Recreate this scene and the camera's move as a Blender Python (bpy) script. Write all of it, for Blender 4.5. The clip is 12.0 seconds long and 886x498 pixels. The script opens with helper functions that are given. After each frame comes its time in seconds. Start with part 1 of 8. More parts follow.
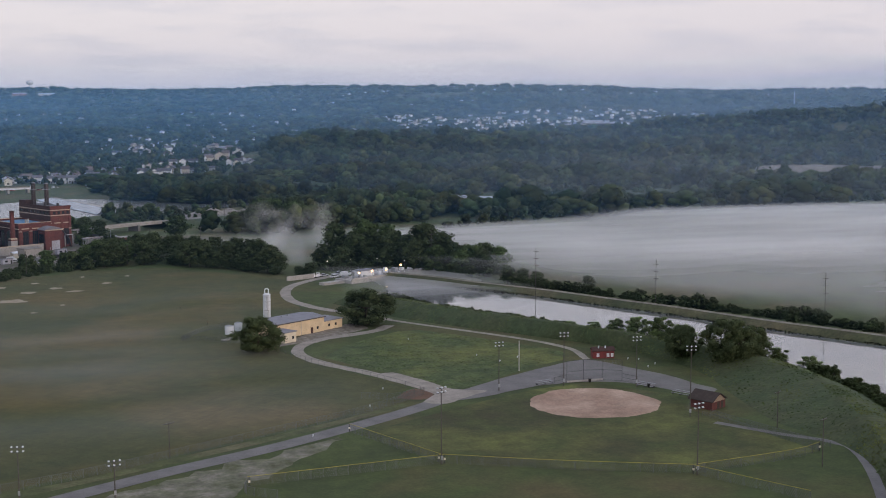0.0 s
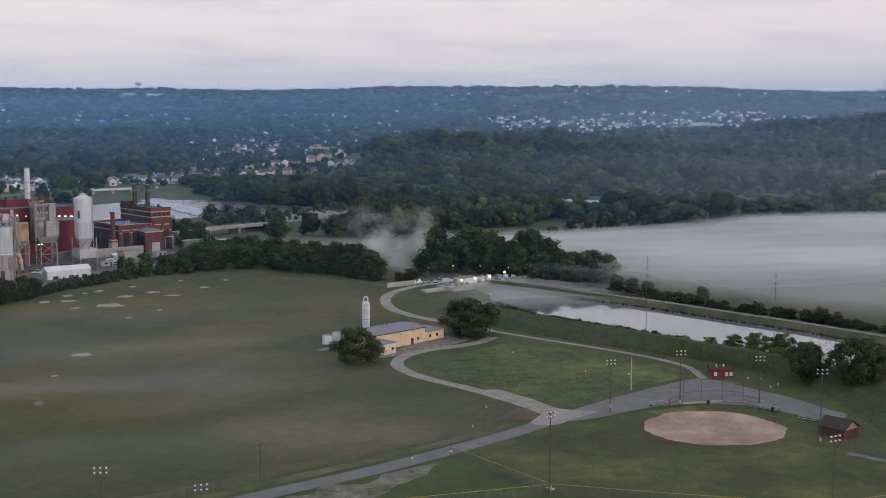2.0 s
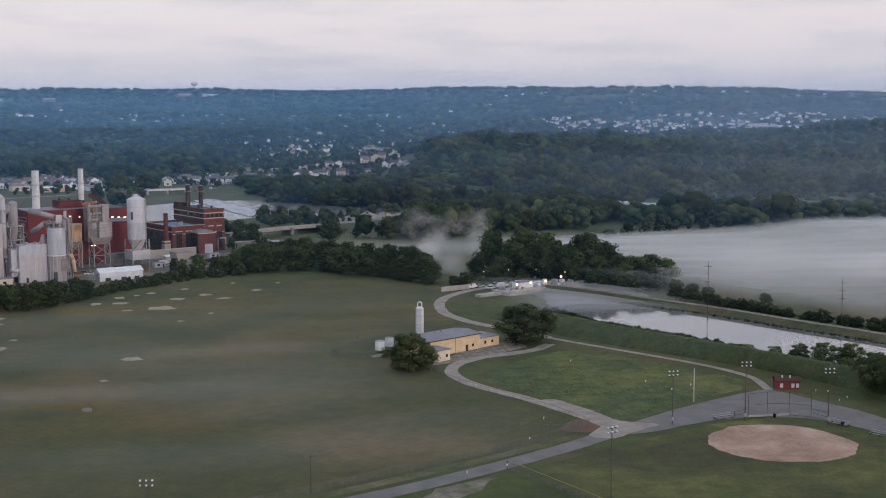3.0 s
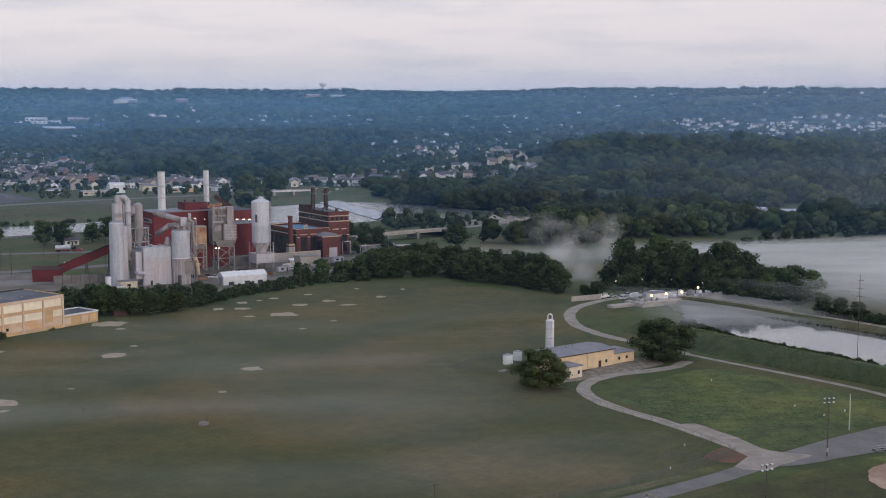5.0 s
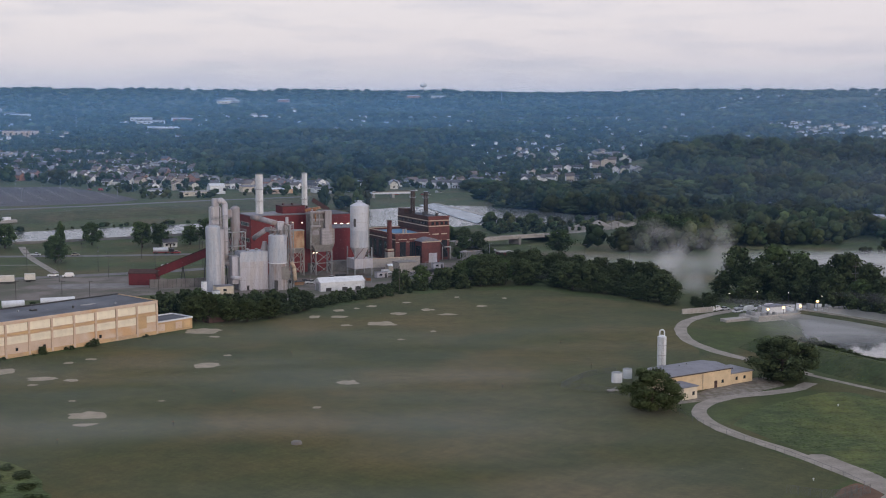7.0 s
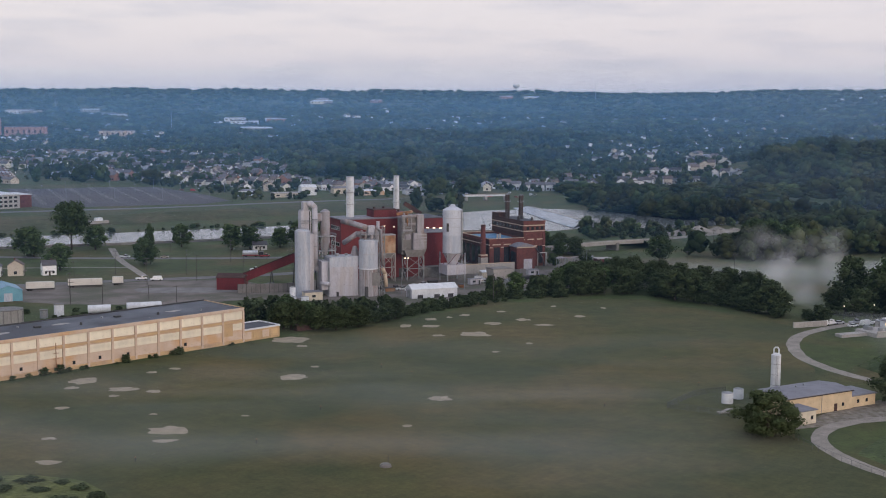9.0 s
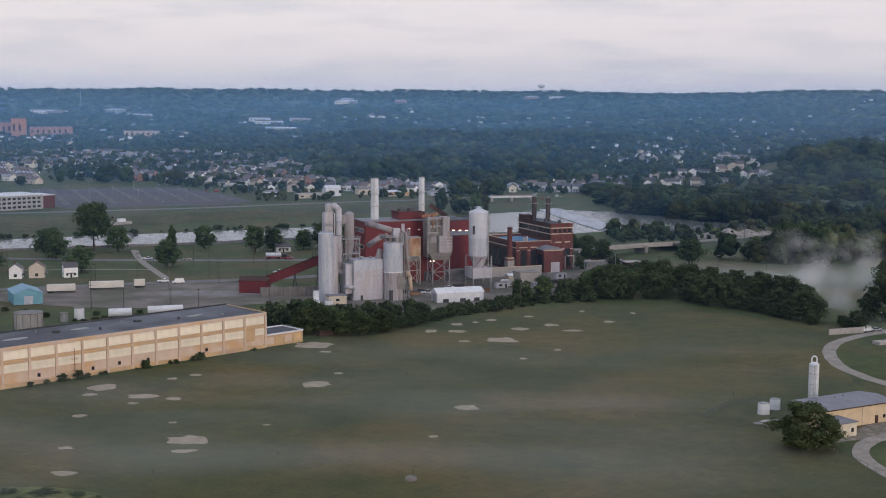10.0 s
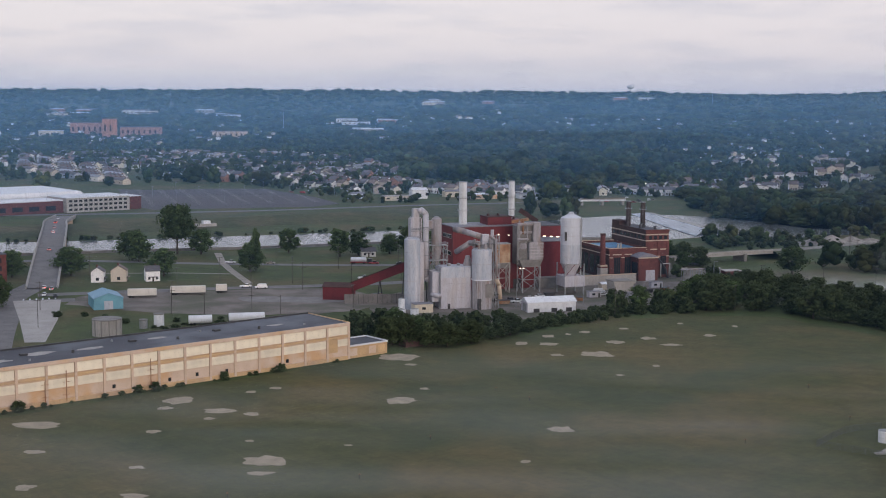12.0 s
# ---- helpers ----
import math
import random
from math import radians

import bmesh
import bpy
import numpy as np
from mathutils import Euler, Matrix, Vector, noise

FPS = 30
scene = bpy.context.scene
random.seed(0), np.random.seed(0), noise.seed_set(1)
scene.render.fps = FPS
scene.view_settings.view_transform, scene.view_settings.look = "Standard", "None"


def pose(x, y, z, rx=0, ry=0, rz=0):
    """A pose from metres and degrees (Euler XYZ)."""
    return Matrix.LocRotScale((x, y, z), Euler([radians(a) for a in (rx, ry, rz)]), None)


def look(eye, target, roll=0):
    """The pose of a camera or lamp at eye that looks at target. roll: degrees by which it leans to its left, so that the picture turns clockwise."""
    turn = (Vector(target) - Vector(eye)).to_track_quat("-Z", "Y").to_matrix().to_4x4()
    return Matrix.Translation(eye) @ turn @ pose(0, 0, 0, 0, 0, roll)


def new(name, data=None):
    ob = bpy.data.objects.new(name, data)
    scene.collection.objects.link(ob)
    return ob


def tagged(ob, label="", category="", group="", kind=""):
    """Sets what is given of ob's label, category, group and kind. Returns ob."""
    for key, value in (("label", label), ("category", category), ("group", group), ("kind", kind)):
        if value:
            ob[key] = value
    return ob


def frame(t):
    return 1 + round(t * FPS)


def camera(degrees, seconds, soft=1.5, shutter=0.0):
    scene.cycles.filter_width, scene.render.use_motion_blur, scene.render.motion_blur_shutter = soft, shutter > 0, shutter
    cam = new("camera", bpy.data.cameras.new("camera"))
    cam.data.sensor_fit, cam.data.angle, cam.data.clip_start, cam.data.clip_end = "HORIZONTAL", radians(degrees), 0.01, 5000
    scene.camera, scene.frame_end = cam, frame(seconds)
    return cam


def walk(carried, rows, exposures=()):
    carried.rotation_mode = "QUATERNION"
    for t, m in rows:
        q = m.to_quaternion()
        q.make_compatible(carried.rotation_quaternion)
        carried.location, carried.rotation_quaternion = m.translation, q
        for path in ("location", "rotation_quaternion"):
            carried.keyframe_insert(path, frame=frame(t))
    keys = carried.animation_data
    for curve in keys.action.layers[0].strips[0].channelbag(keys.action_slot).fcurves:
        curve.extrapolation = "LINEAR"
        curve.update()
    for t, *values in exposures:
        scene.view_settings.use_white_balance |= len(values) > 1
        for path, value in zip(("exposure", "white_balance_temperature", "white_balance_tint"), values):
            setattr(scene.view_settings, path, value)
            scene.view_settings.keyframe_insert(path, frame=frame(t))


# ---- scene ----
cam = camera(37.46, 12.0, soft=1.0)
# seconds, eye, tilt, turn, roll
PATH = [
    (0.0, -0.00, -0.00, 88.00, 83.225, -17.324, -0.169),
    (0.5, 1.19, 5.39, 88.03, 83.237, -16.192, -0.132),
    (1.0, 2.37, 10.93, 88.05, 83.255, -15.162, -0.086),
    (1.5, 3.50, 16.44, 88.00, 83.264, -14.081, -0.079),
    (2.0, 4.44, 21.80, 87.93, 83.288, -12.876, -0.061),
    (2.5, 5.14, 27.16, 87.99, 83.299, -11.688, -0.076),
    (3.0, 5.88, 32.49, 88.10, 83.306, -10.531, -0.029),
    (5.0, 7.34, 54.35, 88.32, 83.340, -5.030, 0.039),
    (5.5, 7.34, 59.76, 88.50, 83.343, -3.821, 0.110),
    (6.0, 7.19, 65.23, 88.64, 83.342, -2.824, 0.126),
    (6.5, 6.91, 70.61, 88.55, 83.371, -1.766, 0.140),
    (7.0, 6.67, 76.09, 88.67, 83.373, -0.702, 0.189),
    (9.0, 4.52, 98.43, 88.63, 83.384, 3.302, 0.248),
    (9.5, 3.72, 103.71, 88.68, 83.384, 3.915, 0.285),
    (10.0, 2.99, 109.08, 88.73, 83.386, 4.364, 0.282),
    (10.5, 2.14, 114.53, 88.77, 83.395, 4.717, 0.290),
    (11.0, 1.29, 120.15, 88.88, 83.391, 5.155, 0.321),
    (11.5, 0.22, 125.85, 88.78, 83.386, 6.524, 0.318),
    (12.0, -0.96, 131.69, 88.58, 83.410, 8.143, 0.329),
]
walk(cam, [(t, pose(x, y, z, rx, 0, rz) @ pose(0, 0, 0, 0, 0, roll)) for t, x, y, z, rx, rz, roll in PATH], [(0.0, 0.25), (12.0, 0.25)])

# ---- sky and sun ----
world = bpy.data.worlds.new("dawn_sky")
scene.world = world
world.use_nodes = True
wt = world.node_tree
wt.nodes.clear()


def wnode(kind, **values):
    n = wt.nodes.new(kind)
    for k, v in values.items():
        n.inputs[k].default_value = v
    return n


w_out = wnode("ShaderNodeOutputWorld")
w_bg = wnode("ShaderNodeBackground", Strength=1.0)
w_tc = wnode("ShaderNodeTexCoord")
w_sep = wnode("ShaderNodeSeparateXYZ")
w_ramp = wnode("ShaderNodeValToRGB")
w_sky = wnode("ShaderNodeTexSky")
w_sky.sky_type, w_sky.sun_disc = "NISHITA", False
w_sky.sun_elevation, w_sky.sun_rotation = radians(8), radians(150)
w_scale = wnode("ShaderNodeVectorMath")
w_scale.operation = "SCALE"
w_scale.inputs["Scale"].default_value = 0.10
w_mix = wnode("ShaderNodeMix")
w_mix.data_type = "RGBA"
w_mix.inputs[0].default_value = 0.82
el = w_ramp.color_ramp.elements
el[0].position, el[0].color = 0.0, (0.58, 0.57, 0.66, 1)
el[1].position, el[1].color = 1.0, (0.63, 0.68, 0.86, 1)
for at, col in ((0.015, (0.62, 0.60, 0.69, 1)), (0.05, (0.70, 0.65, 0.72, 1)), (0.09, (0.74, 0.68, 0.74, 1)), (0.2, (0.78, 0.73, 0.78, 1)), (0.4, (0.71, 0.73, 0.84, 1))):
    e = el.new(at)
    e.color = col
w_map = wnode("ShaderNodeMapping")
w_map.inputs["Scale"].default_value = (9, 9, 62)
w_cloud = wnode("ShaderNodeTexNoise", Scale=1.0, Detail=5.0, Roughness=0.55)
w_cr = wnode("ShaderNodeValToRGB")
w_cr.color_ramp.elements[0].position, w_cr.color_ramp.elements[0].color = 0.47, (1, 1, 1, 1)
w_cr.color_ramp.elements[1].position, w_cr.color_ramp.elements[1].color = 0.70, (0.84, 0.87, 0.92, 1)
w_mul = wnode("ShaderNodeMix")
w_mul.data_type, w_mul.blend_type = "RGBA", "MULTIPLY"
w_mul.inputs[0].default_value = 1.0
for a, b in ((w_tc.outputs["Generated"], w_sep.inputs[0]), (w_sep.outputs["Z"], w_ramp.inputs[0]), (w_tc.outputs["Generated"], w_map.inputs[0]),
             (w_map.outputs[0], w_cloud.inputs["Vector"]), (w_cloud.outputs[0], w_cr.inputs[0]), (w_sky.outputs[0], w_scale.inputs[0]),
             (w_scale.outputs[0], w_mix.inputs[6]), (w_ramp.outputs[0], w_mix.inputs[7]), (w_mix.outputs[2], w_mul.inputs[6]),
             (w_cr.outputs[0], w_mul.inputs[7]), (w_mul.outputs[2], w_bg.inputs["Color"]), (w_bg.outputs[0], w_out.inputs[0])):
    wt.links.new(a, b)

sun = new("sun", bpy.data.lights.new("sun", "SUN"))
sun.data.energy, sun.data.angle, sun.data.color = 1.25, radians(30), (1.0, 0.84, 0.74)
sun.matrix_world = look((330, -500, 85), (0, 0, 0))

# ---- materials ----


def mat(name, c1, c2=None, scale=0.2, rough=0.9, metal=0.0, c3=None, scale3=0.02, fine=4.0, bump=0.0, rand=0.0, island=0.0, space="Object", spec=0.3, stretch=None, mid=0.0, mown=0.0):
    """A surface of two or three colours that vary at two scales, with fine grain and relief."""
    m = bpy.data.materials.new(name)
    m.use_nodes = True
    nt = m.node_tree
    b = nt.nodes["Principled BSDF"]
    b.inputs["Roughness"].default_value, b.inputs["Metallic"].default_value = rough, metal
    b.inputs["Specular IOR Level"].default_value = spec
    c2 = c2 or tuple(v * 0.75 for v in c1)
    tc = nt.nodes.new("ShaderNodeTexCoord")
    geo = nt.nodes.new("ShaderNodeNewGeometry")
    src = geo.outputs["Position"] if space == "World" else tc.outputs["Object"]
    if stretch:
        mp = nt.nodes.new("ShaderNodeMapping")
        mp.inputs["Scale"].default_value = stretch
        nt.links.new(src, mp.inputs[0])
        src = mp.outputs[0]

    def noise_at(s, detail=4.0):
        n = nt.nodes.new("ShaderNodeTexNoise")
        n.inputs["Scale"].default_value, n.inputs["Detail"].default_value = s, detail
        nt.links.new(src, n.inputs["Vector"])
        return n.outputs[0]

    def ramp(fac, lo, hi):
        r = nt.nodes.new("ShaderNodeMapRange")
        r.inputs["From Min"].default_value, r.inputs["From Max"].default_value = lo, hi
        nt.links.new(fac, r.inputs["Value"])
        return r.outputs[0]

    def mixed(fac, a, bcol, kind="MIX"):
        x = nt.nodes.new("ShaderNodeMix")
        x.data_type, x.blend_type = "RGBA", kind
        if isinstance(fac, float):
            x.inputs[0].default_value = fac
        else:
            nt.links.new(fac, x.inputs[0])
        for sock, v in ((6, a), (7, bcol)):
            if isinstance(v, tuple):
                x.inputs[sock].default_value = (*v, 1)
            else:
                nt.links.new(v, x.inputs[sock])
        return x.outputs[2]

    col = mixed(ramp(noise_at(scale), 0.36, 0.64), c1, c2)
    if c3:
        col = mixed(ramp(noise_at(scale3, 3.0), 0.46, 0.66), col, c3)
    for amount, s in ((mid, 0.22), (mid * 0.8, 0.9)):
        if amount:
            r = nt.nodes.new("ShaderNodeMapRange")
            r.inputs["From Min"].default_value, r.inputs["From Max"].default_value = 0.3, 0.7
            r.inputs["To Min"].default_value, r.inputs["To Max"].default_value = 1 - amount, 1 + amount
            nt.links.new(noise_at(s, 3.0), r.inputs["Value"])
            col = mixed(1.0, col, r.outputs[0], "MULTIPLY")
    for angle in (38, -47) if mown else ():
        mp = nt.nodes.new("ShaderNodeMapping")
        mp.inputs["Rotation"].default_value = (0, 0, radians(angle))
        wv = nt.nodes.new("ShaderNodeTexWave")
        wv.inputs["Scale"].default_value, wv.inputs["Distortion"].default_value, wv.inputs["Detail Scale"].default_value = 0.11, 3.0, 0.2
        r = nt.nodes.new("ShaderNodeMapRange")
        r.inputs["To Min"].default_value, r.inputs["To Max"].default_value = 1 - mown, 1 + mown
        nt.links.new(src, mp.inputs[0])
        nt.links.new(mp.outputs[0], wv.inputs["Vector"])
        nt.links.new(wv.outputs["Fac"], r.inputs["Value"])
        col = mixed(1.0, col, r.outputs[0], "MULTIPLY")
    grain = ramp(noise_at(fine, 3.0), 0.2, 0.8)
    g = nt.nodes.new("ShaderNodeMapRange")
    g.inputs["To Min"].default_value, g.inputs["To Max"].default_value = 0.8, 1.15
    nt.links.new(grain, g.inputs["Value"])
    col = mixed(1.0, col, g.outputs[0], "MULTIPLY")
    for amount, out in ((rand, "Object"), (island, "Island")):
        if amount:
            if out == "Object":
                info = nt.nodes.new("ShaderNodeObjectInfo").outputs["Random"]
            else:
                info = geo.outputs["Random Per Island"]
            r = nt.nodes.new("ShaderNodeMapRange")
            r.inputs["To Min"].default_value, r.inputs["To Max"].default_value = 1 - amount, 1 + amount
            nt.links.new(info, r.inputs["Value"])
            col = mixed(1.0, col, r.outputs[0], "MULTIPLY")
    nt.links.new(col, b.inputs["Base Color"])
    if bump:
        bp = nt.nodes.new("ShaderNodeBump")
        bp.inputs["Strength"].default_value, bp.inputs["Distance"].default_value = 0.6, bump
        nt.links.new(grain, bp.inputs["Height"])
        nt.links.new(bp.outputs[0], b.inputs["Normal"])
    return m


def glowing(name, colour, strength):
    m = mat(name, colour)
    b = m.node_tree.nodes["Principled BSDF"]
    b.inputs["Emission Color"].default_value, b.inputs["Emission Strength"].default_value = (*colour, 1), strength
    return m


def vapour(name, colour, scale, lo, hi, most, stretch=(1, 1, 1)):
    """Thin droplets in the air: a sheet that lets most light by; its density is uneven and fades by the mesh's own thickness."""
    m = bpy.data.materials.new(name)
    m.use_nodes = True
    nt = m.node_tree
    nt.nodes.clear()
    out, mix = nt.nodes.new("ShaderNodeOutputMaterial"), nt.nodes.new("ShaderNodeMixShader")
    clear, both = nt.nodes.new("ShaderNodeBsdfTransparent"), nt.nodes.new("ShaderNodeAddShader")
    dif, tra = nt.nodes.new("ShaderNodeBsdfDiffuse"), nt.nodes.new("ShaderNodeBsdfTranslucent")
    half = tuple(v * 0.5 for v in colour)
    dif.inputs["Color"].default_value, tra.inputs["Color"].default_value = (*half, 1), (*half, 1)
    att = nt.nodes.new("ShaderNodeAttribute")
    att.attribute_name = "thickness"
    geo, mp, ns = nt.nodes.new("ShaderNodeNewGeometry"), nt.nodes.new("ShaderNodeMapping"), nt.nodes.new("ShaderNodeTexNoise")
    mp.inputs["Scale"].default_value = stretch
    ns.inputs["Scale"].default_value, ns.inputs["Detail"].default_value = scale, 5.0
    rg, mu = nt.nodes.new("ShaderNodeMapRange"), nt.nodes.new("ShaderNodeMath")
    rg.inputs["From Min"].default_value, rg.inputs["From Max"].default_value = 0.3, 0.7
    rg.inputs["To Min"].default_value, rg.inputs["To Max"].default_value = lo * most, hi * most
    mu.operation = "MULTIPLY"
    for a, b in ((geo.outputs["Position"], mp.inputs[0]), (mp.outputs[0], ns.inputs["Vector"]), (ns.outputs[0], rg.inputs["Value"]), (rg.outputs[0], mu.inputs[0]),
                 (att.outputs["Fac"], mu.inputs[1]), (mu.outputs[0], mix.inputs[0]), (clear.outputs[0], mix.inputs[1]), (dif.outputs[0], both.inputs[0]),
                 (tra.outputs[0], both.inputs[1]), (both.outputs[0], mix.inputs[2]), (mix.outputs[0], out.inputs[0])):
        nt.links.new(a, b)
    return m


M = {
    "grass": mat("field_grass", (0.070, 0.072, 0.023), (0.046, 0.057, 0.020), 0.03, c3=(0.108, 0.085, 0.031), scale3=0.016, fine=1.6, space="World", bump=0.05, mid=0.16, mown=0.028),
    "lawn": mat("lawn_grass", (0.058, 0.080, 0.022), (0.041, 0.058, 0.018), 0.06, c3=(0.086, 0.074, 0.029), scale3=0.024, fine=1.6, space="World", bump=0.05, mid=0.16),
    "lawn_pale": mat("rough_pale_grass", (0.085, 0.098, 0.036), (0.064, 0.076, 0.030), 0.1, c3=(0.125, 0.112, 0.06), scale3=0.06, fine=1.6, space="World", bump=0.06, mid=0.22),
    "weeds": mat("tall_weeds", (0.066, 0.092, 0.030), (0.050, 0.074, 0.026), 0.12, c3=(0.108, 0.120, 0.034), scale3=0.035, fine=1.0, space="World", bump=0.3, mid=0.27),
    "outfield": mat("outfield_grass", (0.052, 0.068, 0.018), (0.043, 0.040, 0.018), 0.07, c3=(0.106, 0.118, 0.030), scale3=0.035, fine=1.6, space="World", bump=0.05, mid=0.22),
    "verge": mat("gravelly_grass", (0.20, 0.185, 0.15), (0.075, 0.085, 0.04), 0.16, c3=(0.12, 0.12, 0.075), scale3=0.35, mid=0.22, fine=2.0, space="World", bump=0.03),
    "bank": mat("bank_grass", (0.042, 0.064, 0.026), (0.058, 0.070, 0.031), 0.08, fine=0.8, space="World", bump=0.2, mid=0.2),
    "bank_dry": mat("dry_bank_grass", (0.066, 0.070, 0.030), (0.046, 0.058, 0.025), 0.05, c3=(0.088, 0.078, 0.040), scale3=0.03, fine=0.8, space="World", bump=0.2, mid=0.24),
    "gravel": mat("pale_gravel", (0.31, 0.275, 0.24), (0.24, 0.215, 0.185), 0.2, mid=0.1, fine=3.0, space="World", bump=0.03),
    "gravel_worn": mat("worn_gravel", (0.25, 0.22, 0.19), (0.15, 0.135, 0.10), 0.5, mid=0.2, fine=2.0, space="World", bump=0.03),
    "asphalt": mat("asphalt", (0.168, 0.160, 0.155), (0.135, 0.128, 0.126), 0.15, mid=0.08, fine=3.0, space="World", rough=0.85),
    "asphalt_lot": mat("lot_asphalt", (0.088, 0.08, 0.085), (0.074, 0.067, 0.072), 0.03, fine=0.5, space="World", rough=0.85),
    "sand": mat("bare_sand", (0.36, 0.30, 0.22), (0.28, 0.235, 0.17), 0.3, fine=2.0, space="World", bump=0.03),
    "clay": mat("infield_clay", (0.34, 0.225, 0.165), (0.25, 0.165, 0.12), 0.14, c3=(0.42, 0.30, 0.225), scale3=0.07, mid=0.14, fine=2.0, space="World"),
    "leaf": mat("foliage", (0.078, 0.110, 0.040), (0.056, 0.086, 0.033), 0.5, fine=1.5, island=0.34, rand=0.2, spec=0.1),
    "leaf_dark": mat("dark_foliage", (0.066, 0.086, 0.038), (0.048, 0.067, 0.030), 0.5, fine=1.5, island=0.32, rand=0.2, spec=0.1),
    "leaf_lone": mat("lone_tree_foliage", (0.082, 0.104, 0.048), (0.058, 0.080, 0.038), 0.5, fine=1.5, island=0.34, rand=0.12, spec=0.1),
    "leaf_light": mat("light_foliage", (0.105, 0.14, 0.055), (0.08, 0.118, 0.045), 0.5, fine=1.5, island=0.4, rand=0.2, spec=0.1),
    "wood_far": mat("far_foliage", (0.056, 0.074, 0.031), (0.034, 0.052, 0.025), 0.008, fine=0.4, island=0.3, c3=(0.072, 0.086, 0.034), scale3=0.02, space="World", spec=0.1),
    "ridge": mat("ridge_foliage", (0.056, 0.074, 0.031), (0.034, 0.052, 0.025), 0.008, fine=0.4, space="World", spec=0.1),
    "bark": mat("bark", (0.07, 0.055, 0.045), (0.045, 0.036, 0.03), 1.0, fine=6.0),
    "pole_wood": mat("weathered_pole", (0.10, 0.09, 0.08), (0.07, 0.062, 0.055), 1.0, fine=6.0),
    "steel": mat("galvanised_steel", (0.32, 0.33, 0.34), (0.24, 0.25, 0.26), 0.6, rough=0.55, metal=0.4),
    "dark_steel": mat("dark_steel", (0.07, 0.07, 0.075), (0.05, 0.05, 0.053), 0.6, rough=0.6, metal=0.3),
    "fence_post": mat("fence_steel", (0.16, 0.165, 0.16), (0.12, 0.125, 0.12), 0.6, rough=0.6, metal=0.3),
    "mesh_wire": mat("chain_link", (0.16, 0.17, 0.165), (0.12, 0.13, 0.125), 0.5, rough=0.6, metal=0.3),
    "yellow": mat("yellow_rail_paint", (0.42, 0.36, 0.07), (0.34, 0.29, 0.06), 0.5, rough=0.6),
    "white": mat("white_paint", (0.68, 0.70, 0.73), (0.58, 0.60, 0.63), 0.4, rough=0.6, rand=0.08),
    "silo_blue": mat("blue_grey_cladding", (0.41, 0.445, 0.51), (0.35, 0.38, 0.44), 0.15, rough=0.55, stretch=(1, 1, 0.15), c3=(0.46, 0.46, 0.49), scale3=0.4, mid=0.08),
    "silo_pale": mat("pale_silo_steel", (0.53, 0.55, 0.60), (0.46, 0.48, 0.53), 0.15, rough=0.55, stretch=(1, 1, 0.12), mid=0.06),
    "grey_clad": mat("grey_cladding", (0.46, 0.455, 0.50), (0.40, 0.395, 0.44), 0.15, rough=0.6, stretch=(1, 1, 0.15), c3=(0.40, 0.375, 0.38), scale3=0.35, mid=0.08),
    "duct": mat("dusty_duct_steel", (0.34, 0.325, 0.345), (0.26, 0.25, 0.265), 0.25, rough=0.65, stretch=(1, 1, 0.25), c3=(0.25, 0.20, 0.185), scale3=0.3, mid=0.14),
    "clad_joint": mat("cladding_joint", (0.42, 0.41, 0.42), (0.36, 0.35, 0.36), 0.5),
    "red": mat("red_cladding", (0.155, 0.024, 0.030), (0.115, 0.020, 0.026), 0.12, rough=0.6, stretch=(1, 1, 0.2), mid=0.1),
    "rust": mat("rusted_steel", (0.34, 0.17, 0.09), (0.22, 0.12, 0.075), 0.4, rough=0.85, c3=(0.42, 0.30, 0.2), scale3=0.15),
    "concrete": mat("concrete", (0.38, 0.36, 0.335), (0.32, 0.30, 0.28), 0.15, fine=1.5, stretch=(1, 1, 0.3)),
    "concrete_dark": mat("stained_concrete", (0.22, 0.21, 0.20), (0.16, 0.15, 0.145), 0.2, fine=1.5),
    "brick": mat("brown_brick", (0.14, 0.050, 0.044), (0.10, 0.040, 0.036), 0.5, fine=3.0),
    "brick_dark": mat("dark_brick", (0.075, 0.04, 0.036), (0.052, 0.031, 0.028), 0.5, fine=3.0),
    "band": mat("limestone_band", (0.50, 0.40, 0.30), (0.42, 0.33, 0.25), 0.5),
    "roof": mat("tar_roof", (0.075, 0.08, 0.095), (0.055, 0.058, 0.07), 0.06, c3=(0.13, 0.14, 0.16), scale3=0.05, rough=0.75),
    "blue_roof": mat("blue_tarpaulin", (0.08, 0.22, 0.38), (0.06, 0.17, 0.31), 0.2, rough=0.6),
    "panel": mat("cream_window_panel", (0.76, 0.69, 0.55), (0.68, 0.61, 0.48), 0.2, rough=0.7, rand=0.06, fine=0.25),
    "stucco": mat("ochre_masonry", (0.54, 0.37, 0.20), (0.46, 0.32, 0.18), 0.3, rand=0.1, c3=(0.42, 0.30, 0.2), scale3=0.1),
    "stucco_worn": mat("worn_pink_masonry", (0.58, 0.46, 0.37), (0.52, 0.40, 0.31), 0.25, rand=0.08, c3=(0.54, 0.35, 0.20), scale3=0.12),
    "yellow_wall": mat("pale_yellow_wall", (0.62, 0.485, 0.32), (0.57, 0.445, 0.295), 0.3, fine=0.4),
    "cream_wall": mat("cream_wall", (0.62, 0.55, 0.44), (0.57, 0.50, 0.39), 0.3, fine=0.5),
    "slate": mat("grey_roof_sheet", (0.20, 0.20, 0.23), (0.16, 0.16, 0.185), 0.3, rough=0.6),
    "shingle": mat("brown_shingles", (0.06, 0.045, 0.04), (0.045, 0.035, 0.03), 1.0, rand=0.3),
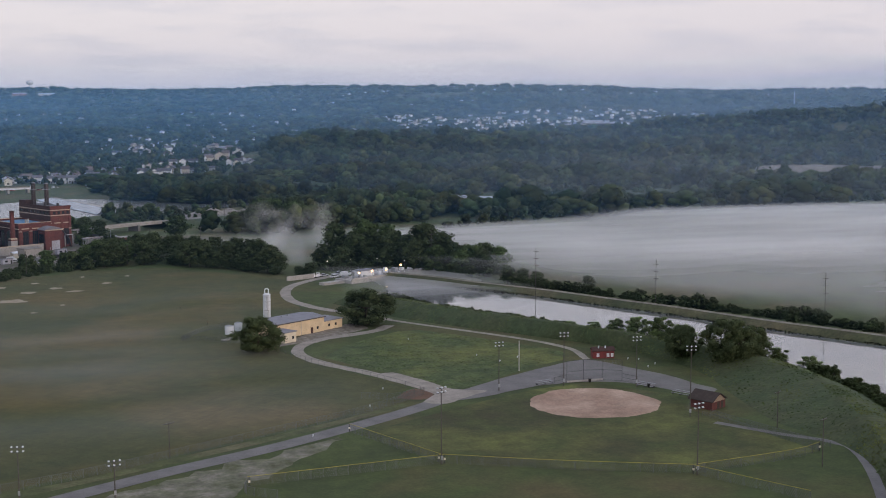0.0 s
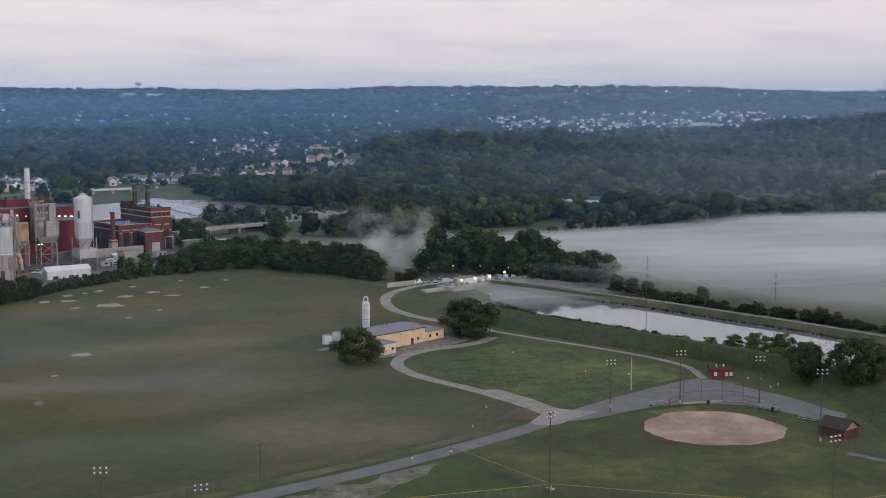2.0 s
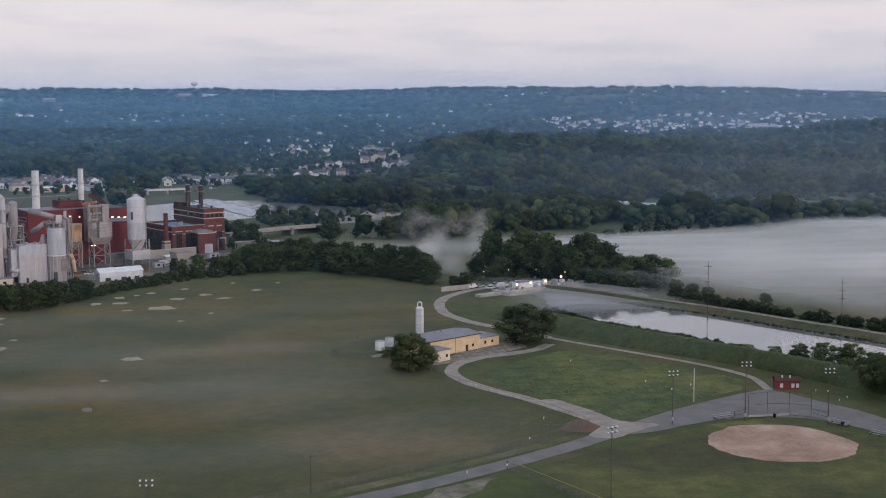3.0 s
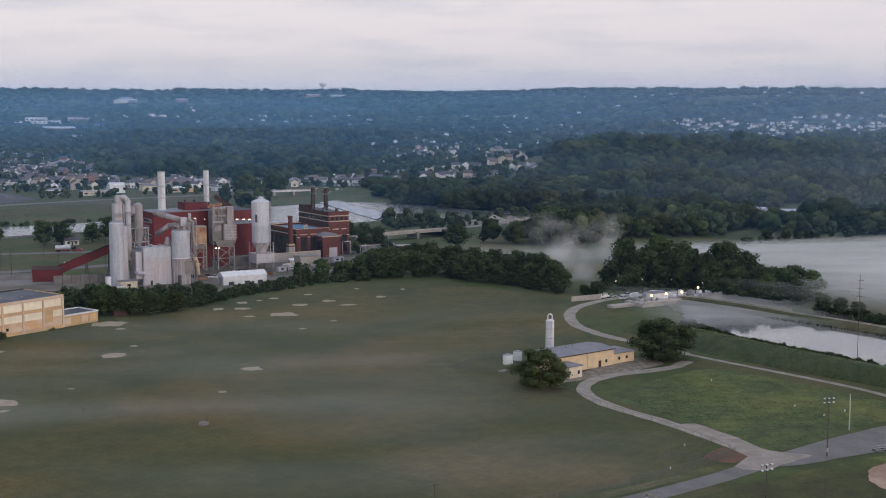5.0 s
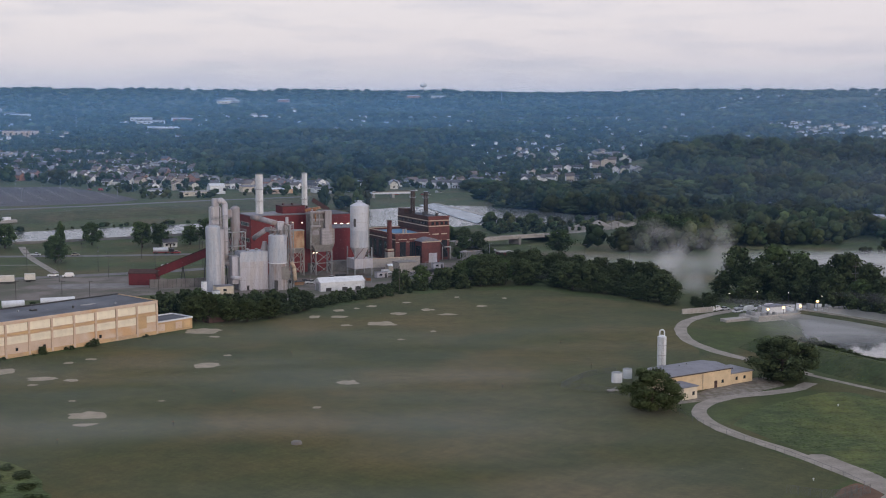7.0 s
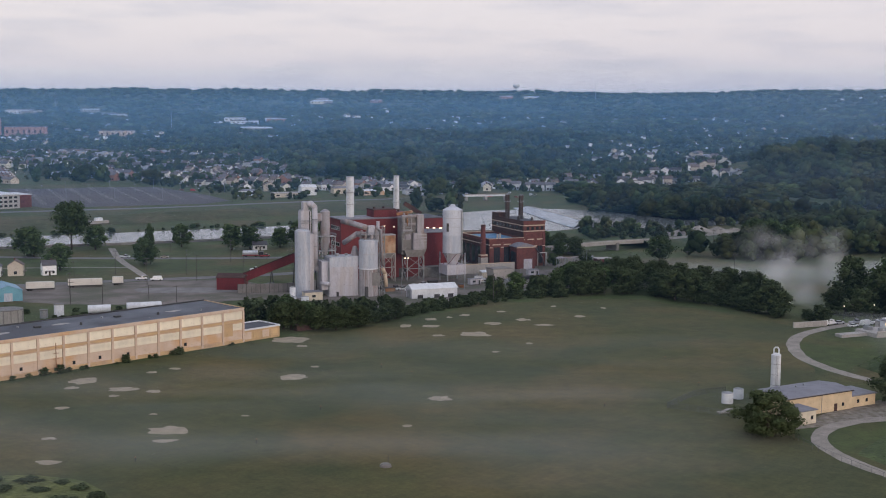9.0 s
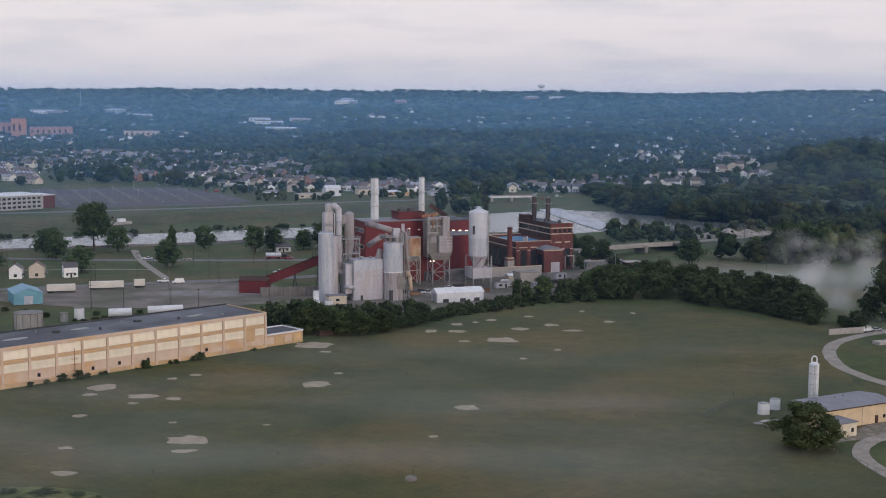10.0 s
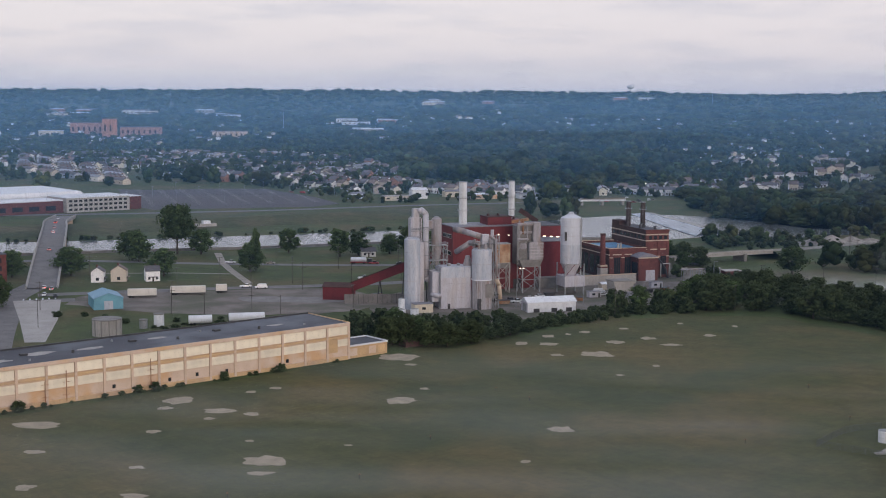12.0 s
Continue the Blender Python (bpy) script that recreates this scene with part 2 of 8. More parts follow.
    "shed_red": mat("red_shed_paint", (0.20, 0.045, 0.045), (0.15, 0.038, 0.038), 0.5),
    "blue_clad": mat("turquoise_cladding", (0.16, 0.36, 0.44), (0.13, 0.30, 0.38), 0.3, rough=0.6),
    "glass": mat("dark_glass", (0.03, 0.035, 0.04), (0.02, 0.024, 0.03), 1.0, rough=0.12, spec=0.5),
    "rubber": mat("tyre_rubber", (0.02, 0.02, 0.02), (0.015, 0.015, 0.015), 2.0),
    "dirt": mat("yard_dirt", (0.19, 0.165, 0.145), (0.115, 0.10, 0.088), 0.08, c3=(0.10, 0.10, 0.07), scale3=0.04, fine=1.5, space="World"),
    "salmon": mat("salmon_brick", (0.42, 0.22, 0.16), (0.36, 0.19, 0.14), 0.3),
    "earth": mat("bare_earth", (0.15, 0.085, 0.055), (0.11, 0.065, 0.045), 0.3, fine=2.0, space="World"),
    "stack": mat("sooty_brown_steel", (0.055, 0.038, 0.036), (0.040, 0.028, 0.027), 0.4, rough=0.7, stretch=(1, 1, 0.2)),
    "trailer": mat("off_white_trailer", (0.64, 0.61, 0.55), (0.56, 0.53, 0.48), 0.3, rough=0.6),
    "lamp": glowing("warm_lamp", (1.0, 0.58, 0.24), 3.0),
    "lamp_white": glowing("white_lamp", (1.0, 0.80, 0.58), 2.6),
    "tail": glowing("red_tail_lamp", (1.0, 0.06, 0.03), 3.0),
}
water = mat("still_water", (0.13, 0.135, 0.14), (0.11, 0.115, 0.12), 0.05, rough=0.04, fine=0.3, space="World", spec=1.0)
M["water"] = water
M["river"] = mat("river_water", (0.10, 0.105, 0.10), (0.08, 0.085, 0.085), 0.05, rough=0.2, fine=0.3, space="World", spec=0.3)
M["weir_apron"] = mat("wet_apron", (0.34, 0.36, 0.39), (0.26, 0.28, 0.31), 0.2, rough=0.3, fine=0.8, space="World")
M["blue_roof_sheet"] = mat("pale_blue_sheet", (0.20, 0.34, 0.44), (0.17, 0.30, 0.40), 0.3, rough=0.6)
M["foam"] = mat("white_water", (0.62, 0.65, 0.69), (0.34, 0.37, 0.41), 0.2, fine=0.8, space="World", stretch=(1, 0.3, 1))

for key in ("leaf", "leaf_dark", "leaf_light", "leaf_lone", "wood_far"):
    # leaves let some light through
    nt = M[key].node_tree
    pb, om = nt.nodes["Principled BSDF"], nt.nodes["Material Output"]
    tl, mx = nt.nodes.new("ShaderNodeBsdfTranslucent"), nt.nodes.new("ShaderNodeMixShader")
    mx.inputs[0].default_value = 0.3
    nt.links.new(pb.inputs["Base Color"].links[0].from_socket, tl.inputs["Color"])
    nt.links.new(pb.outputs[0], mx.inputs[1])
    nt.links.new(tl.outputs[0], mx.inputs[2])
    nt.links.new(mx.outputs[0], om.inputs["Surface"])

# each tree of a wood has a tone of its own
nt = M["wood_far"].node_tree
pb = nt.nodes["Principled BSDF"]
sock = pb.inputs["Base Color"].links[0].from_socket
tone, by_tone = nt.nodes.new("ShaderNodeAttribute"), nt.nodes.new("ShaderNodeMix")
tone.attribute_name = "tone"
by_tone.data_type, by_tone.blend_type = "RGBA", "MULTIPLY"
by_tone.inputs[0].default_value = 1.0
nt.links.new(sock, by_tone.inputs[6])
nt.links.new(tone.outputs["Color"], by_tone.inputs[7])
nt.links.new(by_tone.outputs[2], pb.inputs["Base Color"])
nt.links.new(by_tone.outputs[2], [n for n in nt.nodes if n.bl_idname == "ShaderNodeBsdfTranslucent"][0].inputs["Color"])

# ---- building helpers ----


def thing(name, x, y, z=0.0, rz=0.0, label="", category="", group="", kind=""):
    ob = new(name)
    ob.matrix_basis = pose(x, y, z, 0, 0, rz)
    ob.empty_display_size = 0.5
    return tagged(ob, label, category, group, kind)


def mesh_of(name, bm, material):
    me = bpy.data.meshes.new(name)
    bm.normal_update()
    bm.to_mesh(me)
    bm.free()
    for m in material if isinstance(material, (list, tuple)) else [material]:
        me.materials.append(m)
    return me


def part(name, bm, material, parent=None, label="", m=None):
    me = bm if isinstance(bm, bpy.types.Mesh) else mesh_of(name, bm, material)
    ob = new(name, me)
    if parent:
        ob.parent = parent
    if m:
        ob.matrix_basis = m
    return tagged(ob, label)


def box(x0, x1, y0, y1, z0, z1, bm=None, bevel=0.0):
    bm = bm or bmesh.new()
    mtx = Matrix.Translation(((x0 + x1) / 2, (y0 + y1) / 2, (z0 + z1) / 2)) @ Matrix.Diagonal((x1 - x0, y1 - y0, z1 - z0, 1))
    made = bmesh.ops.create_cube(bm, size=1, matrix=mtx)
    if bevel:
        edges = {e for v in made["verts"] for e in v.link_edges}
        bmesh.ops.bevel(bm, geom=list(edges), offset=bevel, segments=2, affect="EDGES")
    return bm


def tube(x, y, z0, z1, r0, r1=None, n=16, bm=None):
    bm = bm or bmesh.new()
    bmesh.ops.create_cone(bm, cap_ends=True, segments=n, radius1=r0, radius2=r0 if r1 is None else r1, depth=z1 - z0, matrix=Matrix.Translation((x, y, (z0 + z1) / 2)))
    return bm


def rod(a, b, r, n=6, bm=None, r1=None):
    bm = bm or bmesh.new()
    a, b = Vector(a), Vector(b)
    q = (b - a).to_track_quat("Z", "Y").to_matrix().to_4x4()
    bmesh.ops.create_cone(bm, cap_ends=True, segments=n, radius1=r, radius2=r if r1 is None else r1, depth=(b - a).length, matrix=Matrix.Translation((a + b) / 2) @ q)
    return bm


def beam(a, b, wide, high, bm=None):
    """A square-cut bar from a to b."""
    bm = bm or bmesh.new()
    a, b = Vector(a), Vector(b)
    q = (b - a).to_track_quat("Y", "Z").to_matrix().to_4x4()
    bmesh.ops.create_cube(bm, size=1, matrix=Matrix.Translation((a + b) / 2) @ q @ Matrix.Diagonal((wide, (b - a).length, high, 1)))
    return bm


def prism(pts, z0, z1, bm=None):
    """A plan outline drawn up from z0 to z1."""
    bm = bm or bmesh.new()
    lo = [bm.verts.new((*p[:2], z0)) for p in pts]
    hi = [bm.verts.new((*p[:2], z1)) for p in pts]
    n = len(pts)
    bm.faces.new(lo[::-1]), bm.faces.new(hi)
    for i in range(n):
        bm.faces.new((lo[i], lo[(i + 1) % n], hi[(i + 1) % n], hi[i]))
    return bm


def gable(x0, x1, y0, y1, z, rise, over=0.3, thick=0.2, bm=None):
    """A pitched roof with its ridge along x."""
    bm = bm or bmesh.new()
    ym = (y0 + y1) / 2
    x0, x1, y0, y1 = x0 - over, x1 + over, y0 - over, y1 + over
    prof = [(y0, z), (ym, z + rise), (y1, z), (y1, z + thick), (ym, z + rise + thick), (y0, z + thick)]
    a = [bm.verts.new((x0, *p)) for p in prof]
    b = [bm.verts.new((x1, *p)) for p in prof]
    for i in range(6):
        bm.faces.new((a[i], a[(i + 1) % 6], b[(i + 1) % 6], b[i]))
    bm.faces.new((a[0], a[5], a[4], a[1])), bm.faces.new((a[1], a[4], a[3], a[2]))
    bm.faces.new((b[1], b[4], b[5], b[0])), bm.faces.new((b[2], b[3], b[4], b[1]))
    bmesh.ops.recalc_face_normals(bm, faces=bm.faces)
    return bm


def gable_walls(x0, x1, y0, y1, h, rise):
    bm = bmesh.new()
    ym = (y0 + y1) / 2
    prof = [(y0, 0), (y1, 0), (y1, h), (ym, h + rise), (y0, h)]
    a = [bm.verts.new((x0, *p)) for p in prof]
    b = [bm.verts.new((x1, *p)) for p in prof]
    bm.faces.new(a[::-1]), bm.faces.new(b)
    for i in range(5):
        bm.faces.new((a[i], a[(i + 1) % 5], b[(i + 1) % 5], b[i]))
    bmesh.ops.recalc_face_normals(bm, faces=bm.faces)
    return bm


def curve_points(pts, step=4.0):
    """A smooth line through plan points, in even steps."""
    p = [Vector(q).to_3d() for q in pts]
    p = [2 * p[0] - p[1], *p, 2 * p[-1] - p[-2]]
    out = []
    for a, b, c, d in zip(p, p[1:], p[2:], p[3:]):
        n = max(1, int((c - b).length / step))
        for k in range(n):
            t = k / n
            out.append(0.5 * (2 * b + (c - a) * t + (2 * a - 5 * b + 4 * c - d) * t * t + (3 * b - a - 3 * c + d) * t ** 3))
    return [*out, p[-2]]


def ribbon(pts, width, z, rough=0.0, step=4.0):
    """A strip of ground along a line, with slightly uneven edges."""
    line = curve_points(pts, step)
    bm = bmesh.new()
    rows = []
    for i, p in enumerate(line):
        d = (line[min(i + 1, len(line) - 1)] - line[max(i - 1, 0)]).normalized()
        n = Vector((-d.y, d.x, 0))
        l, r = (width / 2 + rough * noise.noise(p * 0.2 + Vector((k, 0, 0))) for k in (3.1, 9.7))
        rows.append([bm.verts.new((*(p + n * s).xy, z + p.z)) for s in (l, 0, -r)])
    for a, b in zip(rows, rows[1:]):
        for k in (0, 1):
            bm.faces.new((a[k], a[k + 1], b[k + 1], b[k]))
    bmesh.ops.recalc_face_normals(bm, faces=bm.faces)
    if bm.faces and bm.faces[:][0].normal.z < 0:
        bmesh.ops.reverse_faces(bm, faces=bm.faces)
    return bm


def patch(pts, z, rough=0.0, smooth=True):
    """A flat area with an outline."""
    line = curve_points([*pts, pts[0]], 3.0)[:-1] if smooth else [Vector(p).to_3d() for p in pts]
    bm = bmesh.new()
    vs = []
    for p in line:
        o = rough * noise.noise_vector(p * 0.15)
        vs.append(bm.verts.new((p.x + o.x, p.y + o.y, z)))
    f = bm.faces.new(vs)
    if f.normal.z < 0 or sum(a.co.x * b.co.y - b.co.x * a.co.y for a, b in zip(vs, vs[1:] + vs[:1])) < 0:
        f.normal_flip()
    bmesh.ops.triangulate(bm, faces=[f])
    return bm


def resample(pts, n):
    line = curve_points(pts, 2.0)
    d = np.concatenate([[0], np.cumsum([(b - a).length for a, b in zip(line, line[1:])])])
    at = np.linspace(0, d[-1], n)
    return np.stack([np.interp(at, d, [p[k] for p in line]) for k in range(3)], 1)


def loft(lines, n=70):
    """A skin over several lines that run side by side."""
    bm = bmesh.new()
    grid = [[bm.verts.new(p) for p in resample(l, n)] for l in lines]
    for a, b in zip(grid, grid[1:]):
        for i in range(n - 1):
            bm.faces.new((a[i], a[i + 1], b[i + 1], b[i]))
    bmesh.ops.recalc_face_normals(bm, faces=bm.faces)
    if sum(f.normal.z for f in bm.faces) < 0:
        bmesh.ops.reverse_faces(bm, faces=bm.faces)
    for f in bm.faces:
        f.smooth = True
    return bm


def setting(name, bm, material, label="", category=""):
    return tagged(part(name, bm, material), label, category, kind="structure")

# ---- ground ----


SLOPE_WEST = ((0, 1400, 2400, 3000, 3500, 4300, 6000), (0, 0, 17, 36, 58, 104, 104))
SLOPE_EAST = ((0, 1400, 1700, 2300, 2800, 3400, 4200, 6000), (0, 0, 5, 22, 42, 76, 104, 104))
# wooded knolls: bearing, distance, breadth, depth, height
KNOLLS = ((17.5, 1560, 250, 190, 23), (11.5, 1500, 120, 160, 12), (33, 1960, 380, 230, 32), (42, 1900, 320, 300, 30), (-4, 2150, 260, 200, 15), (-17, 3900, 500, 330, 12), (5, 3000, 420, 200, 12), (-9, 3050, 300, 180, 9), (22, 3500, 500, 220, 10))


def rise(x, y):
    """The height of the land: a flat valley with rolling wooded hills beyond it."""
    d, a = math.hypot(x, y), math.atan2(x, max(y, 1))
    if d < 1250:
        return 0.0
    w = min(1, max(0, (a - 0.07) / 0.17))
    h = (1 - w) * np.interp(d, *SLOPE_WEST) + w * np.interp(d, *SLOPE_EAST)
    far = min(1, max(0, (d - 1700) / 700))
    h += far * (10 * noise.noise(Vector((a * 7, d / 330, 3))) + 6 * noise.noise(Vector((a * 19, d / 240, 8))))
    for bearing, at, broad, deep, up in KNOLLS:
        q = ((a - radians(bearing)) * d / broad) ** 2 + ((d - at) / deep) ** 2
        h += up * math.exp(-q)
    h -= 14 * min(1, max(0, (d - 3300) / 900)) * min(1, max(0, (a - 0.42) / 0.12))
    return max(0.0, float(h))


bm = bmesh.new()
xs = [-4900 + 50 * i for i in range(197)]
ys = [-1500 + 50 * i for i in range(129)]
grid = [[bm.verts.new((x, y, rise(x, y) - 0.02)) for x in xs] for y in ys]
for a, b in zip(grid, grid[1:]):
    for i in range(len(xs) - 1):
        f = bm.faces.new((a[i], a[i + 1], b[i + 1], b[i]))
        f.smooth = True
setting("ground", bm, M["lawn"], "dull green valley floor rising to wooded hills", "ground")

FIELD = [(-240, 380), (-173, 462), (-139, 504), (-94, 556), (-79, 569), (-62, 585), (-43, 610), (-21, 640), (4, 662), (43, 676), (60, 676), (80, 654), (96, 636), (116, 606),
         (108, 580), (100, 555), (103, 530), (98, 505), (84, 470), (78, 440), (88, 412), (105, 372), (76, 342), (28, 317), (-10, 300), (-120, 245)]
setting("playing_field", patch(FIELD, 0.02, smooth=False), M["grass"], "wide mown field of dull olive grass with brown tints", "field")

setting("road_1", ribbon([(-60, 252), (-30, 271), (4, 291), (27, 304), (57, 319), (93, 341), (114, 356), (135, 367), (152, 378)], 6.0, 0.06), M["asphalt"], "narrow grey asphalt park road", "road")
setting("car_park", patch([(114, 360), (134, 374), (154, 386), (167, 393), (174, 393), (181, 378), (187, 364), (190, 350), (192, 341), (183, 337), (176, 350), (168, 359), (155, 363), (140, 361), (124, 354), (113, 352)], 0.07, 0.5), M["asphalt"], "grey asphalt turning area beside the ball field", "car park")
setting("road_2", ribbon([(112, 354), (111, 366), (104, 384), (97, 399), (89, 413), (85, 424), (83.5, 435), (87, 447), (94, 455), (103, 460), (113, 464), (121, 469), (127, 477)], 4.5, 0.08, 0.6), M["gravel"], "winding pale gravel drive", "road")
setting("road_3", ribbon([(140, 622), (134, 616), (121, 604), (110, 589), (104, 569), (103, 548), (107, 532), (112, 521), (118, 511), (130, 489)], 4.7, 0.07, 0.5), M["gravel"], "pale gravel loop drive", "road")
setting("drive_mouth", patch([(100, 392), (108, 376), (111, 364), (104, 352), (110, 349), (118, 355), (126, 361), (117, 366), (113, 378), (106, 394)], 0.1, 0.8), M["gravel"], "pale gravel spread where the drive meets the road", "road")
setting("track", ribbon([(118, 509), (130, 489), (141, 472), (154, 453), (165, 436), (172, 422), (175, 410), (173, 394)], 2.6, 0.09, 0.3), M["gravel"], "gravel track at the foot of the embankment", "track")
setting("yard", patch([(79, 448), (88, 452), (105, 463), (118, 474), (114, 486), (108, 480), (98, 472), (84, 458)], 0.05, 1.0), M["gravel_worn"], "worn gravel yard before the yellow building", "yard")
setting("gravel_verge", patch([(0, 276), (12, 288), (30, 299), (47, 308), (62, 317), (72, 323), (72, 317), (64, 310), (56, 303), (48, 292), (40, 283), (30, 270)], 0.04, 3.5), M["verge"], "worn gravel and thin grass beside the road", "verge")
setting("footpath", ribbon([(172, 306), (183, 289), (189, 282), (192, 275), (187, 260), (174, 236), (160, 215)], 2.6, 0.07), M["asphalt"], "narrow asphalt footpath at the foot of a bank", "path")
setting("weed_field", patch([(90, 424), (98, 437), (110, 450), (129, 464), (140, 458), (159, 430), (170, 410), (165, 396), (154, 390), (121, 366), (115, 370), (107, 390), (97, 409)], 0.03, 1.0), M["weeds"], "rough field of tall green weeds", "field")
setting("road_verge", patch([(-60, 262), (-10, 292), (8, 300), (28, 310), (51, 322), (78, 337), (98, 350), (98, 353), (78, 341), (51, 326.5), (28, 314.5), (8, 304.5), (-10, 297.5), (-60, 276)], 0.045, 0.8, smooth=False), M["lawn_pale"], "paler rough grass between the fence and the road", "verge")
setting("ball_field", patch([(78, 324), (92, 293), (116, 279), (143, 266), (182, 273), (178, 300), (172, 322), (176, 340), (160, 362), (140, 358), (116, 346)], 0.03, smooth=False), M["outfield"], "mown outfield grass of a softball diamond", "field")
bm = bmesh.new()
bmesh.ops.create_circle(bm, cap_ends=True, segments=90, radius=18.4, matrix=Matrix.Translation((150.5, 337, 0.06)))
for v in bm.verts:
    o = 1.3 * noise.noise_vector(v.co * 0.12) + 0.5 * noise.noise_vector(v.co * 0.5)
    v.co += Vector((o.x, o.y, 0))
setting("infield", bm, M["clay"], "bare tan clay infield of a softball diamond", "infield")

SAND_NEAR = [(-158, 458, 7.6, 3.8), (-147, 433, 2.8, 2.2), (-136, 404, 2.6, 2.7), (-109, 402, 3.1, 2.1), (-131, 493, 4.5, 4.8), (-131, 483, 2.4, 2.1), (-115, 482, 4.5, 3.1), (-115, 473, 1.7, 1.6), (-105, 480, 2.4, 2.0), (-107, 513, 2.1, 1.6),
             (-113, 507, 1.9, 1.9), (-125, 457, 1.9, 1.8), (-117, 424, 2.2, 1.5), (-97, 452, 1.3, 1.1), (-88, 434, 5.2, 5.0), (-86, 424, 3.3, 1.9), (-71, 452, 1.2, 0.8), (-78, 567, 6.8, 6.4), (-72, 555, 2.1, 1.9), (-67, 503, 4.6, 4.7), (-62, 520, 1.6, 1.6)]
SAND_FAR = [(-39, 600, 2.5, 3.3), (-29, 600, 4.1, 3.3), (-25, 580, 2.6, 2.0), (-11, 584, 5.2, 5.1), (-5, 608, 3.7, 4.0), (-30, 616, 2.6, 3.5), (-23, 621, 1.3, 1.8), (-17, 627, 2.4, 2.5), (-2, 637, 2.2, 1.9), (7, 618, 3.2, 2.9), (15, 606, 4.1, 2.2),
            (-3, 550, 1.5, 1.7), (9, 567, 1.3, 1.9), (20, 653, 1.4, 2.0), (30, 628, 2.4, 2.4), (-18, 477, 3.4, 4.0), (-25, 444, 1.4, 1.5), (41, 650, 1.1, 2.0)]
for i, (x, y, rx, ry) in enumerate(SAND_NEAR + SAND_FAR):
    bm = bmesh.new()
    bmesh.ops.create_circle(bm, cap_ends=True, segments=30, radius=1, matrix=Matrix.Translation((0, 0, 0.05)))
    for v in bm.verts:
        q = Vector((v.co.x * 1.3 + i * 7, v.co.y * 1.3, i * 3.3))
        k = 0.92 + 0.42 * noise.noise(q) + 0.22 * noise.noise(q * 3)
        v.co.x *= rx * k
        v.co.y *= ry * k
    ob = tagged(part("bare_patch", bm, M["sand"]), "small bare patch of pale sand in the grass", "bare patch", "bare patches in the field", "structure")
    ob.location = (x, y, 0)

# embankments and the canal
FOOT = [(118, 535, 0), (133, 497, 0), (149, 470, 0), (172, 438, 0), (187, 415, 0), (196, 393, 0), (199, 364, 0), (193, 333, 0), (188, 302, 0), (191, 279, 0), (187, 258, 0), (170, 225, 0)]
CREST = [(126, 535, 4), (138, 506, 5), (153, 477, 5), (167, 452, 5), (180, 430, 5), (192, 409, 5), (203, 386, 5), (212, 365, 5), (216, 347, 5), (215, 331, 5), (212, 315, 5), (206, 297, 5), (197.5, 273, 5), (180, 236, 5)]
BACK = [(130, 537, 4), (141, 509, 5), (156, 480, 5), (171, 455, 5), (184, 433, 5), (196, 412, 5), (207, 389, 5), (216, 368, 5), (220, 347, 5), (219, 331, 5), (216, 315, 5), (210, 296, 5), (201, 271, 5), (184, 233, 5)]
TOE = [(142, 545, 0.2), (153, 517, 0.2), (170, 488, 0.2), (185, 462, 0.2), (197, 442, 0.2), (208, 424, 0.2), (218, 402, 0.2), (227, 378, 0.2), (231, 355, 0.2), (231, 333, 0.2), (228, 313, 0.2), (222, 292, 0.2), (213, 266, 0.2), (196, 228, 0.2)]
bank_1 = setting("embankment_1", loft([FOOT, CREST, BACK, TOE], 90), M["bank"], "grassy flood embankment along the canal", "embankment")
setting("water_1", patch([(146, 548), (158, 515), (175, 482), (192, 450), (207, 422), (222, 385), (226, 345), (220, 300), (192, 230), (330, 220), (303, 341), (279, 377), (257, 423), (242, 458), (229, 483), (220, 509), (207, 531), (194, 555), (172, 585), (155, 590)], 0.8, smooth=False), M["water"], "still canal water that mirrors the pale sky", "canal")
L2 = [(160, 600, 3), (178, 577, 3), (192, 552, 3), (210, 525, 3), (229, 489, 3), (243, 464, 3), (260, 428, 3), (277, 397, 3), (300, 355, 3), (340, 280, 3)]


def offset_line(pts, d, z):
    """The line moved to its left by d metres."""
    out = []
    for i, p in enumerate(pts):
        a, b = Vector(pts[max(i - 1, 0)]).xy, Vector(pts[min(i + 1, len(pts) - 1)]).xy
        t = (b - a).normalized()
        out.append((p[0] - t.y * d, p[1] + t.x * d, z))
    return out


setting("embankment_2", loft([offset_line(L2, -6.4, 0.1), offset_line(L2, -2.2, 3.0), L2, offset_line(L2, 2.5, 3.0), offset_line(L2, 10, 0.0)], 90), M["bank_dry"], "low grassy embankment on the far side of the canal", "embankment")
setting("bank_track", ribbon([(x, y, 3.0) for x, y, z in L2], 3.0, 0.12, 0.3), M["gravel_worn"], "dirt track on the embankment", "track")
MEADOW = [(190, 600), (261, 800), (345, 830), (444, 900), (642, 890), (900, 900), (900, 200), (345, 290), (305, 365), (268, 430), (235, 495)]
setting("meadow", patch(MEADOW, 0.03, smooth=False), M["lawn"], "wide flat meadow under low morning mist", "meadow")

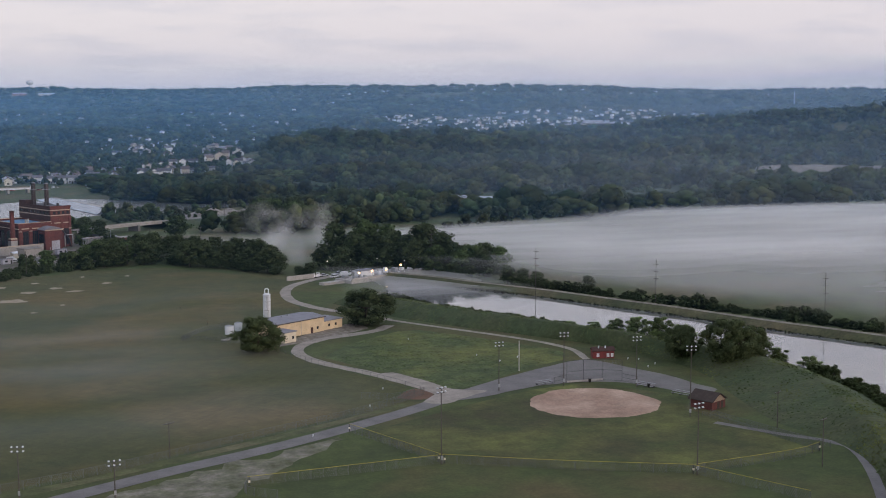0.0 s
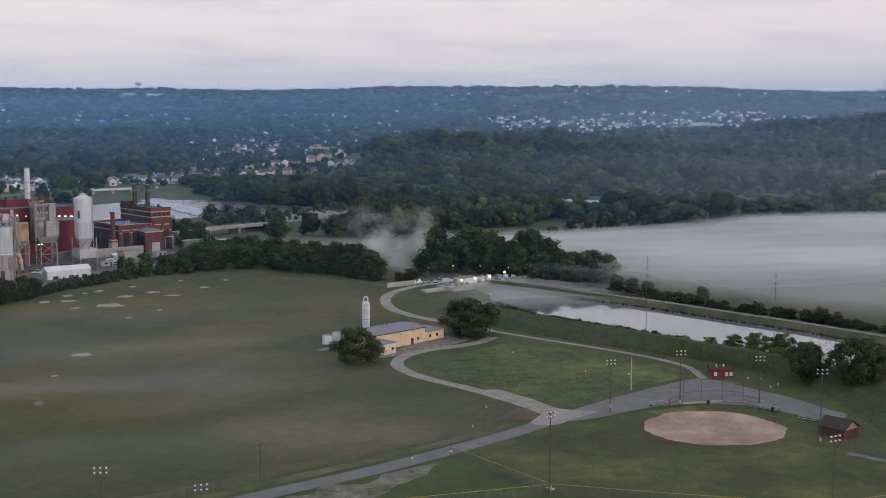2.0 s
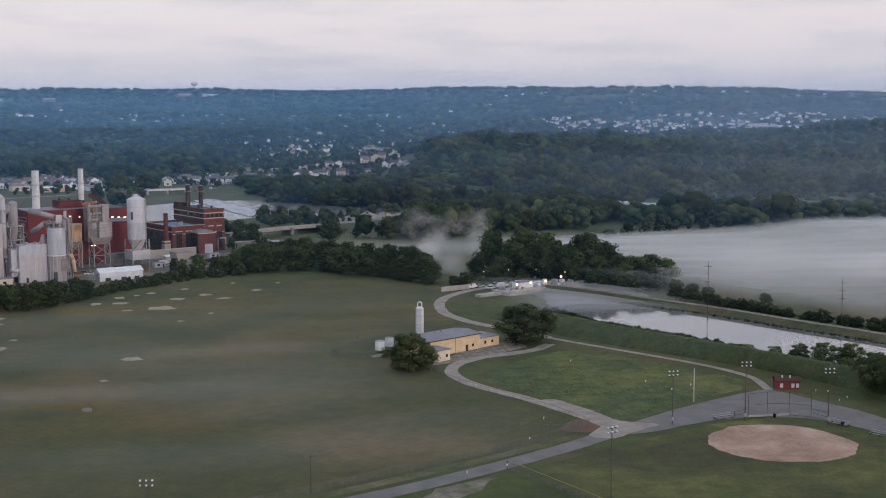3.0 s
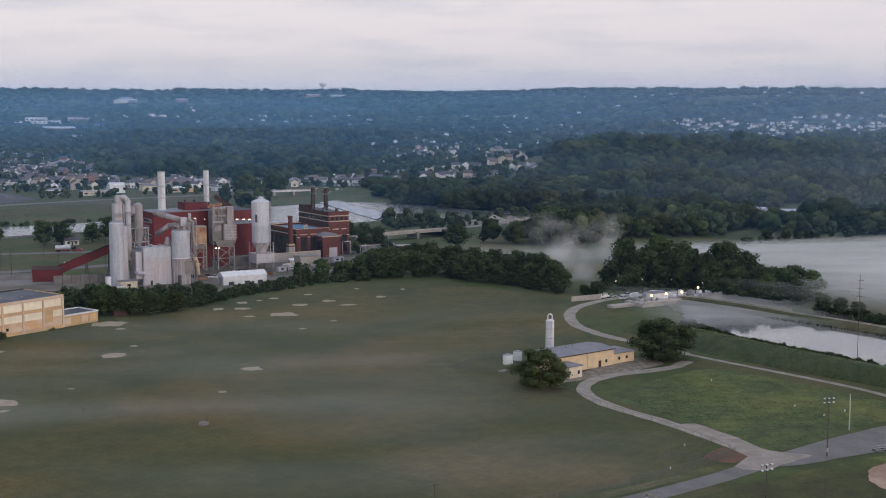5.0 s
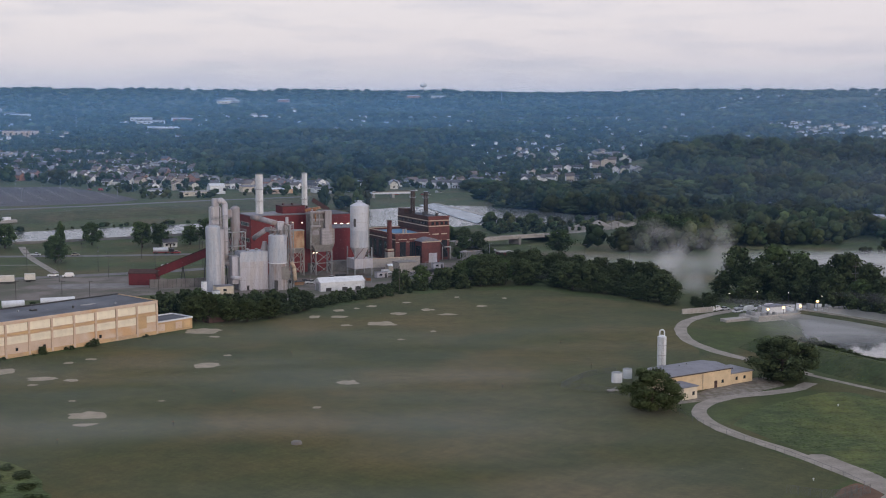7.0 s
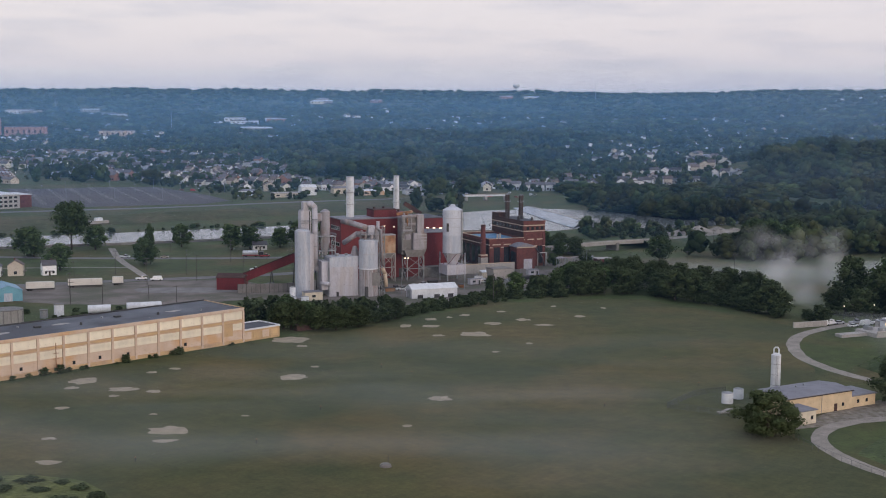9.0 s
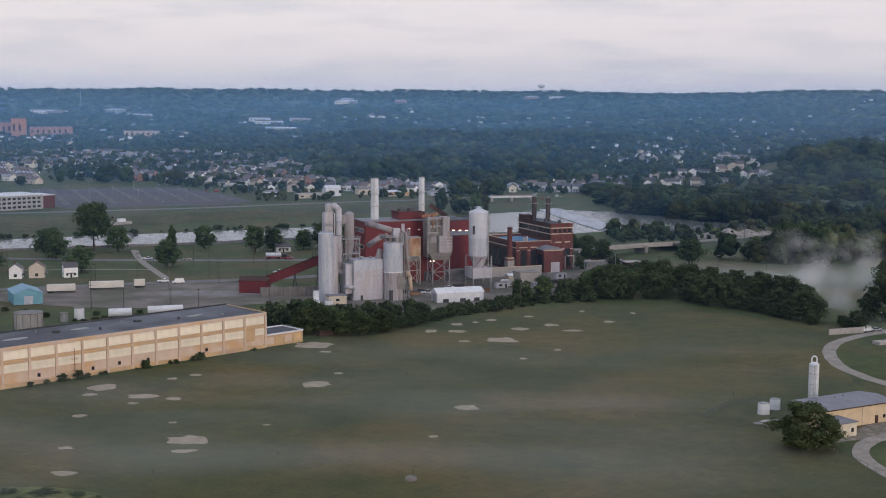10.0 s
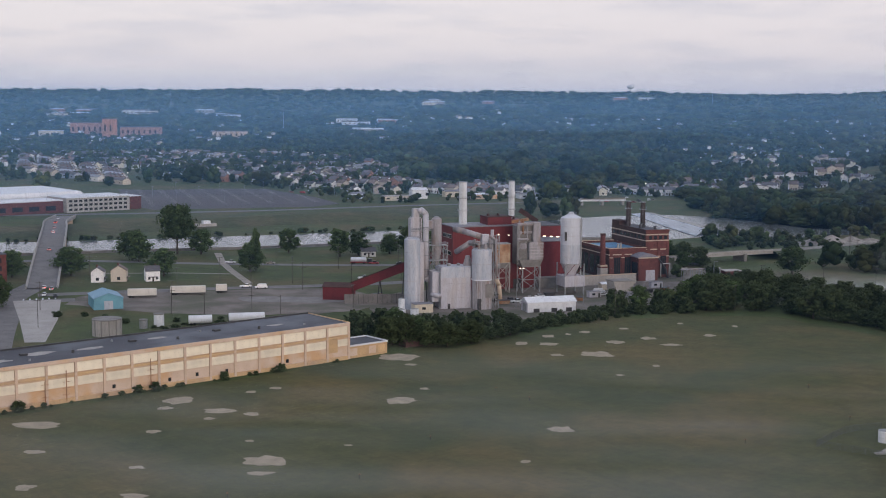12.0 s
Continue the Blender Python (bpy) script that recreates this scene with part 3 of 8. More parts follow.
# the river and its embankment
RN = [(-520, 700), (-400, 778), (-300, 834), (-238, 862), (-190, 887), (-146, 914), (-90, 945), (-20, 962), (20, 966), (50, 992), (75, 979), (106, 997), (150, 1028), (180, 1046), (320, 1062)]
RF = [(-560, 790), (-420, 855), (-330, 892), (-258, 931), (-207, 961), (-160, 986), (-100, 1030), (-50, 1100), (-18, 1128), (24, 1150), (60, 1142), (92, 1106), (122, 1062), (180, 1056), (320, 1072)]
setting("water_2", patch([*RN, *RF[::-1]], 0.05, smooth=False), M["river"], "grey river water under a pale sky", "river")
L3 = [(-600, 850, 4), (-440, 910, 4), (-358, 955, 4), (-283, 1022, 4), (-177, 1105, 4), (-110, 1170, 4), (-60, 1230, 4)]
setting("embankment_3", loft([offset_line(L3, -34, 0.1), offset_line(L3, -2, 4.0), offset_line(L3, 3, 4.0), offset_line(L3, 18, 0.1)], 60), M["bank_dry"], "long grassed river embankment", "embankment")
setting("bank_strip", loft([offset_line(L3, -27, 0.8), offset_line(L3, -23, 1.3)], 60), M["gravel_worn"], "pale stony strip along the river bank", "bank strip")
setting("road_4", ribbon([(-560, 990), (-463, 1041), (-369, 1081), (-272, 1132), (-192, 1188), (-103, 1240), (-20, 1290), (90, 1320)], 11, 0.12), M["asphalt"], "wide street behind the river embankment", "road")
LOT = [(-405, 1150), (-372, 1112), (-255, 1168), (-242, 1202), (-276, 1263), (-398, 1423), (-440, 1405), (-520, 1395)]
setting("car_park_2", patch(LOT, 0.15, smooth=False), M["asphalt_lot"], "large empty asphalt car park", "car park")


# ---- trees ----


def lump(bm, centre, radii, seed, sub=2):
    made = bmesh.ops.create_icosphere(bm, subdivisions=sub, radius=1)
    for v in made["verts"]:
        k = 1 + 0.45 * noise.noise(v.co * 1.7 + Vector((seed * 3.1, 0, 0)))
        v.co = Vector((v.co.x * radii[0] * k, v.co.y * radii[1] * k, v.co.z * radii[2] * k)) + Vector(centre)


def crown_mesh(name, seed, height, radius, material, low=0.22, lumps=28, leaves=2300, size=0.48, cover=0.52, fat=1.0, spread=0.72):
    """A crown of many lumps, each clothed in small tilted leaf clusters."""
    rng = random.Random(seed)
    bm = bmesh.new()
    z0, centres = height * low, []
    for i in range(lumps):
        u = (i + 0.5) / lumps
        wide = math.sin(math.pi * (0.12 + 0.80 * u)) ** 0.7
        a = i * 2.4 + rng.uniform(-0.5, 0.5)
        d = radius * wide * rng.uniform(0.25, spread)
        r = radius * fat * rng.uniform(0.22, 0.44) * (1.1 - 0.35 * u)
        c = Vector((d * math.cos(a), d * math.sin(a), z0 + (height - z0) * (0.10 + 0.80 * u)))
        centres.append((c, r))
        lump(bm, c, (r * cover, r * cover, r * cover * 0.8), seed + i, 1)
    verts = [tuple(v.co) for v in bm.verts]
    bm.verts.index_update()
    faces = [[v.index for v in f.verts] for f in bm.faces]
    bm.free()
    for _ in range(leaves):
        c, r = rng.choice(centres)
        n = Vector((rng.gauss(0, 1), rng.gauss(0, 1), rng.gauss(0.25, 0.9))).normalized()
        p = c + Vector((n.x, n.y, n.z * 0.85)) * r * rng.uniform(0.55, 1.22)
        t = n.orthogonal().normalized()
        t.rotate(Matrix.Rotation(rng.uniform(0, 6.28), 3, n))
        t = (t + n * rng.uniform(-0.5, 0.5)).normalized()
        b = n.cross(t).normalized()
        s = size * rng.uniform(0.5, 1.3)
        i = len(verts)
        verts += [tuple(p + t * s), tuple(p + b * s * 0.7), tuple(p - t * s * 0.9), tuple(p - b * s * 0.6)]
        faces.append([i, i + 1, i + 2, i + 3])
    me = bpy.data.meshes.new(name)
    me.from_pydata(verts, [], faces)
    me.materials.append(material)
    return me


def trunk_mesh(name, seed, height, radius):
    rng = random.Random(seed)
    bm = bmesh.new()
    tr = 0.022 * height + 0.08
    tube(0, 0, 0, height * 0.5, tr, tr * 0.6, 8, bm)
    for i in range(6):
        a, z = i * 1.2 + rng.uniform(-0.3, 0.3), height * rng.uniform(0.16, 0.45)
        rod((0, 0, z), (radius * 0.6 * math.cos(a), radius * 0.6 * math.sin(a), z + height * rng.uniform(0.15, 0.3)), tr * 0.45, 5, bm, tr * 0.15)
    return mesh_of(name, bm, M["bark"])


TREES = {}


def tree_kind(key, seed, height, radius, leaf, **kw):
    TREES[key] = (trunk_mesh("trunk", seed, height, radius), crown_mesh("crown", seed, height, radius, M[leaf], **kw), height, radius)


for s in range(4):
    tree_kind(("broad", s), 11 + s, 14, 6.2, "leaf", low=0.1)
    tree_kind(("dark", s), 31 + s, 14, 6.0, "leaf_dark", low=0.06)
    tree_kind(("bush", s), 51 + s, 6, 4.0, "leaf_dark", low=-0.08, lumps=14, leaves=900)
tree_kind(("light", 0), 71, 12, 5.5, "leaf_light", low=0.0, lumps=22, leaves=3400, size=0.4, cover=0.34, spread=0.95)
tree_kind(("light", 1), 72, 12, 5.5, "leaf_light", low=0.0, lumps=22, leaves=3400, size=0.4, cover=0.34, spread=0.95)
tree_kind(("oak", 0), 85, 26, 14, "leaf", lumps=28, leaves=3600, size=0.75, low=0.3)
for s in range(3):
    tree_kind(("specimen", s), 91 + s, 14, 7.5, "leaf_lone", low=(0.0, 0.12, 0.14)[s], lumps=40, leaves=9000, size=0.36, fat=0.74, cover=0.4, spread=0.92)
tree_rng = random.Random(5)


def tree(key, x, y, height, radius, label, category="tree", group="", z=0.0, name="tree"):
    trunk, crown, h, r = TREES[key]
    ob = thing(name, x, y, z - 0.1, tree_rng.uniform(0, 360), label, category, group)
    part("trunk", trunk, None, ob)
    part("crown", crown, None, ob)
    ob.scale = (radius / r, radius / r, height / h)
    return ob


# the two trees beside the yellow building, and those on the bank
tree(("specimen", 0), 71, 441, 12.6, 9.2, "dense round broadleaf tree beside the yellow building")
tree(("specimen", 0), 119, 481, 14.5, 11.6, "dark spreading broadleaf tree by the gravel drive")
tree(("specimen", 1), 201, 381, 12.5, 7.2, "broadleaf tree on the grassy bank")
tree(("specimen", 2), 209, 364, 17, 9.0, "tall broadleaf tree on the grassy bank")
tree(("specimen", 1), 218, 366, 14, 7, "broadleaf tree on the grassy bank")
tree(("broad", 0), 162, 652, 24, 12, "tall broadleaf tree behind the pump station", group="trees behind the pump station")
for x, y, h, r in ((150, 668, 22, 10), (175, 660, 20, 10), (178, 616, 17, 8), (184, 628, 24, 10), (194, 622, 20, 9), (203, 606, 15, 8), (212, 612, 15, 8), (219, 608, 13, 7), (190, 640, 22, 10), (146, 640, 12, 7), (168, 628, 13, 7), (156, 648, 18, 9), (166, 642, 18, 9), (180, 634, 18, 9), (187, 612, 14, 8), (197, 601, 12, 7), (206, 599, 13, 7), (160, 636, 12, 7), (138, 650, 11, 7), (206, 590, 11, 6), (174, 640, 20, 9), (198, 614, 15, 8)):
    tree((("dark", "broad")[int(x) % 2], int(y) % 4), x, y, h, r, "tall dark broadleaf tree behind the pump station", group="trees behind the pump station")

for k, p in enumerate(curve_points([(131, 642), (143, 636), (158, 632), (171, 629), (182, 610), (190, 598), (200, 588), (208, 592), (216, 600)], 3.0)):
    h = tree_rng.uniform(3, 6)
    tree(("bush", k % 4), p.x + tree_rng.uniform(-1, 1), p.y + tree_rng.uniform(0, 4), h, h * 0.5 + 1.6, "dark undergrowth bush below the pump station trees", "bush", "undergrowth by the pump station", name="bush")

# hedgerow between the field and the works
EDGE = [(-88, 585), (-62, 592), (-43, 618), (-21, 648), (4, 672), (43, 688), (62, 690), (84, 668), (100, 650), (112, 632), (128, 618)]
for k, p in enumerate(curve_points(EDGE, 3.4)):
    if tree_rng.random() < 0.06:
        continue
    big = p.x > 30 or p.x < -46
    lo, hi = (7.0, 11.0) if p.x < -46 else (2.4, 4.6) if p.x < 4 else (4.0, 7.0) if p.x < 30 else (8.0, 12.5) if p.x < 110 else (4.0, 7.0)
    h = tree_rng.uniform(lo * 0.62, hi * 1.12)
    key = ("dark", k % 4) if big else ("bush", k % 4)
    tree(key, p.x + tree_rng.uniform(-3, 3), p.y + tree_rng.uniform(-2, 5), h, h * tree_rng.uniform(0.42, 0.6) + 1.2, "dark broadleaf tree in the hedgerow along the field", group="hedgerow trees")
for k, p in enumerate(curve_points([(-46, 620), (-24, 652), (2, 676), (40, 692)], 2.6)):
    h = tree_rng.uniform(2.2, 4.4)
    tree(("bush", k % 4), p.x + tree_rng.uniform(-2, 2), p.y + tree_rng.uniform(0, 5), h, h * 0.5 + 1.4, "low dark bush in the scrub along the works fence", "bush", "scrub along the works", name="bush")
for k in range(46):
    x = tree_rng.uniform(28, 118)
    y = 708 - abs(x - 52) * 0.75 + tree_rng.uniform(2, 40)
    tree(("dark", k % 4), x, y, tree_rng.uniform(8.5, 13), tree_rng.uniform(5, 7.5), "dark broadleaf tree in the belt behind the field", group="tree belt behind the field")
for x, y, h in ((-82, 605, 9), (-75, 612, 8), (-88, 612, 10), (-94, 618, 9), (-66, 622, 8), (-58, 618, 9), (-50, 630, 8), (4, 690, 10), (-6, 684, 9), (12, 694, 8), (30, 720, 11), (24, 708, 10), (36, 735, 10), (48, 752, 9), (40, 780, 8), (58, 740, 9), (-34, 648, 4), (-28, 655, 4), (-14, 668, 4), (-5, 676, 8), (16, 690, 9), (22, 692, 10), (34, 702, 11), (44, 705, 11), (-98, 600, 9), (-102, 608, 9), (-78, 598, 10), (-70, 604, 9), (-62, 610, 8), (-54, 614, 8)):
    tree(("bush", int(y) % 4) if h < 10 else ("broad", int(y) % 4), x, y, h, h * 0.62, "leafy tree growing against the works fence", group="trees by the works")

# bushes along the canal
for k, p in enumerate(curve_points([(146, 548), (157, 514), (174, 483), (190, 455)], 2.3)):
    tree(("bush", k % 4), p.x + tree_rng.uniform(-1, 1), p.y, tree_rng.uniform(1.1, 2.6), tree_rng.uniform(1.6, 2.8), "low bush on the canal bank", "bush", "bushes on the canal bank", name="bush")
for x, y, h, r in ((197, 442, 3.8, 3.4), (202, 434, 5.6, 4.4), (207, 428, 7.4, 5.0), (213, 421, 8.2, 5.4), (218, 413, 6.6, 4.8), (191, 452, 2.6, 3.0), (210, 416, 4.0, 3.6), (231, 371, 5, 4), (236, 360, 4, 3.6)):
    tree(("light", int(x) % 2), x, y, h, r, "pale green shrub at the water's edge", "bush", "shrubs at the water's edge", name="shrub")
for k, p in enumerate(curve_points([(230, 350), (229, 330), (225, 308), (218, 285), (206, 256), (195, 232)], 3.2)):
    tree(("bush", k % 4), p.x + tree_rng.uniform(-1.5, 2.5), p.y, tree_rng.uniform(2.5, 5), tree_rng.uniform(2.5, 3.8), "dark bush on the canal bank", "bush", "bushes on the canal bank", name="bush")
for k, p in enumerate(curve_points([(208, 557), (222, 538), (240, 508), (262, 470), (283, 430), (310, 380), (340, 320)], 2.7)):
    h = (4.2 + 3.2 * noise.noise(Vector((k * 0.13, 0, 5)))) * tree_rng.uniform(0.6, 1.25)
    tree(("bush", k % 4), p.x + tree_rng.uniform(-2.5, 2.5), p.y + tree_rng.uniform(-2, 4), h, tree_rng.uniform(2.0, 2.8) + 0.3 * h, "dark hedgerow bush at the misty meadow's edge", "bush", "hedgerow at the meadow's edge", name="bush")
reeds = [(p.x + tree_rng.uniform(-0.6, 0.8), p.y + tree_rng.uniform(-0.6, 0.8), 0.5, tree_rng.uniform(0.9, 2.2), tree_rng.uniform(0.4, 1.1)) for p in curve_points([(q[0], q[1]) for q in offset_line(L2, -5.9, 0)], 1.1)]
for x, y, h, r in ((208, 566, 9, 6), (214, 562, 8, 5), (219, 556, 7, 5), (233, 530, 8, 4)):
    tree(("dark", int(y) % 4), x, y, h, r, "dark tree in the hedgerow by the meadow", group="hedgerow at the meadow's edge")

# trees between the works and the river
for x, y, h, r in ((82, 814, 15, 9.5), (135, 842, 18, 10), (150, 862, 20, 11), (160, 846, 19, 10), (146, 882, 19, 10), (138, 866, 17, 9), (165, 872, 20, 10), (127, 850, 13, 7), (29, 852, 12, 7), (37, 838, 11, 7), (20, 862, 12, 7), (14, 848, 10, 6), (28, 830, 9, 6)):
    tree((("broad", "dark")[int(x) % 2], int(y) % 4), x, y, h, r, "full broadleaf tree between the works and the river", group="trees by the river road")

# trees on the river side
for x, y, h, r in ((-275, 742, 15, 10), (-268, 806, 17, 11), (-262, 800, 14, 9), (-240, 838, 15, 9), (-229, 748, 14, 9), (-192, 772, 15, 8.5), (-190, 776, 22, 4), (-194, 856, 14, 8), (-161, 843, 16, 9), (-152, 850, 14, 8), (-136, 860, 12, 8),
                   (-126, 866, 16, 8), (-116, 872, 15, 7), (-300, 730, 14, 8), (-310, 720, 16, 9), (-330, 700, 16, 9), (-262, 640, 14, 8)):
    tree(("broad", int(y) % 4), x, y, h, r, "broadleaf tree on the river green", group="trees on the river green")
tree(("oak", 0), -254, 838, 28, 14, "large spreading tree on the river green")

# woods: trees too many to count


def leafy(seed, lumps, cards, size, tall=0.8):
    """A crown one unit wide and high: a few dark lumps clothed in tilted leaf clusters."""
    rng = random.Random(seed)
    bm, balls = bmesh.new(), []
    for k in range(lumps):
        u = (k + 0.5) / lumps
        a = k * 2.4 + rng.uniform(-0.6, 0.6)
        d = rng.uniform(0.10, 0.34) * math.sin(math.pi * (0.2 + 0.72 * u)) if lumps > 1 else 0
        r = rng.uniform(0.2, 0.3) if lumps > 3 else 0.42 if lumps == 1 else 0.32
        c = Vector((d * math.cos(a), d * math.sin(a), 0.18 + 0.62 * u if lumps > 1 else 0.48))
        balls.append((c, r))
        lump(bm, c, (r * 0.9, r * 0.9, r * tall), seed * 7 + k, 1)
    bm.verts.index_update()
    co, fa = [v.co[:] for v in bm.verts], [[v.index for v in f.verts] for f in bm.faces]
    bm.free()
    for _ in range(cards):
        c, r = rng.choice(balls)
        n = Vector((rng.gauss(0, 1), rng.gauss(0, 1), rng.gauss(0.3, 0.9))).normalized()
        p = c + Vector((n.x, n.y, n.z * tall)) * r * rng.uniform(0.85, 1.25)
        t = n.orthogonal().normalized()
        t.rotate(Matrix.Rotation(rng.uniform(0, 6.28), 3, n))
        t = (t + n * rng.uniform(-0.35, 0.35)).normalized()
        b = n.cross(t).normalized()
        q, i = size * rng.uniform(0.6, 1.3), len(co)
        co += [tuple(p + t * q), tuple(p + b * q * 0.7), tuple(p - t * q), tuple(p - b * q * 0.7)]
        fa += [[i, i + 1, i + 2], [i, i + 2, i + 3]]
    return np.array(co), np.array(fa)


def wood_templates():
    return {"near": [leafy(s, 8, 72, 0.085) for s in range(9)], "mid": [leafy(40 + s, 2, 13, 0.13) for s in range(8)], "far": [leafy(70 + s, 1, 6, 0.16) for s in range(8)]}


WOOD = wood_templates()


def woods(name, places, label, kind="near", shade=1.0):
    """One mesh of many crowns; places: x, y, z, width, height."""
    rng = np.random.default_rng(len(places))
    verts, faces, tones, base = [], [], [], 0
    for x, y, z, wide, high in places:
        co, fa = WOOD[kind][rng.integers(0, len(WOOD[kind]))]
        a = rng.uniform(0, 6.28)
        c, s = math.cos(a) * wide, math.sin(a) * wide
        verts.append(np.stack([co[:, 0] * c - co[:, 1] * s + x, co[:, 0] * s + co[:, 1] * c + y, co[:, 2] * high + z], 1))
        faces.append(fa + base)
        k, warm = shade * rng.uniform(0.55, 1.35) * (1.4 if rng.random() < 0.07 else 1), rng.uniform(0.85, 1.18)
        tones.append(np.tile((k * warm, k, k * 0.95, 1.0), (len(co), 1)))
        base += len(co)
    v, f = np.concatenate(verts), np.concatenate(faces)
    me = bpy.data.meshes.new(name)
    me.vertices.add(len(v)), me.loops.add(f.size), me.polygons.add(len(f))
    me.vertices.foreach_set("co", v.astype(np.float32).ravel())
    me.loops.foreach_set("vertex_index", f.astype(np.int32).ravel())
    me.polygons.foreach_set("loop_start", np.arange(0, f.size, 3, dtype=np.int32))
    me.update(calc_edges=True)
    at = me.attributes.new("tone", "FLOAT_COLOR", "POINT")
    at.data.foreach_set("color", np.concatenate(tones).astype(np.float32).ravel())
    me.materials.append(M["wood_far"])
    return tagged(new(name, me), label, "woods", kind="stuff")


def inside(x, y, poly):
    hit = False
    for (ax, ay), (bx, by) in zip(poly, poly[1:] + poly[:1]):
        if (ay > y) != (by > y) and x < (bx - ax) * (y - ay) / (by - ay) + ax:
            hit = not hit
    return hit


RIVER = [*RN, *RF[::-1]]
TOWN = [(-900, 1300), (-522, 1402), (-440, 1414), (-396, 1432), (-270, 1270), (-236, 1204), (-100, 1256), (60, 1340), (190, 1340), (230, 1600), (300, 2050), (70, 2050), (45, 1500), (-230, 1450), (-400, 2250), (-1100, 2500)]
EAST = [(60, 1330), (215, 1330), (260, 1500), (330, 1800), (230, 1800), (60, 1420)]
ROWS = [(-700, 1510), (-480, 1352), (-535, 1510), (-810, 1765)]
CLEARINGS = [[(383, 1000), (403, 955), (521, 945), (610, 1000), (561, 1080), (443, 1120), (365, 1065)], [(640, 1080), (717, 1085), (890, 1180), (845, 1255), (770, 1275), (690, 1180)], [(160, 1150), (187, 1238), (282, 1224), (262, 1140)]]
OPEN = [*CLEARINGS, [(70, 930), (110, 945), (165, 985), (185, 1035), (140, 1050), (85, 990)], LOT, RIVER, MEADOW, [(p[0], p[1]) for p in L3] + [(-20, 1300), (-103, 1250), (-272, 1140), (-463, 1050), (-600, 960)], [(300, 940), (420, 950), (400, 1010), (270, 1170), (230, 1160)], [(-480, 1010), (-370, 1070), (-400, 1140), (-520, 1150)]]
SUBURB = [(600, 2080), (760, 1960), (980, 1850), (1150, 2000), (1300, 2350), (1180, 2600), (900, 2640), (640, 2500)]
wood_rng = random.Random(9)


def scatter(r0, r1, a0, a1, spacing, town_keep=0.1):
    """Uneven places over a sector of the land, thinner in the town."""
    out, r = [], r0
    while r < r1:
        s = spacing(r)
        n = int(r * (a1 - a0) / s)
        for i in range(n):
            a = a0 + (a1 - a0) * (i + wood_rng.random()) / n
            q = r + s * wood_rng.uniform(-0.5, 0.5)
            x, y = q * math.sin(a), q * math.cos(a)
            if any(inside(x, y, p) for p in OPEN):
                continue
            if inside(x, y, ROWS):
                continue
            town = inside(x, y, TOWN) or inside(x, y, SUBURB) or inside(x, y, EAST)
            if x < 40 and 1205 < y < 1392 and wood_rng.random() < 0.85:
                continue
            gap = noise.noise(Vector((x / 150, y / 80, 4))) + 0.3 * noise.noise(Vector((x / 45, y / 45, 7)))
            if (town and wood_rng.random() > town_keep + 0.5 * gap) or (not town and gap < (-0.4 if r > 1900 else -0.36)):
                continue
            out.append((x, y, s, town))
        r += s
    return out


near = []
for x, y, s, town in scatter(940, 1750, radians(-34), radians(39), lambda r: 16.5, 0.34):
    if x < 50 and y < 1310 or x < 185 and y < 1062:
        continue
    stand = 1 + 0.55 * noise.noise(Vector((x / 60, y / 45, 1)))
    wide, high = (wood_rng.uniform(8, 14), wood_rng.uniform(6.5, 13)) if town else (wood_rng.uniform(15, 27) * stand, wood_rng.uniform(11, 20) * stand)
    if 40 < x < 265 and y < 1345:
        high *= 0.62
    near.append((x, y, rise(x, y) - 1, wide, high))
woods("riverside_woods", near, "dense dark green riverside woods")
mid, far = [], []
for x, y, s, town in scatter(1750, 4500, radians(-32), radians(41), lambda r: r * 0.0078, 0.8):
    stand = 1 + 0.5 * noise.noise(Vector((x / 130, y / 90, 2)))
    spot = (x, y, rise(x, y) - 2, s * wood_rng.uniform(0.9, 2.0) * (0.75 if town else 1), wood_rng.uniform(6, 12) if town else wood_rng.uniform(9, 19) * stand)
    if math.hypot(x, y) > 3300:
        spot = (*spot[:3], spot[3] * 0.62, spot[4] * 0.75)
    (mid if math.hypot(x, y) < 2650 else far).append(spot)
woods("hillside_woods", mid, "blue-green wooded slopes beyond the town", "mid")
woods("ridge_woods", far, "hazy blue wooded ridges in the distance", "far")
gardens = []
for k in range(9000):
    x, y = wood_rng.uniform(-900, 330), wood_rng.uniform(1200, 2100)
    if inside(x, y, TOWN) and not (inside(x, y, ROWS) and k % 4) and not any(inside(x, y, p) for p in OPEN) and noise.noise(Vector((x / 70, y / 70, 6))) > -0.22:
        if y < 1560 and wood_rng.random() < 0.4:
            continue
        h = wood_rng.uniform(5, 10) if y < 1520 else wood_rng.uniform(6, 13)
        gardens.append((x, y, rise(x, y) - 0.5, h * wood_rng.uniform(0.8, 1.2), h))
woods("garden_trees", gardens, "many garden trees between the town's houses", "mid")
strip = [(x + wood_rng.uniform(-8, 8), y + wood_rng.uniform(-6, 14), 0, wood_rng.uniform(11, 19), wood_rng.uniform(10, 19)) for x, y in
         [(p.x, p.y) for q in ([(175, 870), (230, 900), (300, 950)], [(110, 835), (160, 825), (185, 856)], [(172, 862), (200, 866), (240, 878), (290, 908)],
                                [(205, 985), (255, 992)], [(64, 1160), (100, 1122), (130, 1076), (190, 1070), (260, 1085)], [(80, 1170), (115, 1130), (150, 1090), (240, 1100)], [(64, 1194), (120, 1186), (172, 1150)], [(-68, 1106), (-56, 1112), (-42, 1108)], [(-66, 1116), (-50, 1120)], [(-72, 1290), (-50, 1300), (-34, 1296)], [(-60, 1310), (-38, 1318)]) for p in curve_points(q, 8)]]
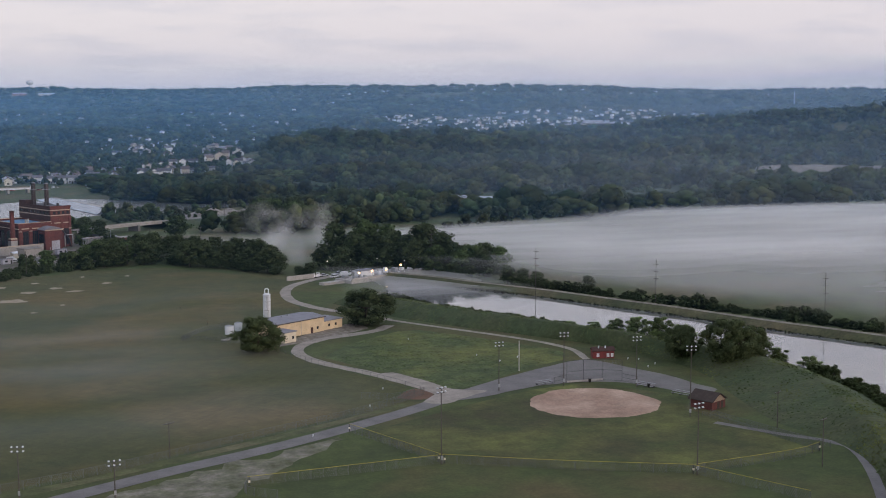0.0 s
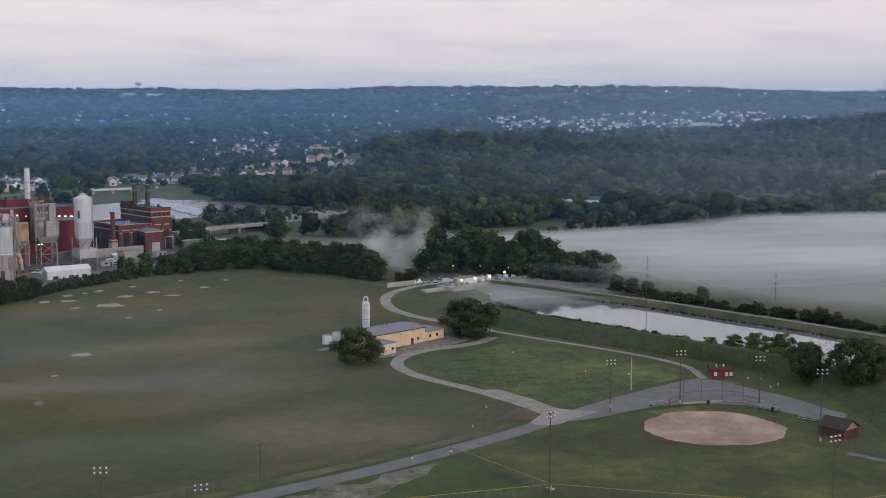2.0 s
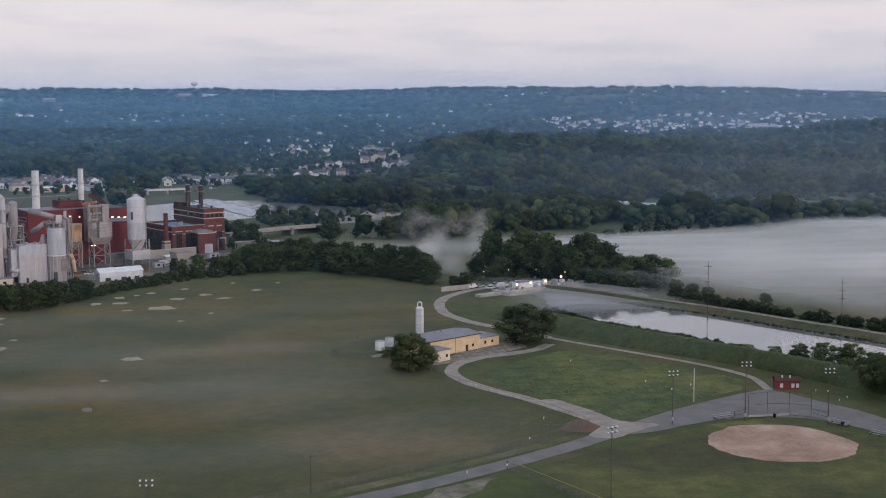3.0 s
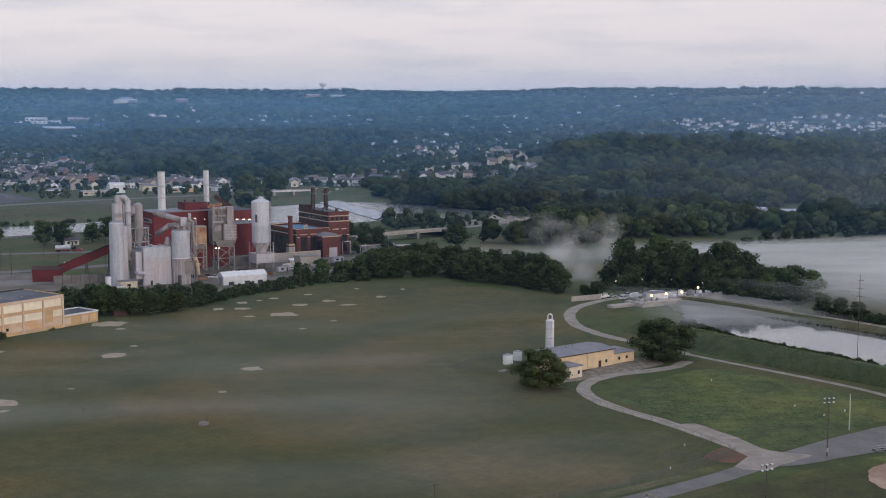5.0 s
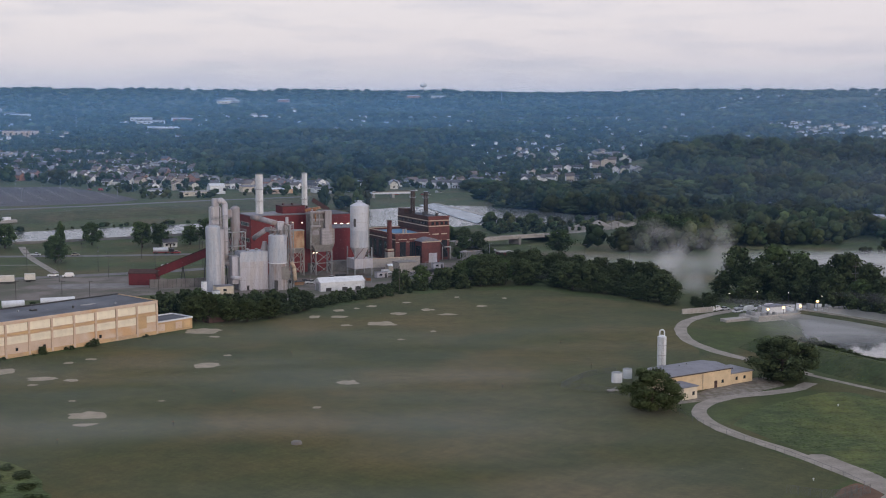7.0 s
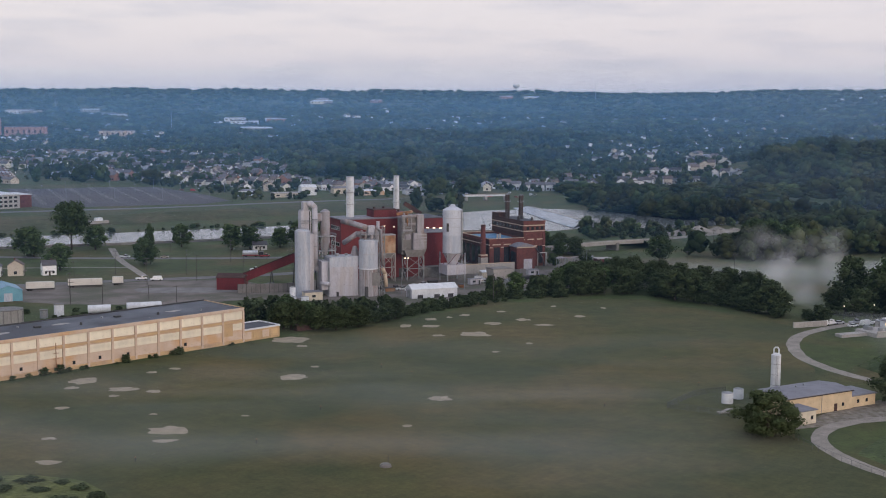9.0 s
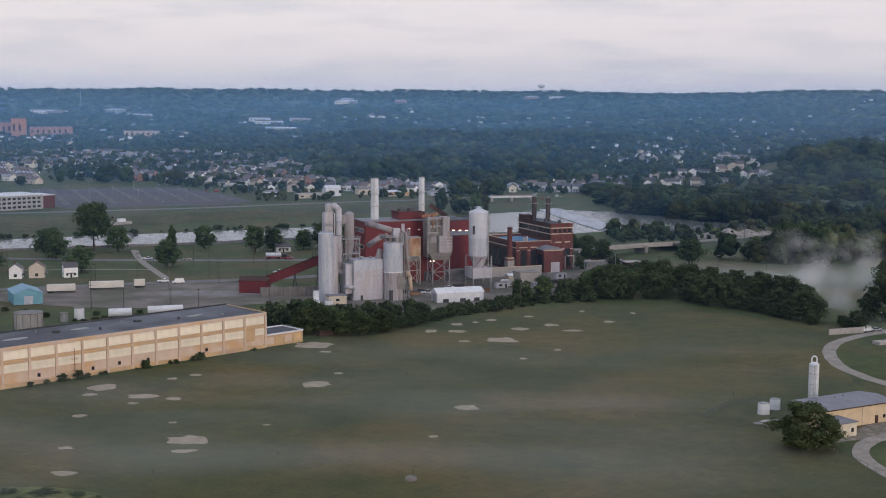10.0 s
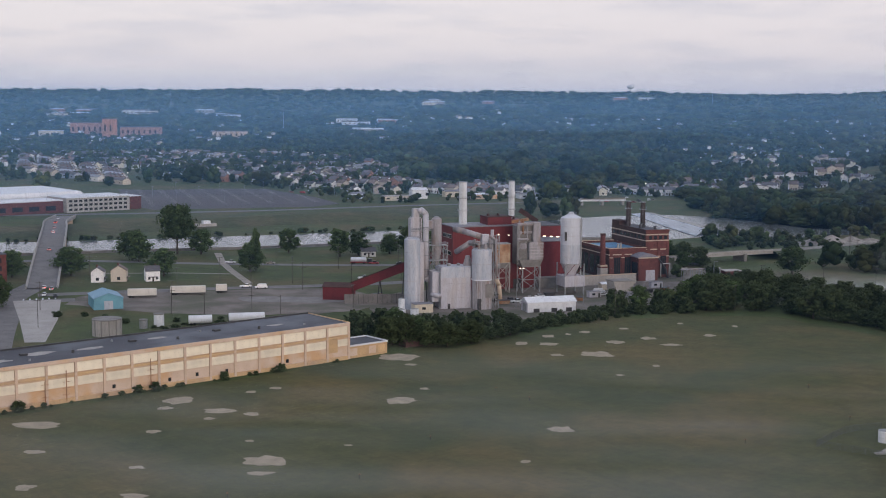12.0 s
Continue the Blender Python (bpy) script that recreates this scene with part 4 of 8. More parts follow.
for line, lo, hi in (([(255, 815), (300, 845), (345, 860), (444, 925), (560, 922), (642, 912), (800, 905)], 4, 9), ([(300, 862), (345, 878), (444, 940), (560, 936), (642, 926), (800, 918)], 5, 11), ([(54, 982), (75, 970), (105, 988), (150, 1020), (200, 1040)], 5, 11), ([(52, 970), (70, 962), (90, 972)], 6, 12)):
    for p in curve_points(line, 6.5):
        if wood_rng.random() < 0.84:
            h = wood_rng.uniform(lo, hi)
            strip.append((p.x + wood_rng.uniform(-5, 5), p.y + wood_rng.uniform(-4, 4), -0.4, h * wood_rng.uniform(0.8, 1.3), h))
for k in range(330):
    x, y = wood_rng.uniform(365, 610), wood_rng.uniform(945, 1120)
    if inside(x, y, CLEARINGS[0]) and noise.noise(Vector((x / 40, y / 40, 2))) > -0.15:
        h = wood_rng.uniform(2, 8)
        strip.append((x, y, -0.3, h * wood_rng.uniform(1.0, 1.4), h))
for k in range(70):
    x, y = wood_rng.uniform(44, 118), wood_rng.uniform(905, 985)
    if 905 + (x - 44) * 0.5 < y:
        h = wood_rng.uniform(2.5, 7)
        strip.append((x, y, -0.3, h * wood_rng.uniform(1.0, 1.5), h))
for p in curve_points([(-430, 845), (-330, 897), (-258, 936), (-207, 966), (-160, 992), (-100, 1036)], 5):
    if wood_rng.random() < 0.75:
        h = wood_rng.uniform(1.5, 4)
        strip.append((p.x + wood_rng.uniform(-3, 3), p.y + wood_rng.uniform(0, 7), -0.2, h * wood_rng.uniform(1.2, 2.2), h))
GROVE = [(125, 800), (150, 800), (175, 850), (264, 866), (285, 884), (280, 1000), (235, 1012), (190, 960), (150, 890)]
GLADE = [(10, 760), (35, 735), (62, 735), (60, 770), (40, 800), (20, 800)]
for k in range(1500):
    x, y = wood_rng.uniform(15, 340), wood_rng.uniform(695, 1015)
    if inside(x, y, GROVE) and wood_rng.random() < 0.36 or inside(x, y, GLADE) and wood_rng.random() < 0.22:
        h = wood_rng.uniform(8, 17) if x > 110 else wood_rng.uniform(4, 8)
        strip.append((x, y, -0.5, h * wood_rng.uniform(0.8, 1.2), h))
woods("valley_woods", strip, "belt of dark trees on the valley floor")

woods("canal_reeds", reeds, "dark fringe of reeds and weeds at the canal's edge", "mid", 0.45)

# ---- the long warehouse beside the field ----
BAY, BAYS = 8.94, 19
wh = thing("warehouse", -94.5, 560.5, 0, 228.5, "long two-storey cream and ochre warehouse with a flat tar roof", "warehouse")
part("body", box(0, BAY * BAYS, -24, -0.25, 0, 12.3), M["stucco_worn"], wh, "worn pinkish masonry walls")
part("roof", box(-0.3, BAY * BAYS, -24.3, 0.25, 12.3, 12.62), M["roof"], wh, "dark grey tar roof with pale worn patches")
part("parapet", box(-0.4, BAY * BAYS, -24.7, -24.3, 12.2, 13.1), M["dark_steel"], wh)
part("parapet", box(-0.4, 0, -24.3, 0.25, 12.2, 12.9), M["stucco"], wh)
part("cornice", box(-0.2, BAY * BAYS, -0.24, 0.30, 11.75, 12.8), M["stucco_worn"], wh, "ochre cornice band")
part("string_course", box(0.4, BAY * BAYS, -0.24, 0.22, 7.75, 8.45), M["stucco"], wh, "ochre band between the storeys")
part("plinth", box(0.02, BAY * BAYS, -0.24, 0.12, 0, 1.3), M["stucco"], wh, "stained orange plinth")
panel_hi = mesh_of("window_panel", box(0.5, BAY - 0.5, -0.2, 0.02, 8.75, 11.6, bevel=0.05), M["panel"])
panel_lo = mesh_of("window_panel", box(0.5, BAY - 0.5, -0.2, 0.02, 4.7, 7.3, bevel=0.05), M["panel"])
pier = mesh_of("pier", box(-0.38, 0.38, -0.24, 0.26, 0.2, 11.8), M["stucco_worn"])
pane = mesh_of("small_window", box(-0.45, 0.45, -0.2, 0.06, 2.2, 3.3), M["glass"])
seam = mesh_of("panel_seam", box(-0.05, 0.05, -0.1, 0.07, 8.8, 11.55), M["stucco"])
ab_rng = random.Random(3)
for b in range(BAYS):
    part("pier", pier, None, wh, m=pose(b * BAY, 0, 0))
    part("window_panel", panel_hi, None, wh, m=pose(b * BAY, 0, 0))
    if b == 0:
        part("window_panel", box(0.5, 4.6, -0.2, 0.02, 4.9, 7.2), M["panel"], wh)
        part("wall_patch", box(4.7, BAY - 0.4, -0.2, 0.04, 3.0, 7.6), M["stucco"], wh, "orange repaired masonry")
    else:
        part("window_panel", panel_lo, None, wh, m=pose(b * BAY, 0, 0))
    for k in range(ab_rng.choice((0, 0, 1, 1))):
        part("small_window", pane, None, wh, m=pose(b * BAY + ab_rng.uniform(1.5, 7.5), 0, ab_rng.uniform(-0.6, 0.3)))
for x in (30, 60, 95, 128):
    part("roof_vent", tube(x, -9, 12.6, 13.5, 0.5, 0.4, 10), M["dark_steel"], wh)
    part("roof_hatch", box(x + 12, x + 14.2, -15, -13.2, 12.6, 13.2, bevel=0.1), M["dark_steel"], wh)
for x, y in ((14, -6), (48, -16), (78, -18), (110, -5)):
    part("roof_vent", tube(x, y, 12.6, 13.2, 0.35, 0.35, 8), M["steel"], wh)
for i, (x, y, r) in enumerate(((104, -14, 5), (88, -12, 4), (120, -10, 6), (64, -15, 3.4), (22, -12, 3))):
    bm = bmesh.new()
    bmesh.ops.create_circle(bm, cap_ends=True, segments=18, radius=1)
    for v in bm.verts:
        k = 1 + 0.5 * noise.noise(v.co * 1.5 + Vector((i * 4.0, 0, 0)))
        v.co = Vector((x + v.co.x * r * k, y + v.co.y * r * 0.45 * k, 12.63))
    part("roof_patch", bm, M["concrete"], wh, "pale worn patch on the roof")
for x in (74.5, 101.5, 108):
    bm = box(x - 0.1, x + 0.1, 0.35, 0.55, 0.5, 7.2 + x % 3)
    for z in (2.5, 4.4, 6.2):
        box(x - 1.1, x + 1.1, 0.4, 0.5, z, z + 0.12, bm)
    part("ladder_rack", bm, M["rust"], wh, "rusty iron wall rack")
ann = thing("annex", -94.5, 560.5, 0, 228.5, "low ochre annex with a flat dark roof", "annex")
part("wall", box(-17, -0.45, -13, -0.6, 0, 4.1), M["stucco"], ann)
part("roof", box(-16.7, -0.45, -12.7, -0.9, 4.1, 4.25), M["roof"], ann)
for q in ((-17.2, -0.45, -13.2, -12.8), (-17.2, -0.45, -0.8, -0.4), (-17.2, -16.8, -12.8, -0.8)):
    part("coping", box(*q, 4.05, 4.6), M["white"], ann, "white roof coping")
for k in range(4):
    part("wall_panel", box(-16 + 4.0 * k, -13 + 4.0 * k, -0.58, -0.5, 0.8, 3.4), M["stucco_worn"] if k % 2 else M["stucco"], ann)
hut_low = thing("lean_to", -76, 590, 0, 40, "low dark timber lean-to among bushes", "shed")
part("wall", box(-6, 6, -2.5, 2.5, 0, 1.9), M["brick_dark"], hut_low)
part("roof", gable(-6, 6, -2.5, 2.5, 1.9, 0.9), M["shingle"], hut_low)
for k in range(26):
    x = ab_rng.uniform(2, BAY * 14)
    p = wh.matrix_basis @ Vector((x, 1.2 + ab_rng.random(), 0))
    h = ab_rng.uniform(0.8, 1.6) if k > 4 else ab_rng.uniform(2.2, 3.2)
    tree(("bush", k % 4), p.x, p.y, h, h * 0.85, "scrubby bush at the foot of the warehouse wall", "bush", "bushes along the warehouse", name="bush")

# ---- the yellow building and its tanks ----
yb = thing("pump_house", 87.5, 465, 0, 33, "pale yellow masonry building with a low grey sheet roof", "building")
part("main_wall", box(-9, 16.2, 0, 13, 0, 5.4), M["yellow_wall"], yb)
part("main_roof", gable(-9, 16.2, 0, 13, 5.4, 0.7, 0.4, 0.25), M["slate"], yb, "low-pitched grey roof")
part("wing_wall", box(16.25, 26.5, 0.6, 10, 0, 3.3), M["yellow_wall"], yb)
part("wing_roof", box(16.25, 26.9, 0.2, 10.4, 3.3, 3.6, bevel=0.05), M["slate"], yb)
part("porch_wall", box(-11, -5.4, -7.4, -0.05, 0, 3.7), M["cream_wall"], yb, "cream-painted side wing")
part("porch_roof", box(-11.4, -5.0, -7.8, -0.05, 3.7, 3.95, bevel=0.05), M["slate"], yb)
part("gutter", box(-9.4, 16.6, -0.5, -0.38, 5.25, 5.5), M["shingle"], yb)
part("door", box(9.2, 10.4, -0.08, 0.05, 0, 2.2), M["brick_dark"], yb, "brown door")
for x in (12.3, ):
    part("window", box(x, x + 0.9, -0.06, 0.05, 1.2, 2.2), M["glass"], yb)
for x in (19, 22.5):
    part("window", box(x, x + 0.9, 0.54, 0.62, 1.2, 2.2), M["glass"], yb)
part("window", box(-7.4, -6.5, -7.46, -7.35, 1.2, 2.3), M["glass"], yb)
part("downpipe", tube(4.2, -0.1, 0, 5.3, 0.07, n=6), M["steel"], yb)
for x, y in ((2, 8), (6, 9), (-3, 9.5)):
    part("roof_vent", tube(x, y, 5.9, 6.7, 0.25, n=8), M["steel"], yb)
tk = thing("standpipe_tank", 82.3, 489.5, 0, 0, "tall slim white cylindrical tank with a hooped pipe on top", "tank")
bm = tube(0, 0, 0, 12.4, 1.45, n=24)
part("shell", bm, M["white"], tk)
part("dome", tube(0, 0, 12.4, 12.9, 1.45, 0.5, 24), M["white"], tk)
for z in (3.2, 6.4, 9.6):
    part("band", tube(0, 0, z, z + 0.12, 1.5, n=24), M["steel"], tk)
bm = bmesh.new()
arc = [(0.75 * math.cos(a), 0, 12.8 + 1.1 + 0.75 * math.sin(a)) for a in [math.pi * k / 8 for k in range(9)]]
arc = [(0.75, 0, 12.6), *arc, (-0.75, 0, 12.6)]
for a, b in zip(arc, arc[1:]):
    rod(a, b, 0.22, 6, bm)
part("vent_pipe", bm, M["white"], tk)
bm = bmesh.new()
for s in (-0.25, 0.25):
    rod((s, -1.6, 0), (s, -1.6, 12.4), 0.04, 4, bm)
for k in range(30):
    rod((-0.25, -1.6, 0.4 + k * 0.4), (0.25, -1.6, 0.4 + k * 0.4), 0.03, 4, bm)
part("ladder", bm, M["steel"], tk)
for x, y, r, h in ((66.3, 478, 1.7, 3.1), (70.5, 484, 1.5, 3.0)):
    t2 = thing("storage_tank", x, y, 0, 0, "squat white cylindrical storage tank", "tank", "small white tanks")
    part("shell", tube(0, 0, 0, h, r, n=20), M["white"], t2)
    part("lid", tube(0, 0, h, h + 0.25, r * 1.02, r * 0.5, 20), M["steel"], t2)
slab = thing("debris_heap", 67, 467, 0, 20, "low heap of pale concrete slabs behind the tree", "slabs")
for k in range(5):
    part("slab", box(-1.6, 1.6, -0.9, 0.9, 0, 0.35, bevel=0.05), M["concrete"], slab, m=pose(k * 1.8 - 4, (k * 37 % 5) * 0.5, 0.05 + 0.1 * (k % 2), 0, 3 * (k % 3), k * 40))

# ---- the pump station at the head of the canal ----
ps = thing("intake_station", 150, 597, 0, 26, "low concrete canal intake station with lamps", "intake station")
part("deck", box(-14, 18, -3, 9, 0, 1.6), M["concrete"], ps, "pale concrete deck")
part("kerb", box(-14, 18, -3.3, -3.02, 1.2, 2.5), M["concrete"], ps)
part("gatehouse", box(-3, 5, 3, 8, 1.6, 4.4), M["white"], ps)
part("gatehouse_roof", box(-3.3, 5.3, 2.7, 8.3, 4.4, 4.65), M["slate"], ps)
part("apron", box(18.05, 36, -1, 6, 0, 1.5), M["concrete"], ps)
for k in range(9):
    part("pump_unit", box(-12 + k * 5.2, -9.6 + k * 5.2 - (k % 3) * 0.5, 4.2 + (k % 2) * 0.8, 7.0, 1.5, 3.0 + (k * 7 % 4) * 0.45, bevel=0.12), M["white" if k % 3 else "steel"], ps) if not 1 <= k <= 3 else None
for k in range(6):
    part("screen_frame", box(18.6 + k * 2.9, 20.9 + k * 2.9, -0.9, -0.6, 1.5, 3.1), M["steel"], ps)
part("bund", box(-26, -14.1, 2, 6, 0, 1.1), M["concrete"], ps)
for k in range(5):
    part("gate_hoist", box(-11 + k * 3.2 + (9 if k > 2 else 0), -9.8 + k * 3.2 + (9 if k > 2 else 0), -1.5, 0, 1.6, 3.2, bevel=0.1), M["steel"], ps)
for x in (-12, 6, 12, 17):
    part("railing_post", tube(x, -2.6, 1.6, 2.7, 0.05, n=5), M["steel"], ps)
part("railing", rod((-14, -2.6, 2.7), (18, -2.6, 2.7), 0.05), M["steel"], ps)
for x, y, z in ((-9, -2.6, 4.6), (-1, -2.6, 4.8), (7.6, -2.8, 4.8), (22, 3, 5.0)):
    part("lamp_post", tube(x, y, 1.6, z, 0.08, n=6), M["dark_steel"], ps)
    bm = bmesh.new()
    bmesh.ops.create_icosphere(bm, subdivisions=2, radius=0.55, matrix=Matrix.Translation((x, y, z + 0.2)))
    part("lamp", bm, M["lamp"], ps, "lit amber lamp")
for x, y in ((-20, 14), (-4, 18), (12, 16), (26, 6)):
    lp = thing("street_lamp", 150 + x * 0.8, 605 + y, 0, 0, "small lit lamp on a slim post", "lamp post", "lamps at the intake")
    part("post", tube(0, 0, 0, 7, 0.08, n=6), M["dark_steel"], lp)
    bm = bmesh.new()
    bmesh.ops.create_icosphere(bm, subdivisions=1, radius=0.18, matrix=Matrix.Translation((0, 0, 7.1)))
    part("lamp", bm, M["lamp_white"], lp)
for x, y, rz, w, paint in ((158, 616, 26, 6, "white"), (164, 612, 26, 4, "steel"), (170, 608, 26, 7, "white"), (146, 611, 26, 3, "concrete"), (152, 607, 26, 4, "white")):
    sc = thing("equipment_box", x, y, 0, rz, "pale steel equipment box at the canal intake", "equipment box", "equipment at the intake")
    part("body", box(-w / 2, w / 2, -1.2, 1.2, 0.1, 2.6, bevel=0.06), M[paint], sc)
    part("lid", box(-w / 2 - 0.1, w / 2 + 0.1, -1.3, 1.3, 2.6, 2.75), M["steel"], sc)
    part("door", box(-0.5, 0.5, -1.26, -1.2, 0.2, 2.2), M["dark_steel"], sc)
rw = thing("retaining_wall", 112, 607, 0, 24, "low pale concrete retaining wall", "wall")
for k in range(6):
    part("wall_block", box(k * 2.6, k * 2.6 + 2.56, 0, 0.6, 0, 2.2, bevel=0.04), M["concrete"], rw)

# ---- the ball field ----


def light_mast(x, y, h, rows=2, arm=1.3, label="tall floodlight mast with two rows of lamps"):
    ob = thing("floodlight_mast", x, y, 0, tree_rng.uniform(-30, 30), label, "light mast", "ball field floodlights")
    part("pole", tube(0, 0, 0, h, 0.17, 0.11, 8), M["pole_wood"], ob)
    for r in range(rows):
        z = h - 0.2 - r * 1.0
        part("crossarm", box(-arm, arm, -0.08, 0.08, z, z + 0.14), M["dark_steel"], ob)
        for k in range(3):
            x0 = -arm + 0.1 + k * (2 * arm - 0.2) / 2
            part("floodlight", box(x0 - 0.2, x0 + 0.2, -0.4, 0.1, z + 0.14, z + 0.42, bevel=0.06), M["white"], ob, "white floodlight head")
    part("control_box", box(-0.25, 0.25, -0.35, -0.12, 1.2, 2.2), M["steel"], ob)
    return ob


for x, y, h in ((150.5, 360, 16.2), (129.5, 359.6, 14.6), (170.8, 352, 15.2), (90, 290.3, 18.7), (144, 264, 16.9), (-6, 292, 12), (14, 286, 8.8), (168.7, 314, 19.5)):
    light_mast(x, y, h)


def utility_pole(x, y, h, arms=1, label="weathered wooden utility pole with a crossarm", group="utility poles", z=0.0, rz=0.0):
    ob = thing("utility_pole", x, y, z, rz, label, "utility pole", group)
    wide = 1.25 if arms > 2 else 1.5
    part("pole", tube(0, 0, 0, h, 0.14, 0.1, 8), M["pole_wood"], ob)
    for k in range(arms):
        zz = h - 0.5 - k * 2.2 if arms < 3 else h - 2.2 - k * 3.0
        part("crossarm", box(-wide, wide, -0.08, 0.08, zz, zz + 0.16), M["pole_wood"], ob)
        for s in (-0.92 * wide, -0.4 * wide, 0.4 * wide, 0.92 * wide):
            part("insulator", tube(s, 0, zz + 0.16, zz + 0.36, 0.06, n=6), M["steel"], ob)
    return ob


for x, y, h in ((203.6, 519, 22.8), (245.6, 489, 19.3), (296.6, 443, 17.3), (186, 616, 21), (119, 868, 17), (124, 873, 17)):
    utility_pole(x, y, h, 3, "tall weathered power pole with three crossarms", "power poles by the canal", rz=-25)
for x, y, h in ((28.6, 315.6, 9.1), (184.9, 296.2, 9.9), (175.4, 261, 11.8)):
    utility_pole(x, y, h, 1, "slim wooden pole beside the park road", rz=30)
wp = thing("flag_pole", 145.1, 384, 0, 0, "plain pale pole standing in the weeds", "pole")
part("pole", tube(0, 0, 0, 9.7, 0.2, 0.16, 10), M["concrete"], wp)
part("cap", tube(0, 0, 9.7, 9.85, 0.22, 0.1, 10), M["steel"], wp)


def chain_fence(pts, height, gap, label, rail="fence_post", group="chain-link fences", wire=True):
    """Posts, a top rail, and crossed wire between them."""
    line = curve_points(pts, gap) if len(pts) > 2 else [Vector(pts[0]).to_3d().lerp(Vector(pts[1]).to_3d(), k / max(1, round((Vector(pts[1]) - Vector(pts[0])).length / gap))) for k in range(max(1, round((Vector(pts[1]) - Vector(pts[0])).length / gap)) + 1)]
    o = line[0]
    ob = thing("chain_link_fence", o.x, o.y, 0, 0, label, "fence", group)
    post = mesh_of("post", tube(0, 0, 0, height, 0.04, n=5), M["fence_post"])
    net = bmesh.new()
    for p in line:
        part("post", post, None, ob, m=pose(p.x - o.x, p.y - o.y, 0))
    for a, b in zip(line, line[1:]):
        a, b = a - o, b - o
        part("top_rail", rod((*a.xy, height), (*b.xy, height), 0.055 if rail == "yellow" else 0.035, 5), M[rail], ob, "yellow rail cap" if rail == "yellow" else "")
        if wire:
            n = max(2, int((b - a).length / 0.45))
            for k in range(n):
                p, q = a.lerp(b, k / n), a.lerp(b, min(1, (k + height * 1.1) / n))
                beam((p.x, p.y, 0.05), (q.x, q.y, height - 0.05), 0.03, 0.03, net)
                beam((p.x, p.y, height - 0.05), (q.x, q.y, 0.05), 0.03, 0.03, net)
    if wire:
        part("wire_mesh", net, M["mesh_wire"], ob)
    return ob


yl = "outfield chain-link fence with a yellow rail cap"
chain_fence([(76, 326.5), (90.5, 291)], 2.3, 3.0, yl, "yellow")
chain_fence([(43, 287), (91, 291)], 2.3, 3.0, yl, "yellow")
chain_fence([(91, 291), (116, 277.5), (143.5, 265)], 2.3, 3.0, yl, "yellow")
chain_fence([(143.5, 265), (172, 269), (182.5, 273)], 2.3, 3.0, yl, "yellow")
chain_fence([(143.5, 264.6), (150, 253), (158, 239)], 2.3, 3.0, yl, "yellow")
chain_fence([(175, 314), (183, 286), (187, 275)], 1.5, 3.0, "grey chain-link fence along the outfield")
chain_fence([(172.5, 314), (180, 286), (183, 274)], 1.2, 3.0, "low grey chain-link fence along the outfield")
chain_fence([(-60, 277), (-10, 298), (8, 305), (28, 315), (51, 327), (78, 341), (95, 352), (107, 362)], 2.2, 3.2, "grey chain-link fence along the park road")
chain_fence([(78, 436), (80, 428), (86, 413), (96, 393), (103, 378), (107, 366)], 1.6, 3.2, "grey chain-link fence along the gravel drive", wire=False)
chain_fence([(88, 362), (97, 358), (104, 362)], 2.0, 2.0, "short chain-link gate fence at the junction")
chain_fence([(48, 470), (62, 462), (78, 448)], 1.8, 3.0, "chain-link fence round the tank yard")
chain_fence([(48, 470), (58, 486), (68, 492)], 1.8, 3.0, "chain-link fence round the tank yard")
chain_fence([(43, 287), (42, 281), (48, 276)], 2.0, 2.0, "dark chain-link fence corner")
setting("gate_patch", patch([(98, 360), (102, 366), (106.5, 370), (109.5, 366), (109, 359), (104, 355.5)], 0.05, 0.6), M["earth"], "bare reddish earth by the gate", "bare earth")
for x, y in ((76, 326.5), (91, 291), (143.5, 265), (43.5, 287), (182.5, 273), (90, 292.5), (145, 266)):
    fp = thing("fence_cap_post", x, y, 0, 0, "yellow-capped fence corner post with a pale box", "post", "fence corner posts")
    part("post", tube(0, 0, 0, 2.2, 0.1, n=8), M["dark_steel"], fp)
    part("box", box(-0.22, 0.22, -0.25, 0.1, 0.9, 1.4, bevel=0.05), M["panel"], fp)
bs = thing("backstop", 159, 364, 0, 0, "curved chain-link backstop behind home plate", "backstop")
pts = [(-11, -2.5), (-6, -0.4), (0, 0.6), (6, -0.4), (11, -3.6), (13.5, -9)]
bm, net = bmesh.new(), bmesh.new()
for i, p in enumerate(pts):
    part("post", tube(*p, 0, 6.6 if 0 < i < 5 else 2.4, 0.07, n=6), M["dark_steel"], bs)
for i, (a, b) in enumerate(zip(pts, pts[1:])):
    h = 6.6 if 0 < i < 4 else 2.4
    for z in (0.1, h / 2, h):
        rod((*a, z), (*b, z), 0.05, 5, bm)
    n = 14
    for k in range(n):
        u = k / n
        p = Vector(a).lerp(Vector(b), u)
        beam((*p, 0.1), (*p, h), 0.02, 0.02, net)
    for k in range(int(h / 0.45)):
        beam((*a, 0.3 + k * 0.45), (*b, 0.3 + k * 0.45), 0.02, 0.02, net)
part("rails", bm, M["dark_steel"], bs)
part("wire_mesh", net, M["mesh_wire"], bs)
part("kickboard", beam((-6, -0.6, 0.3), (6, -0.6, 0.3), 0.1, 0.6), M["concrete"], bs)
